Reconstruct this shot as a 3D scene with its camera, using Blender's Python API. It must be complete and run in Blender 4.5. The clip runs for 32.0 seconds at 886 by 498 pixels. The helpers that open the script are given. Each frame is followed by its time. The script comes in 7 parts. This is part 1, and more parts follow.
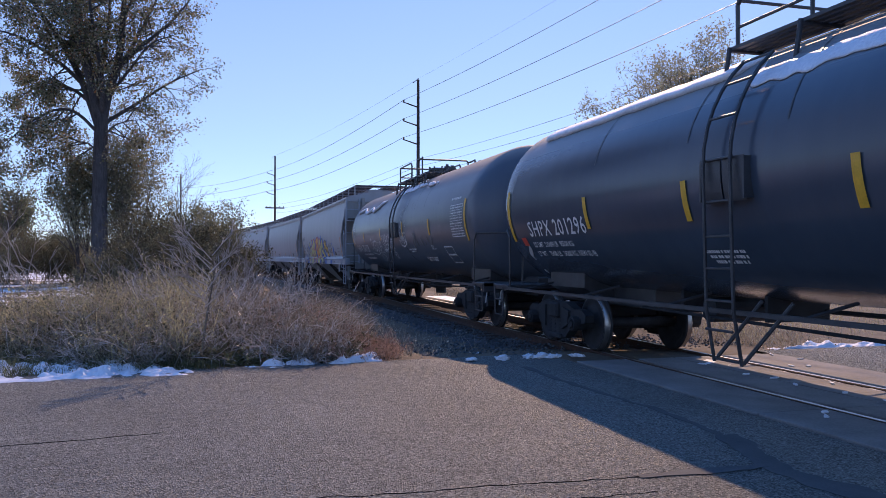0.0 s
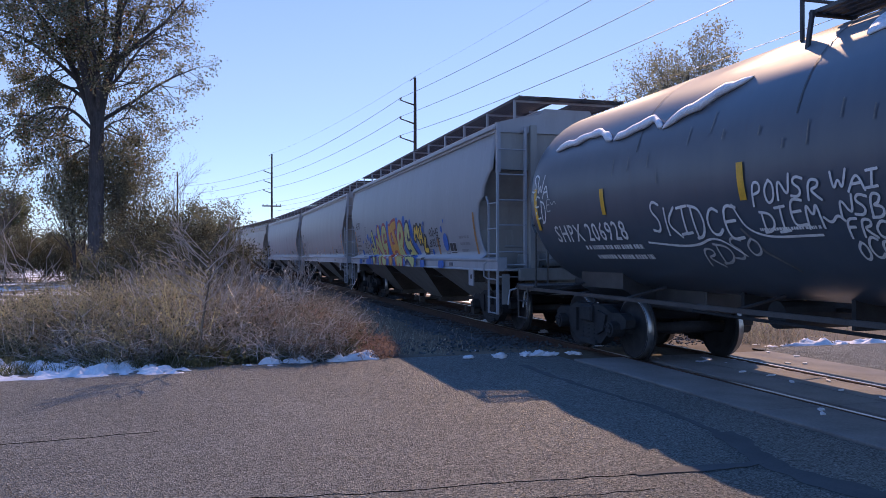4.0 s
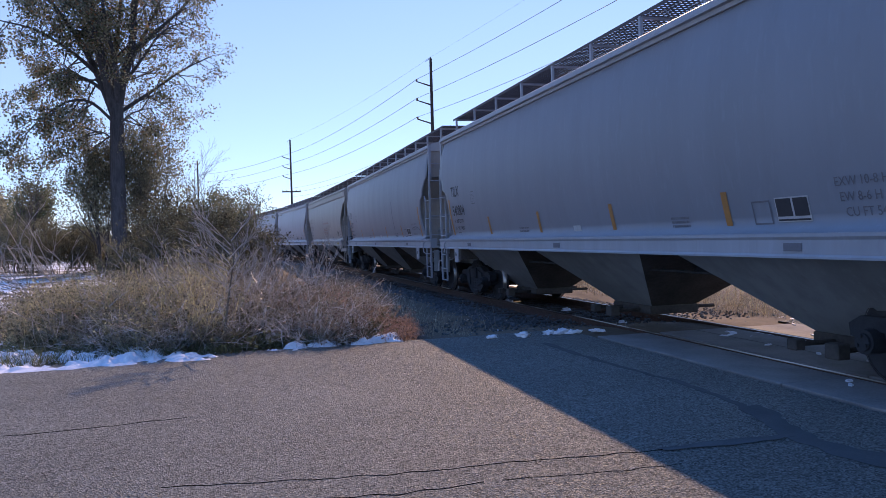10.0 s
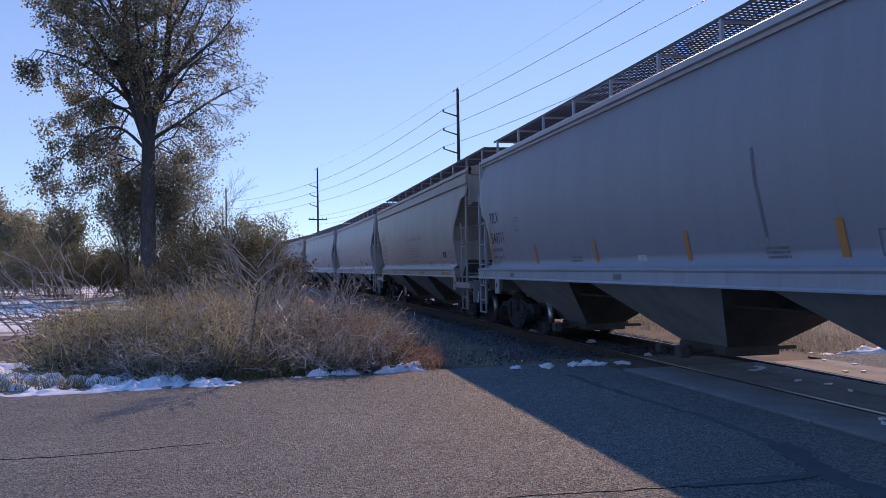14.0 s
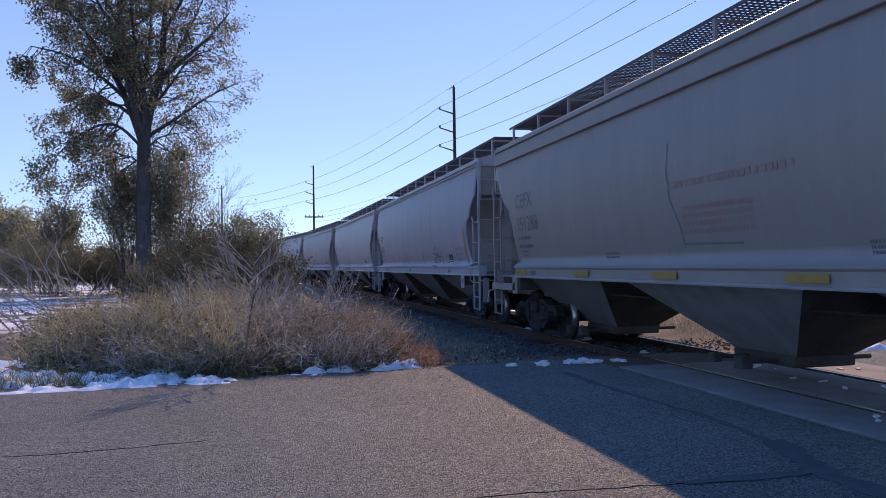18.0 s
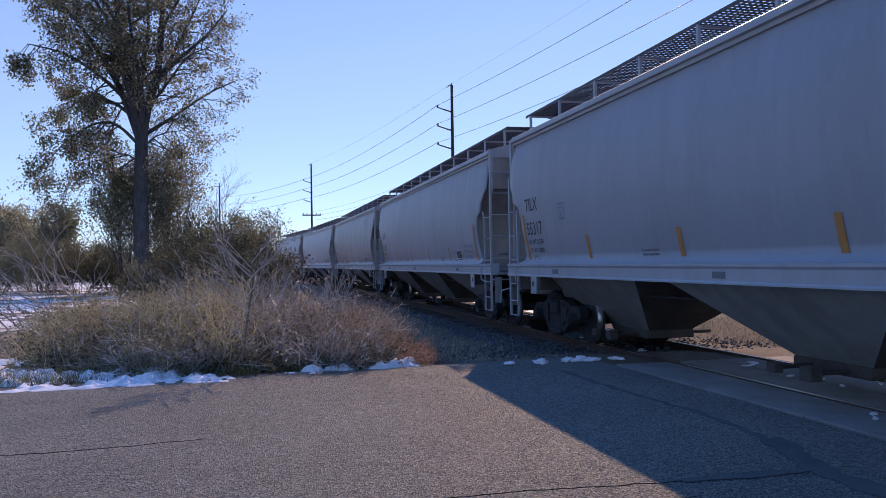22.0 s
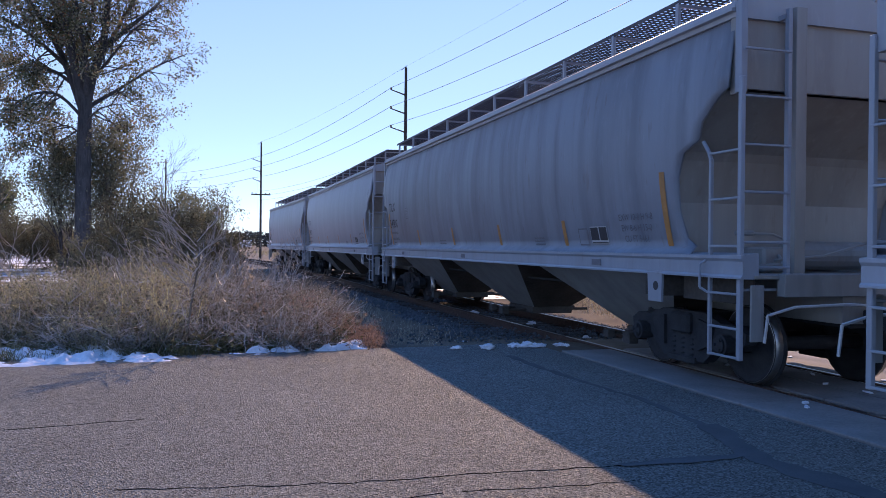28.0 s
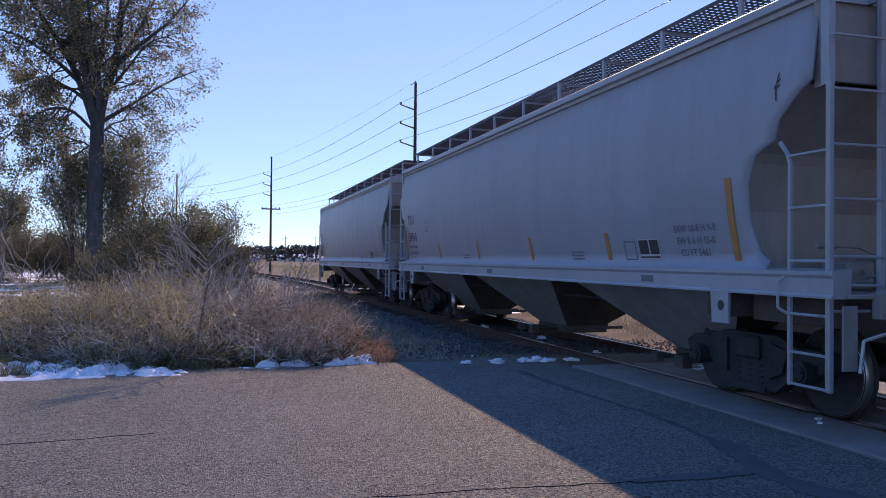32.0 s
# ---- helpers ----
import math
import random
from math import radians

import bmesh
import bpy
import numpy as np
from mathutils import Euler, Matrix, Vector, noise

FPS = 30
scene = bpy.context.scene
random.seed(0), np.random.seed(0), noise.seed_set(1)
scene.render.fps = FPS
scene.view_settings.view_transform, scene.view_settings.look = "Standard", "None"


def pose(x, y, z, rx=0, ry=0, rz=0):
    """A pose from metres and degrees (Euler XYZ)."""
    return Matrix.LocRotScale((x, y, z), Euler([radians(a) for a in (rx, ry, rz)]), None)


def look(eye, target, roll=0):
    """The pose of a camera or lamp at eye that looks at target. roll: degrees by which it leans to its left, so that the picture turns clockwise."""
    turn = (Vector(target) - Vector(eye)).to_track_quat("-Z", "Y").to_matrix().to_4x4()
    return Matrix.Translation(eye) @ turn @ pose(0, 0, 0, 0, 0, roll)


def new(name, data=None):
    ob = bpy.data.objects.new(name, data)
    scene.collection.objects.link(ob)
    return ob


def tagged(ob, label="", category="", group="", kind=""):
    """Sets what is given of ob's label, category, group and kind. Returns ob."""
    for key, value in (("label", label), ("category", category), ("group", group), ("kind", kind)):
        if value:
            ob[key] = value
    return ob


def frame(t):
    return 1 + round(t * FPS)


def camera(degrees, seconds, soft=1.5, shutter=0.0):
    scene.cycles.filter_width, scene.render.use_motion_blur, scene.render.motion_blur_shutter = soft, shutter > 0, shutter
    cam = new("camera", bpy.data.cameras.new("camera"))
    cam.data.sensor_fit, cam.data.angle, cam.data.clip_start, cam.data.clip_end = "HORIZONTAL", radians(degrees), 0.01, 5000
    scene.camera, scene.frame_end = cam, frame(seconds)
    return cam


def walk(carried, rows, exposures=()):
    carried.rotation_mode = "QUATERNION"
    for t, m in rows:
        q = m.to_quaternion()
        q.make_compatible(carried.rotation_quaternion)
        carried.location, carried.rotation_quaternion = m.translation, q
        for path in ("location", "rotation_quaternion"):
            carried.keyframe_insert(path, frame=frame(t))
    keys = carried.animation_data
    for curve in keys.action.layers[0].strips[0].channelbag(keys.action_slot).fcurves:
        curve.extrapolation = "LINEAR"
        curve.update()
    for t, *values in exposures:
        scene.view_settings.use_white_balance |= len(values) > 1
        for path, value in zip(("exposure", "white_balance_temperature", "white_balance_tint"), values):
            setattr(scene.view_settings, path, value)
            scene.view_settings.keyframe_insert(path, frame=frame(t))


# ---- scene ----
cam = camera(58.50, 32.0, soft=0.8)
PATH = [
    (0, pose(0, 0, 1.57, 90.611, -0.000, -15.916)),
    (0.5, pose(0, 0, 1.57, 90.633, 0.006, -15.922)),
    (1, pose(0, 0, 1.57, 90.586, 0.018, -15.942)),
    (1.5, pose(0, 0, 1.57, 90.557, -0.004, -16.000)),
    (2, pose(0, 0, 1.57, 90.549, -0.019, -16.011)),
    (2.5, pose(0, 0, 1.57, 90.524, -0.026, -16.059)),
    (3, pose(0, 0, 1.57, 90.503, -0.039, -16.080)),
    (3.5, pose(0, 0, 1.57, 90.487, 0.016, -16.095)),
    (5.5, pose(0, 0, 1.57, 90.381, 0.092, -16.172)),
    (6, pose(0, 0, 1.57, 90.382, -0.003, -16.194)),
    (6.5, pose(0, 0, 1.57, 90.389, 0.047, -16.216)),
    (7, pose(0, 0, 1.57, 90.429, 0.044, -16.248)),
    (7.5, pose(0, 0, 1.57, 90.410, 0.005, -16.264)),
    (8, pose(0, 0, 1.57, 90.366, 0.180, -15.944)),
    (8.5, pose(0, 0, 1.57, 90.008, 0.598, -15.332)),
    (9, pose(0, 0, 1.57, 89.170, 1.609, -14.616)),
    (9.5, pose(0, 0, 1.57, 89.131, 1.638, -14.632)),
    (10, pose(0, 0, 1.57, 89.112, 1.650, -14.643)),
    (10.5, pose(0, 0, 1.57, 89.084, 1.688, -14.654)),
    (11, pose(0, 0, 1.57, 89.090, 1.714, -14.670)),
    (11.5, pose(0, 0, 1.57, 89.126, 1.668, -14.654)),
    (12, pose(0, 0, 1.57, 89.642, 1.413, -14.156)),
    (12.5, pose(0, 0, 1.57, 90.362, 1.013, -13.347)),
    (13, pose(0, 0, 1.57, 90.907, 0.868, -12.985)),
    (13.5, pose(0, 0, 1.57, 91.082, 0.886, -12.905)),
    (14, pose(0, 0, 1.57, 91.269, 0.910, -12.851)),
    (14.5, pose(0, 0, 1.57, 91.297, 0.775, -12.999)),
    (16.5, pose(0, 0, 1.57, 91.124, 0.850, -13.063)),
    (17, pose(0, 0, 1.57, 91.076, 0.804, -13.121)),
    (17.5, pose(0, 0, 1.57, 91.086, 0.846, -13.138)),
    (18, pose(0, 0, 1.57, 91.088, 0.875, -13.137)),
    (18.5, pose(0, 0, 1.57, 91.069, 0.935, -13.163)),
    (19, pose(0, 0, 1.57, 91.028, 0.953, -13.173)),
    (19.5, pose(0, 0, 1.57, 91.000, 1.005, -13.156)),
    (20, pose(0, 0, 1.57, 90.959, 0.926, -13.183)),
    (20.5, pose(0, 0, 1.57, 90.944, 0.950, -13.227)),
    (21, pose(0, 0, 1.57, 90.957, 0.889, -13.261)),
    (21.5, pose(0, 0, 1.57, 90.958, 0.842, -13.283)),
    (22, pose(0, 0, 1.57, 90.952, 0.888, -13.288)),
    (22.5, pose(0, 0, 1.57, 90.954, 0.869, -13.320)),
    (23, pose(0, 0, 1.57, 90.886, 0.921, -13.340)),
    (23.5, pose(0, 0, 1.57, 90.827, 0.917, -13.340)),
    (24, pose(0, 0, 1.57, 90.848, 0.962, -13.421)),
    (24.5, pose(0, 0, 1.57, 90.901, 0.565, -14.391)),
    (25, pose(0, 0, 1.57, 90.830, 0.431, -14.869)),
    (25.5, pose(0, 0, 1.57, 90.872, 0.322, -15.068)),
    (27.5, pose(0, 0, 1.57, 90.120, -0.292, -16.658)),
    (28, pose(0, 0, 1.57, 89.789, -0.576, -16.915)),
    (28.5, pose(0, 0, 1.57, 89.759, -0.591, -16.911)),
    (29, pose(0, 0, 1.57, 89.807, -0.597, -16.834)),
    (29.5, pose(0, 0, 1.57, 89.819, -0.569, -16.860)),
    (30, pose(0, 0, 1.57, 89.937, -0.608, -16.826)),
    (30.5, pose(0, 0, 1.57, 90.421, -0.634, -16.656)),
    (31, pose(0, 0, 1.57, 90.656, -0.643, -16.643)),
    (31.5, pose(0, 0, 1.57, 90.766, -0.649, -16.534)),
    (32, pose(0, 0, 1.57, 90.819, -0.586, -16.231)),
]
EXPOSURE = [(0, 0.04, 5850, 20), (7.5, 0.04, 5850, 20), (9.5, 0.22, 5850, 20), (12.3, 0.06, 5850, 20), (13.6, -0.1, 5850, 20), (17, 0.0, 5850, 20), (26.5, 0.0, 5850, 20), (28.3, 0.29, 5850, 20), (29.2, 0.18, 5850, 20), (30.1, 0.0, 5850, 20), (31, 0.04, 5850, 20), (32, 0.04, 5850, 20)]
walk(cam, PATH, EXPOSURE)

# ---- light ----
SUN = Vector((0.624, 1.38, 1.0)).normalized()
world = bpy.data.worlds.new("sky")
scene.world = world
world.use_nodes = True
wn = world.node_tree.nodes
sky = wn.new("ShaderNodeTexSky")
sky.sky_type = "NISHITA"
sky.sun_disc = False
sky.sun_elevation = math.asin(SUN.z)
sky.sun_rotation = math.atan2(SUN.x, SUN.y)
sky.altitude, sky.air_density, sky.dust_density, sky.ozone_density = 300, 0.85, 0.05, 5.0
wn["Background"].inputs[1].default_value = 0.152
haze = wn.new("ShaderNodeMix")  # a thin haze that clears towards the zenith
haze.data_type = "RGBA"
up_, sep_, clear = wn.new("ShaderNodeTexCoord"), wn.new("ShaderNodeSeparateXYZ"), wn.new("ShaderNodeMapRange")
clear.inputs["From Min"].default_value, clear.inputs["From Max"].default_value = 0.2, 0.55
clear.inputs["To Min"].default_value, clear.inputs["To Max"].default_value = 0.42, 0.0
world.node_tree.links.new(up_.outputs["Generated"], sep_.inputs[0])
world.node_tree.links.new(sep_.outputs["Z"], clear.inputs[0])
world.node_tree.links.new(clear.outputs[0], haze.inputs["Factor"])
haze.inputs[7].default_value = (3.75, 4.15, 4.8, 1)
world.node_tree.links.new(sky.outputs[0], haze.inputs[6])
lift_, deep = wn.new("ShaderNodeMapRange"), wn.new("ShaderNodeMix")  # the clear blue overhead
lift_.inputs["From Min"].default_value, lift_.inputs["From Max"].default_value = 0.4, 0.8
deep.data_type, deep.blend_type = "RGBA", "MULTIPLY"
deep.inputs[7].default_value = (1.4, 1.95, 2.15, 1)
world.node_tree.links.new(sep_.outputs["Z"], lift_.inputs[0])
world.node_tree.links.new(lift_.outputs[0], deep.inputs["Factor"])
world.node_tree.links.new(haze.outputs[2], deep.inputs[6])
world.node_tree.links.new(deep.outputs[2], wn["Background"].inputs[0])
sun = new("sun", bpy.data.lights.new("sun", "SUN"))
sun.data.energy, sun.data.angle, sun.data.color = 4.35, radians(0.53), (1.0, 0.65, 0.365)
sun.matrix_world = look((0, 0, 60), Vector((0, 0, 60)) - SUN)

# ---- materials ----


def surf(name, dark, light, scale=6.0, rough=0.7, metal=0.0, bump=0.15, stretch=(1, 1, 1), fine=60.0, vary=0.0, fine_amount=0.35, spec=0.5, thin=0.0):
    """A worn surface: two colours mixed by a coarse and a fine noise in object space, with relief."""
    m = bpy.data.materials.new(name)
    m.use_nodes = True
    n, li = m.node_tree.nodes, m.node_tree.links
    b = n["Principled BSDF"]
    b.inputs["Roughness"].default_value, b.inputs["Metallic"].default_value = rough, metal
    b.inputs["Specular IOR Level"].default_value = spec
    co = n.new("ShaderNodeTexCoord")
    mp = n.new("ShaderNodeMapping")
    mp.inputs["Scale"].default_value = stretch
    li.new(co.outputs["Object"], mp.inputs[0])
    big, small = n.new("ShaderNodeTexNoise"), n.new("ShaderNodeTexNoise")
    big.inputs["Scale"].default_value, big.inputs["Detail"].default_value = scale, 5
    small.inputs["Scale"].default_value, small.inputs["Detail"].default_value = fine, 3
    for x in (big, small):
        li.new(mp.outputs[0], x.inputs["Vector"])
    mix = n.new("ShaderNodeMix")
    mix.inputs["Factor"].default_value = fine_amount
    li.new(big.outputs[0], mix.inputs["A"])
    li.new(small.outputs[0], mix.inputs["B"])
    ramp = n.new("ShaderNodeValToRGB")
    ramp.color_ramp.elements[0].position, ramp.color_ramp.elements[1].position = 0.3, 0.7
    ramp.color_ramp.elements[0].color, ramp.color_ramp.elements[1].color = (*dark, 1), (*light, 1)
    li.new(mix.outputs[0], ramp.inputs[0])
    out = ramp.outputs[0]
    if vary:
        hue, ob, geo, add, rng = (n.new("ShaderNode" + k) for k in ("HueSaturation", "ObjectInfo", "NewGeometry", "Math", "MapRange"))
        add.operation = "ADD"
        li.new(ob.outputs["Random"], add.inputs[0])
        li.new(geo.outputs["Random Per Island"], add.inputs[1])
        rng.inputs["From Max"].default_value = 2.0
        rng.inputs["To Min"].default_value, rng.inputs["To Max"].default_value = 1 - vary, 1 + vary
        li.new(add.outputs[0], rng.inputs[0])
        li.new(rng.outputs[0], hue.inputs["Value"])
        li.new(out, hue.inputs["Color"])
        out = hue.outputs[0]
    li.new(out, b.inputs["Base Color"])
    if bump:
        bp = n.new("ShaderNodeBump")
        bp.inputs["Strength"].default_value, bp.inputs["Distance"].default_value = bump, 0.02
        li.new(mix.outputs[0], bp.inputs["Height"])
        li.new(bp.outputs[0], b.inputs["Normal"])
    if thin:
        tl, sh = n.new("ShaderNodeBsdfTranslucent"), n.new("ShaderNodeMixShader")
        li.new(out, tl.inputs[0])
        sh.inputs[0].default_value = thin
        li.new(b.outputs[0], sh.inputs[1])
        li.new(tl.outputs[0], sh.inputs[2])
        li.new(sh.outputs[0], n["Material Output"].inputs[0])
    return m


def painted(name, base, dirt, rust=(0.12, 0.06, 0.035), rough=0.45, streak=0.45, rusty=0.1, sunlit_dust=0.0):
    """Weathered car paint: vertical dirt streaks, grime patches and specks of rust, and a dusty tan that paints
    sunlight on upward faces.
    """
    m = bpy.data.materials.new(name)
    m.use_nodes = True
    n, li = m.node_tree.nodes, m.node_tree.links
    b = n["Principled BSDF"]
    b.inputs["Roughness"].default_value = rough
    co = n.new("ShaderNodeTexCoord")
    rnd = n.new("ShaderNodeObjectInfo")

    def noise_at(stretch, scale, lo, hi, detail=4):
        mp, tx, rm = n.new("ShaderNodeMapping"), n.new("ShaderNodeTexNoise"), n.new("ShaderNodeMapRange")
        mp.inputs["Scale"].default_value = stretch
        tx.noise_dimensions = "4D"
        tx.inputs["Scale"].default_value, tx.inputs["Detail"].default_value = scale, detail
        rm.inputs["From Min"].default_value, rm.inputs["From Max"].default_value = lo, hi
        ml = n.new("ShaderNodeMath")
        ml.operation = "MULTIPLY"
        ml.inputs[1].default_value = 37.0
        li.new(rnd.outputs["Random"], ml.inputs[0])
        li.new(ml.outputs[0], tx.inputs["W"])
        li.new(co.outputs["Object"], mp.inputs[0])
        li.new(mp.outputs[0], tx.inputs["Vector"])
        li.new(tx.outputs[0], rm.inputs[0])
        return rm.outputs[0]

    def over(a, colour, fac, amount):
        mx, ml = n.new("ShaderNodeMix"), n.new("ShaderNodeMath")
        mx.data_type = "RGBA"
        ml.operation = "MULTIPLY"
        ml.inputs[1].default_value = amount
        li.new(fac, ml.inputs[0])
        li.new(ml.outputs[0], mx.inputs["Factor"])
        li.new(a, mx.inputs[6])
        mx.inputs[7].default_value = (*colour, 1)
        return mx.outputs[2]

    rgb = n.new("ShaderNodeRGB")
    rgb.outputs[0].default_value = (*base, 1)
    c = over(rgb.outputs[0], dirt, noise_at((1, 1, 0.06), 3.2, 0.42, 0.75), streak)
    c = over(c, dirt, noise_at((1, 1, 1), 0.55, 0.4, 0.8), streak)
    c = over(c, rust, noise_at((1, 1, 0.25), 9.0, 0.62, 0.72), rusty)
    c = over(c, [min(1, x * 1.25) for x in base], noise_at((1, 1, 0.3), 14, 0.55, 0.8), 0.35)
    if sunlit_dust:
        # dusty tan by face normal: the crown's sunlit tone is put into the colour
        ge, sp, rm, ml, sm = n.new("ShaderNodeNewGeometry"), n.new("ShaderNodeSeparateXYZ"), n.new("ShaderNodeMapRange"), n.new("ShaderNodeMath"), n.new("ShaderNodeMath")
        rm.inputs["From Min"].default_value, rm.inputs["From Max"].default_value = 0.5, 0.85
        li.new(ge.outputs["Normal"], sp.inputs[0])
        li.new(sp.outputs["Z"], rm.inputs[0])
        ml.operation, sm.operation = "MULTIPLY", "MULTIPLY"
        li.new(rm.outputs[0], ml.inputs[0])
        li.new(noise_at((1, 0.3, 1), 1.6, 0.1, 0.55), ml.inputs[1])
        c = over(c, (0.37, 0.345, 0.31), ml.outputs[0], sunlit_dust)
        sm.inputs[1].default_value = 0.5  # dusty, tinted paint is dull
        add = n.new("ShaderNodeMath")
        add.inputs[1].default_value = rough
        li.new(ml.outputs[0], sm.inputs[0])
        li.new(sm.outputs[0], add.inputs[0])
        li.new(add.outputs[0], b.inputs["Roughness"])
    li.new(c, b.inputs["Base Color"])
    bp = n.new("ShaderNodeBump")
    bp.inputs["Strength"].default_value, bp.inputs["Distance"].default_value = 0.25, 0.02
    li.new(noise_at((1, 1, 0.5), 1.3, 0, 1, 2), bp.inputs["Height"])
    li.new(bp.outputs[0], b.inputs["Normal"])
    return m


def plain(name, c, rough=0.6, metal=0.0):
    return surf(name, [x * 0.8 for x in c], [min(1, x * 1.15) for x in c], 9, rough, metal, 0.05)


def asphalt_surface():
    """Worn chip-sealed asphalt: grey matrix, paler stones, patches and fine cracks."""
    m = surf("asphalt", (0.104, 0.113, 0.107), (0.184, 0.199, 0.188), 0.35, 0.75, 0, 0.0, fine=7)
    n, li = m.node_tree.nodes, m.node_tree.links
    b = n["Principled BSDF"]
    src = b.inputs["Base Color"].links[0].from_socket
    co = n.new("ShaderNodeTexCoord")
    vor, nz = n.new("ShaderNodeTexVoronoi"), n.new("ShaderNodeTexNoise")
    vor.inputs["Scale"].default_value = 78.0
    nz.inputs["Scale"].default_value, nz.inputs["Detail"].default_value = 90.0, 4
    li.new(co.outputs["Object"], vor.inputs["Vector"])
    li.new(co.outputs["Object"], nz.inputs["Vector"])
    hs, rm = n.new("ShaderNodeHueSaturation"), n.new("ShaderNodeMapRange")
    sep = n.new("ShaderNodeSeparateColor")
    li.new(vor.outputs["Color"], sep.inputs[0])
    rm.inputs["To Min"].default_value, rm.inputs["To Max"].default_value = 0.5, 1.5
    li.new(sep.outputs[0], rm.inputs[0])
    pw = n.new("ShaderNodeMath")
    pw.operation = "POWER"
    pw.inputs[1].default_value = 1.5
    li.new(rm.outputs[0], pw.inputs[0])
    li.new(pw.outputs[0], hs.inputs["Value"])
    rr = n.new("ShaderNodeMapRange")
    rr.inputs["From Min"].default_value, rr.inputs["To Min"].default_value, rr.inputs["To Max"].default_value = 0.55, 0.95, 0.42
    li.new(sep.outputs[1], rr.inputs[0])
    li.new(rr.outputs[0], b.inputs["Roughness"])
    li.new(src, hs.inputs["Color"])
    li.new(hs.outputs[0], b.inputs["Base Color"])
    bp, ad = n.new("ShaderNodeBump"), n.new("ShaderNodeMath")
    ad.operation = "ADD"
    li.new(vor.outputs["Distance"], ad.inputs[0])
    li.new(nz.outputs[0], ad.inputs[1])
    bp.inputs["Strength"].default_value, bp.inputs["Distance"].default_value = 1.0, 0.022
    li.new(ad.outputs[0], bp.inputs["Height"])
    li.new(bp.outputs[0], b.inputs["Normal"])
    return m


ASPHALT = asphalt_surface()
TAR = surf("crack_tar", (0.006, 0.006, 0.006), (0.016, 0.015, 0.015), 20, 1.0, spec=0.0)
CONCRETE = surf("concrete", (0.13, 0.125, 0.122), (0.27, 0.258, 0.248), 1.5, 0.85, 0, 0.25, fine=40)
GRAVEL = surf("gravel", (0.042, 0.05, 0.06), (0.115, 0.128, 0.142), 3, 0.9, 0, 0.8, fine=28, vary=0.35)
BALLAST = surf("ballast_stone", (0.046, 0.054, 0.064), (0.14, 0.155, 0.17), 5, 0.9, 0, 0.3, vary=0.4)
SNOW = surf("snow", (0.6, 0.63, 0.7), (0.86, 0.88, 0.92), 5, 0.6, 0, 1.0, fine=28, fine_amount=0.5)
RAILHEAD = surf("polished_rail_head", (0.24, 0.235, 0.235), (0.4, 0.39, 0.39), 8, 0.38, 1.0, 0.02, stretch=(8, 1, 8))
RAILRUST = surf("rusty_rail", (0.05, 0.03, 0.022), (0.12, 0.07, 0.05), 12, 0.85, 0.1, 0.2)
TIE = surf("creosoted_tie", (0.03, 0.024, 0.02), (0.09, 0.072, 0.06), 6, 0.9, 0, 0.5, stretch=(1, 8, 8), vary=0.3)
IRON = surf("dusty_cast_iron", (0.016, 0.019, 0.024), (0.046, 0.05, 0.056), 5, 0.75, 0.2, 0.3)
TREAD = surf("worn_wheel_tread", (0.3, 0.29, 0.28), (0.5, 0.49, 0.48), 10, 0.3, 0.9, 0.05)
WHEELMAT = surf("rusty_wheel_steel", (0.018, 0.02, 0.025), (0.052, 0.053, 0.056), 7, 0.75, 0.2, 0.25)
GALV = surf("galvanised_grating", (0.05, 0.046, 0.05), (0.11, 0.1, 0.105), 12, 0.55, 0.5, 0.1)
STEELROD = plain("painted_steel_rod", (0.5, 0.51, 0.52), 0.5)
BLACKSTEEL = surf("black_painted_steel", (0.025, 0.027, 0.032), (0.07, 0.073, 0.08), 4, 0.45, 0, 0.1)
POLEWOOD = surf("weathered_pole_wood", (0.035, 0.026, 0.02), (0.1, 0.075, 0.058), 3, 0.9, 0, 0.4, stretch=(4, 4, 0.4))
WIREMAT = plain("dull_wire", (0.1, 0.1, 0.105), 0.5, 0.6)
CERAMIC = plain("brown_ceramic", (0.1, 0.05, 0.035), 0.3)
YELLOW = plain("yellow_reflective_tape", (0.75, 0.42, 0.03), 0.4)
ORANGE = plain("faded_orange_tape", (0.42, 0.2, 0.055), 0.5)
DIMYELLOW = plain("dirty_yellow_tape", (0.34, 0.24, 0.05), 0.6)
WHITEINK = plain("white_stencil", (0.75, 0.75, 0.75), 0.6)
PALEWHITE = plain("dusty_white_print", (0.5, 0.5, 0.5), 0.7)
BLACKINK = plain("black_stencil", (0.035, 0.036, 0.042), 0.6)
PALEINK = plain("worn_grey_stencil", (0.25, 0.25, 0.265), 0.7)
GREYINK = plain("faded_grey_stencil", (0.16, 0.16, 0.18), 0.7)
REDINK = plain("red_paint", (0.6, 0.06, 0.03), 0.5)
BARK = surf("grey_brown_bark", (0.032, 0.033, 0.036), (0.1, 0.097, 0.097), 5, 0.95, 0, 0.7, stretch=(2, 2, 0.4), fine=24)
TWIG = surf("bare_twig", (0.3, 0.28, 0.26), (0.7, 0.66, 0.62), 3, 0.5, 0, 0.0, vary=0.45, thin=0.15)
DARKTWIG = surf("dark_twig", (0.075, 0.068, 0.056), (0.2, 0.178, 0.14), 3, 0.9, 0, 0.0, vary=0.4)
GREYTWIG = surf("grey_bush_twig", (0.2, 0.185, 0.172), (0.5, 0.465, 0.43), 3, 0.7, 0, 0.0, vary=0.5, thin=0.1)
LEAFOLD = surf("dry_olive_leaf", (0.15, 0.155, 0.105), (0.3, 0.3, 0.21), 0.7, 0.7, 0, 0, vary=0.6, thin=0.72, spec=0.15)
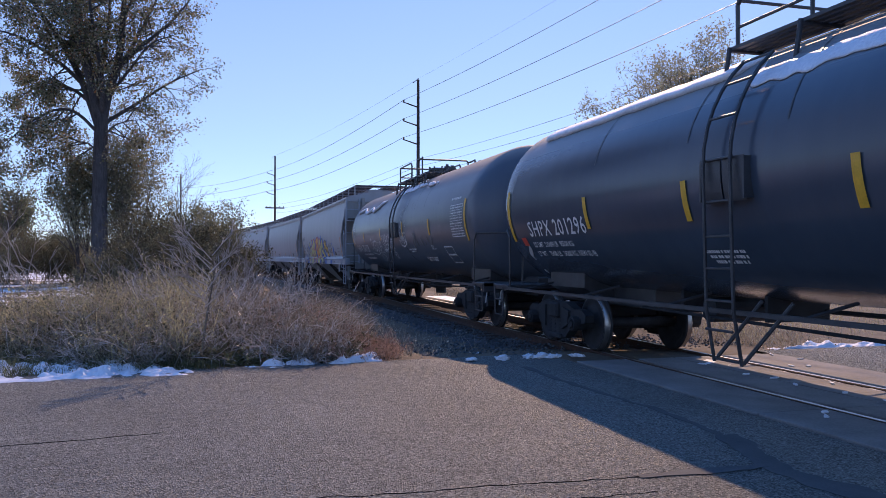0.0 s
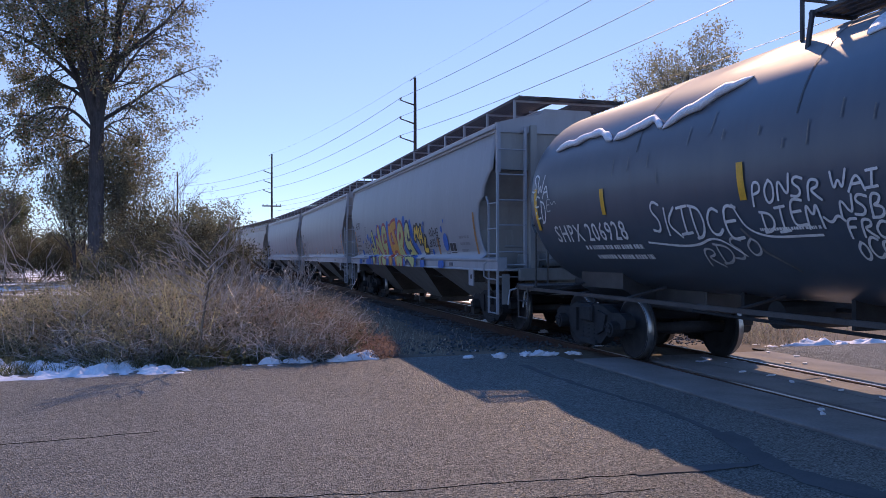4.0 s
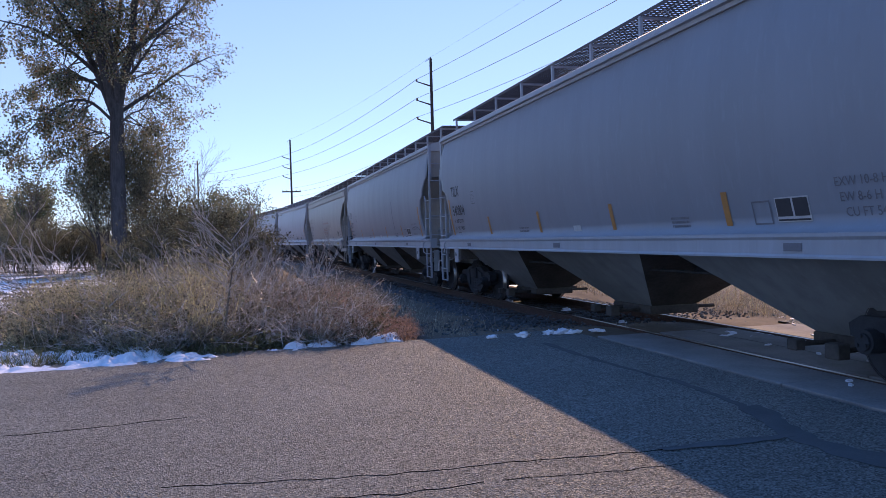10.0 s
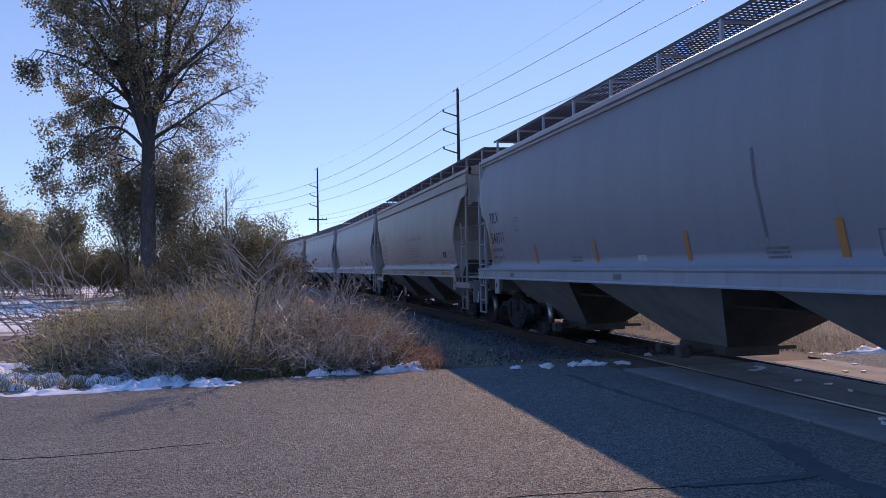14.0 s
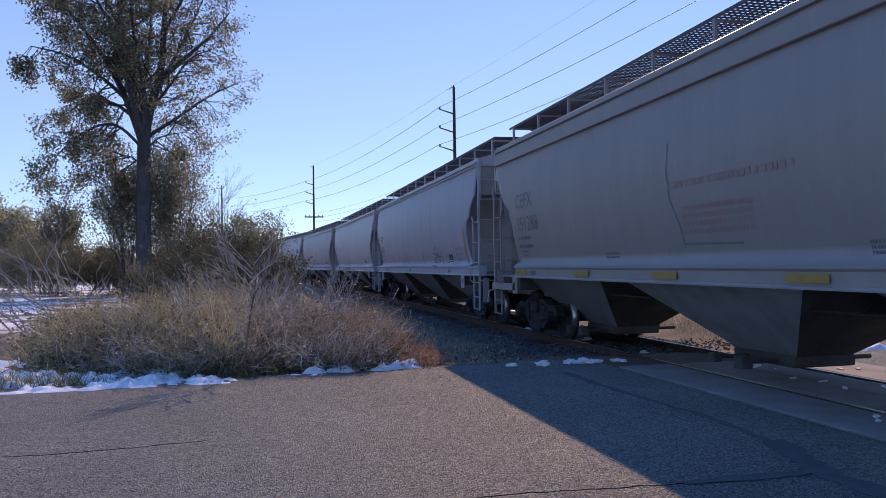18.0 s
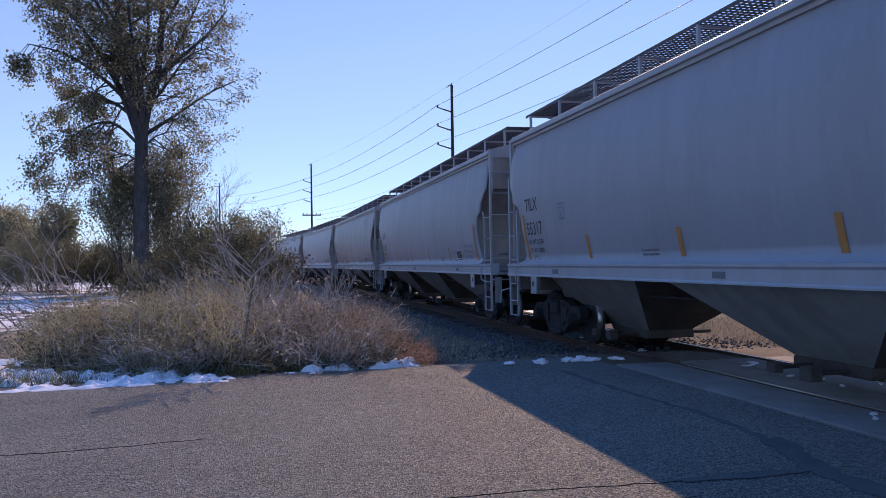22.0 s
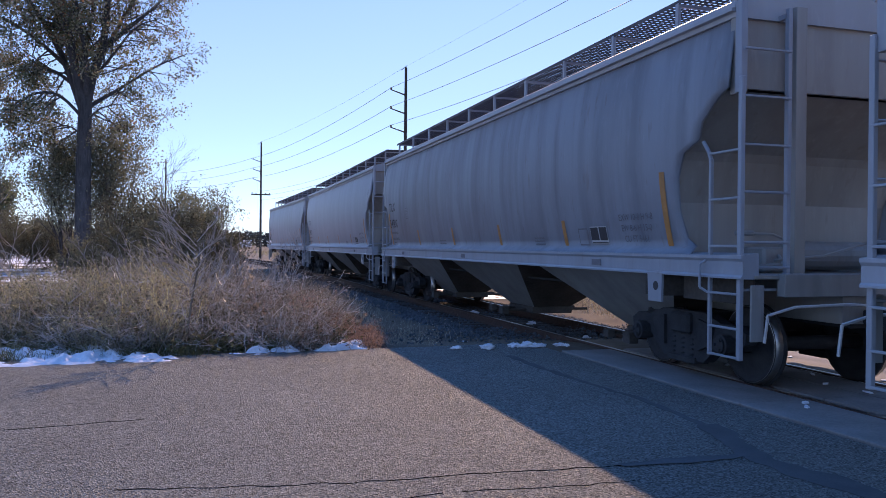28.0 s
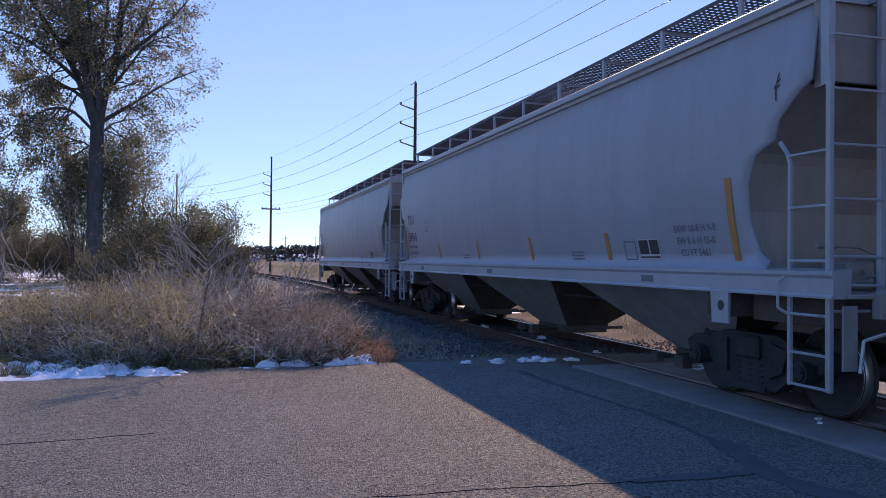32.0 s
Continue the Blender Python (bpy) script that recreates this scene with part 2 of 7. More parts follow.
LEAFDARK = surf("dull_dark_leaf", (0.09, 0.092, 0.058), (0.25, 0.238, 0.15), 0.8, 0.8, 0, 0, vary=0.7, thin=0.4, spec=0.12)
LEAFRUST = surf("dry_brown_leaf", (0.16, 0.09, 0.045), (0.38, 0.23, 0.12), 0.7, 0.7, 0, 0, vary=0.55, thin=0.5, spec=0.2)
LEAFGREEN = surf("late_green_leaf", (0.1, 0.115, 0.065), (0.23, 0.245, 0.14), 0.9, 0.7, 0, 0, vary=0.6, thin=0.6, spec=0.15)
STRAW = surf("dead_straw", (0.22, 0.205, 0.12), (0.6, 0.555, 0.32), 0.8, 0.7, 0, 0, vary=0.8, thin=0.4, spec=0.3)
BROWNSTEM = surf("dead_brown_stem", (0.14, 0.126, 0.1), (0.46, 0.41, 0.31), 0.9, 0.75, 0, 0, vary=0.85, thin=0.3, spec=0.25)
RUSTWEED = surf("rust_red_weed", (0.19, 0.125, 0.1), (0.44, 0.31, 0.24), 0.8, 0.75, 0, 0, vary=0.75, thin=0.4)

# ---- mesh helpers ----
CACHE = {}


def part(name, bm, material, parent, label="", m=None, key=None, smooth=False):
    """Links a bmesh (or a mesh) as one mesh object under a thing or a part. Alike pieces share their mesh by key."""
    if key is not None and key in CACHE:
        me = CACHE[key]
    else:
        me = bm
        if not isinstance(bm, bpy.types.Mesh):
            me = bpy.data.meshes.new(name)
            bm.to_mesh(me)
            bm.free()
        if smooth:
            me.polygons.foreach_set("use_smooth", [True] * len(me.polygons))
        if not me.materials:
            me.materials.append(material)
        if key is not None:
            CACHE[key] = me
    ob = new(name, me)
    if material is not None and me.materials[0] != material:
        ob.material_slots[0].link = "OBJECT"
        ob.material_slots[0].material = material
    ob.parent = parent
    if m is not None:
        ob.matrix_basis = m
    if label:
        tagged(ob, label)
    return ob


def box(bm, x0, x1, y0, y1, z0, z1, bevel=0.0):
    r = bmesh.ops.create_cube(bm, size=1, matrix=Matrix.Translation(((x0 + x1) / 2, (y0 + y1) / 2, (z0 + z1) / 2)) @ Matrix.Diagonal((x1 - x0, y1 - y0, z1 - z0, 1)))
    if bevel:
        es = {e for v in r["verts"] for e in v.link_edges}
        bmesh.ops.bevel(bm, geom=list(es), offset=bevel, segments=1, affect="EDGES")


def tube(bm, a, b, r, n=8, r2=None):
    a, b = Vector(a), Vector(b)
    d = b - a
    q = d.to_track_quat("Z", "Y").to_matrix().to_4x4()
    bmesh.ops.create_cone(bm, cap_ends=True, segments=n, radius1=r, radius2=r if r2 is None else r2, depth=d.length, matrix=Matrix.Translation((a + b) / 2) @ q)


def pipe(bm, pts, r, n=6):
    for a, b in zip(pts, pts[1:]):
        tube(bm, a, b, r, n)


def prism(bm, outline, axis, lo, hi):
    """A closed outline (2D) pushed along an axis: 0 takes (y, z), 1 takes (x, z), 2 takes (x, y)."""
    def at(p, v):
        return {0: (v, *p), 1: (p[0], v, p[1]), 2: (*p, v)}[axis]
    a = [bm.verts.new(at(p, lo)) for p in outline]
    b = [bm.verts.new(at(p, hi)) for p in outline]
    fs = [bm.faces.new(a), bm.faces.new(b[::-1])]
    for i in range(len(a)):
        j = (i + 1) % len(a)
        fs.append(bm.faces.new((a[j], a[i], b[i], b[j])))
    bmesh.ops.recalc_face_normals(bm, faces=fs)


def quads(name, v, f, material, parent=None, smooth=False):
    me = bpy.data.meshes.new(name)
    me.from_pydata(v, [], f)
    me.materials.append(material)
    if smooth:
        me.polygons.foreach_set("use_smooth", [True] * len(me.polygons))
    ob = new(name, me)
    ob.parent = parent
    return ob


def arrays(name, verts, faces, material, parent=None):
    """A mesh from numpy arrays, all faces with the same number of corners."""
    me = bpy.data.meshes.new(name)
    k = faces.shape[1]
    me.vertices.add(len(verts))
    me.vertices.foreach_set("co", np.asarray(verts, np.float32).ravel())
    me.loops.add(faces.size)
    me.loops.foreach_set("vertex_index", faces.ravel().astype(np.int32))
    me.polygons.add(len(faces))
    me.polygons.foreach_set("loop_start", np.arange(0, faces.size, k, dtype=np.int32))
    me.polygons.foreach_set("loop_total", np.full(len(faces), k, np.int32))
    me.materials.append(material)
    me.update(calc_edges=True)
    me.validate()
    ob = new(name, me)
    ob.parent = parent
    return ob


TEXTS = {}


def lettering(text, size, material, parent, y, z, surface, spacing=1.0, name="lettering", flip=1, label=""):
    """Words on a car's near side, read from the -x side: start at y (the reading runs towards -y), base at z."""
    cu = bpy.data.curves.new("words", "FONT")
    cu.body, cu.size, cu.space_character, cu.resolution_u = text, size, spacing, 2
    cu.offset = size * 0.008
    tmp = bpy.data.objects.new("words", cu)
    scene.collection.objects.link(tmp)
    me = bpy.data.meshes.new_from_object(tmp.evaluated_get(bpy.context.evaluated_depsgraph_get()))
    bpy.data.objects.remove(tmp)
    for v in me.vertices:
        yy, zz = y - v.co.x, z + v.co.y
        v.co = (surface(yy, zz) - 0.006, yy, zz)
    me.materials.clear()
    return part(name, me, material, parent, label)


def patch(bm, outline, surface, lift, step=0.35):
    """A flat painted shape (outline in y, z) laid on a curved car side."""
    vs = [bm.verts.new((surface(y, z) - lift, y, z)) for y, z in outline]
    f = bm.faces.new(vs)
    f.normal_update()
    if f.normal.x > 0:
        f.normal_flip()
    return f


def stroke(bm, pts, w, surface, lift):
    """A thick painted line through points (y, z), as quads with round joints."""
    pts = [Vector(p) for p in pts]
    for a, b in zip(pts, pts[1:]):
        d = (b - a).normalized()
        s = Vector((-d.y, d.x)) * w / 2
        n = max(1, int((b - a).length / 0.3))
        for i in range(n):
            p, q = a.lerp(b, i / n), a.lerp(b, (i + 1) / n)
            patch(bm, [p + s, q + s, q - s, p - s], surface, lift)
    for p in pts:
        patch(bm, [p + Vector((math.cos(k * math.pi / 4), math.sin(k * math.pi / 4))) * w / 2 for k in range(8)], surface, lift)

# ---- track line ----
TRACK_X, BEND_AT, BEND_R = 6.85, 40.0, 380.0


def track(s):
    """The place and heading of the track's middle at s metres along it."""
    if s <= BEND_AT:
        return TRACK_X, s, 0.0
    a = (s - BEND_AT) / BEND_R
    return TRACK_X - BEND_R * (1 - math.cos(a)), BEND_AT + BEND_R * math.sin(a), a


def beside(s, off):
    x, y, a = track(s)
    return x + off * math.cos(a), y + off * math.sin(a)


def near_track(x, y):
    """Distance from the track's middle, to its right positive."""
    if y <= BEND_AT:
        return x - TRACK_X
    return math.hypot(x - TRACK_X + BEND_R, y - BEND_AT) - BEND_R


# ---- ground ----
ROAD_EDGE = 11.75


def ground_height(x, y):
    d = near_track(x, y)
    z = -0.03
    if y > ROAD_EDGE + 0.3:
        k = min(1, (y - ROAD_EDGE - 0.3) / 3)
        if abs(d) < 4.2:
            z = -0.03 - 0.2 * k
        z += k * 0.05 * noise.noise((x * 0.35, y * 0.35, 0))
        z += k * 0.22 * min(1, max(0, -d - 6) / 6)
        z += k * 0.25 * noise.noise((x * 0.03, y * 0.03, 4)) * min(1, abs(d) / 12)
    elif y < -14:
        z += 0.1 * noise.noise((x * 0.05, y * 0.05, 4))
    return z


def lined(a, b, near, far):
    """Grid lines, dense between near[0] and near[1], ever wider beyond."""
    out, v, step = [near[0] + i * far for i in range(int((near[1] - near[0]) / far) + 1)], near[1], far
    while v < b:
        step *= 1.35
        v += step
        out.append(v)
    v, step = near[0], far
    while v > a:
        step *= 1.35
        v -= step
        out.insert(0, v)
    return out


gx, gy = lined(-2600, 2600, (-24, 20), 0.5), lined(-2600, 2600, (-6, 60), 0.5)
gv = [(x, y, ground_height(x, y)) for y in gy for x in gx]
w_ = len(gx)
gf = [(j * w_ + i, j * w_ + i + 1, (j + 1) * w_ + i + 1, (j + 1) * w_ + i) for j in range(len(gy) - 1) for i in range(w_ - 1)]


def ground_surface():
    """Soil and dead grass; thin snow lies in patches over the open field."""
    m = surf("field_ground", (0.055, 0.042, 0.03), (0.19, 0.15, 0.1), 0.6, 0.95, 0, 0.6, fine=14)
    n, li = m.node_tree.nodes, m.node_tree.links
    b = n["Principled BSDF"]
    src = b.inputs["Base Color"].links[0].from_socket
    co, nz, rm, sp, ry, mu, mx = (n.new("ShaderNode" + k) for k in ("TexCoord", "TexNoise", "MapRange", "SeparateXYZ", "MapRange", "Math", "Mix"))
    nz.inputs["Scale"].default_value, nz.inputs["Detail"].default_value = 0.3, 9
    li.new(co.outputs["Object"], nz.inputs["Vector"])
    li.new(co.outputs["Object"], sp.inputs[0])
    rm.inputs["From Min"].default_value, rm.inputs["From Max"].default_value = 0.43, 0.5
    ry.inputs["From Min"].default_value, ry.inputs["From Max"].default_value = 16, 24
    li.new(nz.outputs[0], rm.inputs[0])
    li.new(sp.outputs["Y"], ry.inputs[0])
    mu.operation = "MULTIPLY"
    rx, mu2 = n.new("ShaderNodeMapRange"), n.new("ShaderNodeMath")
    rx.inputs["From Min"].default_value, rx.inputs["From Max"].default_value = 0.0, -2.0
    li.new(sp.outputs["X"], rx.inputs[0])
    mu2.operation = "MULTIPLY"
    li.new(rx.outputs[0], mu2.inputs[0])
    li.new(rm.outputs[0], mu2.inputs[1])
    li.new(mu2.outputs[0], mu.inputs[0])
    li.new(ry.outputs[0], mu.inputs[1])
    mx.data_type = "RGBA"
    li.new(mu.outputs[0], mx.inputs["Factor"])
    li.new(src, mx.inputs[6])
    mx.inputs[7].default_value = (0.8, 0.82, 0.86, 1)
    li.new(mx.outputs[2], b.inputs["Base Color"])
    return m


ground = tagged(quads("ground", gv, gf, ground_surface(), smooth=True), "dead grass and soil with thin patches of snow", "ground", kind="structure")


def strip(name, pts_left, pts_right, z, material, thick=0.05):
    bm = bmesh.new()
    n = len(pts_left)
    a = [bm.verts.new((*p, z)) for p in pts_left]
    b = [bm.verts.new((*p, z)) for p in pts_right]
    c = [bm.verts.new((*p, z - thick)) for p in pts_left]
    d = [bm.verts.new((*p, z - thick)) for p in pts_right]
    for i in range(n - 1):
        for q in ((a[i], b[i], b[i + 1], a[i + 1]), (c[i], a[i], a[i + 1], c[i + 1]), (b[i], d[i], d[i + 1], b[i + 1])):
            bm.faces.new(q)
    bmesh.ops.recalc_face_normals(bm, faces=bm.faces)
    return part(name, bm, material, None)


def road_edge(x):
    return ROAD_EDGE + 0.12 * noise.noise((x * 0.8, 3, 0)) + 0.05 * noise.noise((x * 4, 7, 0)) + (0.02 * max(0, x) ** 1.5 if x < 5 else 0.25)


xs = [-160, -100, -60, -40] + [-24 + 0.25 * i for i in range(int((5.1 + 24) / 0.25) + 1)] + [5.15]
road = strip("road", [(x, road_edge(x)) for x in xs], [(x, -12.0) for x in xs], 0.0, ASPHALT)
tagged(road, "worn grey chip-sealed asphalt road", "road", kind="structure")
xs = [8.72] + [9 + 0.5 * i for i in range(60)] + [45, 60, 100, 160]
road = strip("road", [(x, 11.4 + 0.1 * noise.noise((x, 2, 0))) for x in xs], [(x, -12.0) for x in xs], 0.0, ASPHALT)
tagged(road, "worn grey asphalt road across the track", "road", kind="structure")

# sealed cracks, and tar seams that run along the crossing


def wandering(pts, steps, amount):
    """A line through points, made dense and a little uneven."""
    out = []
    for (x0, y0), (x1, y1) in zip(pts, pts[1:]):
        for k in range(steps):
            x, y = x0 + (x1 - x0) * k / steps, y0 + (y1 - y0) * k / steps
            out.append((x + amount * noise.noise((x, y * 6, 4)), y + amount * noise.noise((x * 6, y, 1))))
    return out


for pts, w0, w1 in (
    ([(-0.5, 5.42), (0.1, 5.28), (0.97, 5.16), (1.36, 5.14), (1.77, 5.16), (2.17, 5.12), (2.6, 5.08), (3.2, 5.06)], 0.0015, 0.006),
    ([(-0.1, 4.9), (0.5, 4.8), (0.9, 4.76), (1.25, 4.75), (1.5, 4.8)], 0.0015, 0.009),
    ([(1.6, 4.79), (2.0, 4.76), (2.4, 4.71), (2.9, 4.72)], 0.0005, 0.003),
    ([(-3.4, 7.3), (-2.6, 7.4), (-1.6, 7.35), (-0.4, 7.5)], 0.0005, 0.003),
):
    dense = wandering(pts, 14, 0.035)
    wd = [w0 + w1 * abs(noise.noise((x * 5, 9, y))) for x, y in dense]
    tagged(strip("road_crack", [(x, y + w) for (x, y), w in zip(dense, wd)], [(x, y - w) for (x, y), w in zip(dense, wd)], 0.004, TAR, 0.003), "dark sealed crack in the asphalt", "crack", kind="structure")
SEAM = surf("worn_tar_seam", (0.045, 0.051, 0.055), (0.08, 0.089, 0.095), 3, 0.9, 0, 0.4, fine=60)
for k, (pts, w0, w1, flat) in enumerate((
    ([(4.22, 10.6), (4.22, 9.4), (4.26, 8.4), (4.36, 7.4), (4.3, 6.2), (4.24, 5.75)], 0.03, 0.06, 0),
    ([(4.34, 6.05), (4.2, 5.6), (4.05, 5.2), (4.0, 4.8), (4.1, 4.3), (4.2, 3.4)], 0.1, 0.12, 0),
    ([(2.9, 5.06), (3.3, 5.07), (3.7, 5.06), (4.0, 5.05)], 0.03, 0.06, 1),
)):
    dense = wandering(pts, 10, 0.05)
    wd = [w0 + w1 * abs(noise.noise((x * 3, 2 + k, y * 1.7))) for x, y in dense]
    left, right = ([(x, y + w) for (x, y), w in zip(dense, wd)], [(x, y - w) for (x, y), w in zip(dense, wd)]) if flat else ([(x + w, y) for (x, y), w in zip(dense, wd)], [(x - w, y) for (x, y), w in zip(dense, wd)])
    tagged(strip("road_patch", left, right, 0.004 + 0.002 * k, SEAM, 0.003), "dark tar seam beside the crossing", "road patch", kind="structure")

# ---- crossing panels ----
crossing = tagged(new("crossing"), "pale concrete crossing panels between and beside the rails", "level crossing", kind="structure")
for k, (x0, x1) in enumerate(((5.2, 6.02), (6.24, 6.84), (6.86, 7.46), (7.68, 8.68))):
    for j in range(6):
        y1 = 10.9 - j * 4.15
        bm = bmesh.new()
        box(bm, x0, x1, y1 - 4.13, y1, -0.2, 0.012 + 0.004 * ((j * 7 + k * 3) % 3), 0.008)
        part("concrete_panel", bm, CONCRETE, crossing)

# ---- rails, ties, ballast ----
rail_profile = [(-0.07, -0.17), (0.07, -0.17), (0.07, -0.155), (0.012, -0.135), (0.01, -0.045), (0.036, -0.035), (0.037, -0.005), (0.028, 0.0), (-0.028, 0.0), (-0.037, -0.005), (-0.036, -0.035), (-0.01, -0.045), (-0.012, -0.135), (-0.07, -0.155)]
ss = [-60, -30, -12, 0, 12, 24, 36] + [40 + 4 * i for i in range(70)]
for side in (-0.7535, 0.7535):
    rail = tagged(new("rail"), "rusty steel rail with a polished head", "rail", "rails", "structure")
    bm, hd = bmesh.new(), bmesh.new()
    rows = []
    for s in ss:
        x, y, a = track(s)
        rows.append([bm.verts.new((x + (side + u) * math.cos(a), y + (side + u) * math.sin(a), v + 0.012)) for u, v in rail_profile])
    for p, q in zip(rows, rows[1:]):
        for i in range(len(p)):
            j = (i + 1) % len(p)
            bm.faces.new((p[i], p[j], q[j], q[i]))
    bmesh.ops.recalc_face_normals(bm, faces=bm.faces)
    part("rail_body", bm, RAILRUST, rail)
    rows = [[hd.verts.new((*beside(s, side + u), 0.016)) for u in (-0.026, 0.026)] for s in ss]
    for p, q in zip(rows, rows[1:]):
        hd.faces.new((p[0], p[1], q[1], q[0]))
    part("rail_head", hd, RAILHEAD, rail)

bm = bmesh.new()
box(bm, -1.3, 1.3, -0.115, 0.115, -0.32, -0.155, 0.015)
tie_mesh = bpy.data.meshes.new("tie")
bm.to_mesh(tie_mesh)
bm.free()
tie_mesh.materials.append(TIE)
ties = tagged(new("track_ties"), "dark creosoted wooden ties under the rails", "railway ties", kind="structure")
for i in range(190):
    s = 11.3 + i * 0.53
    x, y, a = track(s)
    part("tie", tie_mesh, TIE, ties, "", pose(x + random.uniform(-0.04, 0.04), y, random.uniform(-0.008, 0.008), 0, 0, math.degrees(a) + random.uniform(-1.2, 1.2)))

rng = np.random.default_rng(5)
bed_s = [11.2 + 0.4 * i for i in range(90)] + [48 + 4 * i for i in range(68)]
prof = [(-4.1, -0.34), (-2.6, -0.3), (-1.75, -0.2), (-0.9, -0.19), (0, -0.2), (0.9, -0.19), (1.75, -0.2), (2.6, -0.3), (4.1, -0.34)]
bv = [(*beside(s, u), z + 0.03 * noise.noise((u * 1.5, s * 1.5, 2))) for s in bed_s for u, z in prof]
bf = [(j * 9 + i, j * 9 + i + 1, (j + 1) * 9 + i + 1, (j + 1) * 9 + i) for j in range(len(bed_s) - 1) for i in range(8)]
tagged(quads("ballast_bed", bv, bf, GRAVEL, smooth=True), "grey crushed-stone ballast under the track", "ballast", kind="structure")


def stones(name, places, size, material, seed, label, category):
    """Many small angular stones, each a squashed uneven octahedron."""
    r = np.random.default_rng(seed)
    n = len(places)
    base = np.array([(1, 0, 0), (-1, 0, 0), (0, 1, 0), (0, -1, 0), (0, 0, 1), (0, 0, -1)], float)
    v = base[None] * r.uniform(0.55, 1.3, (n, 6, 1)) + r.normal(0, 0.18, (n, 6, 3))
    v = v * (size * r.uniform(0.5, 1.4, (n, 1, 1))) * np.array([1, 1, 0.75])
    a = r.uniform(0, 6.28, n)
    c, s_ = np.cos(a)[:, None], np.sin(a)[:, None]
    v = np.stack([v[..., 0] * c - v[..., 1] * s_, v[..., 0] * s_ + v[..., 1] * c, v[..., 2]], -1) + np.asarray(places)[:, None]
    f = np.array([(0, 2, 4), (2, 1, 4), (1, 3, 4), (3, 0, 4), (2, 0, 5), (1, 2, 5), (3, 1, 5), (0, 3, 5)])
    faces = (f[None] + (np.arange(n) * 6)[:, None, None]).reshape(-1, 3)
    return tagged(arrays(name, v.reshape(-1, 3), faces, material), label, category, kind="stuff")


def bed_points(n, s0, s1, u0, u1, r):
    s, u = r.uniform(s0, s1, n), r.uniform(u0, u1, n)
    z = np.interp(u, [p[0] for p in prof], [p[1] for p in prof])
    return [(*beside(a, b), c + 0.015) for a, b, c in zip(s, u, z)]


stones("ballast_stones", bed_points(9000, 11.2, 24, -2.9, 2.9, rng) + bed_points(5000, 24, 48, -2.6, 2.6, rng), 0.04, BALLAST, 3, "loose grey crushed stone between the ties", "ballast")
stones("gravel_stones", [(rng.uniform(2.6, 9.8), rng.uniform(11.6, 15), -0.05 - 0.12 * rng.random()) for _ in range(2600)], 0.028, BALLAST, 4, "scattered gravel on the shoulder beside the track", "gravel")

# ---- train ----
SPEED = 4.855


def side_x(y, z):
    """The near side of a covered hopper: a slight bow from sill to eave, and shallow dents between its hidden ribs."""
    if z <= 1.5:
        return -1.606
    dent = 0.0035 * math.sin(y * 4.9 + 0.6 * math.sin(y * 0.7)) * math.sin(math.pi * min(1, (z - 1.5) / 2.5)) + 0.004 * noise.noise((y * 0.9, z * 0.5, 2))
    return -1.615 + 0.1 * (z - 2.9) ** 2 + dent


def wheelset_mesh():
    bm = bmesh.new()
    prof_w = [(0.0, 0.1), (0.02, 0.16), (0.02, 0.3), (-0.02, 0.36), (-0.055, 0.41), (-0.055, 0.485), (-0.03, 0.487), (-0.022, 0.46), (0.075, 0.452), (0.08, 0.4), (0.05, 0.37), (0.06, 0.28), (0.085, 0.16), (0.09, 0.1)]
    n = 28
    for side in (-1, 1):
        rings = []
        for u, r in prof_w:
            x = side * (0.735 + u)
            rings.append([bm.verts.new((x, r * math.cos(2 * math.pi * i / n), r * math.sin(2 * math.pi * i / n))) for i in range(n)])
        for a, b in zip(rings, rings[1:]):
            for i in range(n):
                bm.faces.new((a[i], a[(i + 1) % n], b[(i + 1) % n], b[i]))
    tube(bm, (-1.06, 0, 0), (1.06, 0, 0), 0.085, 12)
    bmesh.ops.recalc_face_normals(bm, faces=bm.faces)
    return bm


def tread_mesh(side):
    bm = bmesh.new()
    n = 28
    if side:
        rings = [[bm.verts.new((side * x, r * math.cos(2 * math.pi * i / n), r * math.sin(2 * math.pi * i / n))) for i in range(n)] for x, r in ((0.716, 0.4615), (0.806, 0.4545), (0.813, 0.435))]
        for a, b in zip(rings, rings[1:]):
            for i in range(n):
                bm.faces.new((a[i], a[(i + 1) % n], b[(i + 1) % n], b[i]))
    bmesh.ops.recalc_face_normals(bm, faces=bm.faces)
    return bm


def bearing_mesh(side):
    """A roller bearing end cap with its bolts, which turn with the axle."""
    bm = bmesh.new()
    if side:
        tube(bm, (side * 1.0, 0, 0), (side * 1.2, 0, 0), 0.12, 14)
        tube(bm, (side * 1.19, 0, 0), (side * 1.225, 0, 0), 0.085, 12)
        for k in range(3):
            a = k * 2 * math.pi / 3
            tube(bm, (side * 1.2, 0.06 * math.cos(a), 0.06 * math.sin(a)), (side * 1.245, 0.06 * math.cos(a), 0.06 * math.sin(a)), 0.018, 6)
    return bm


WHEELSETS = []


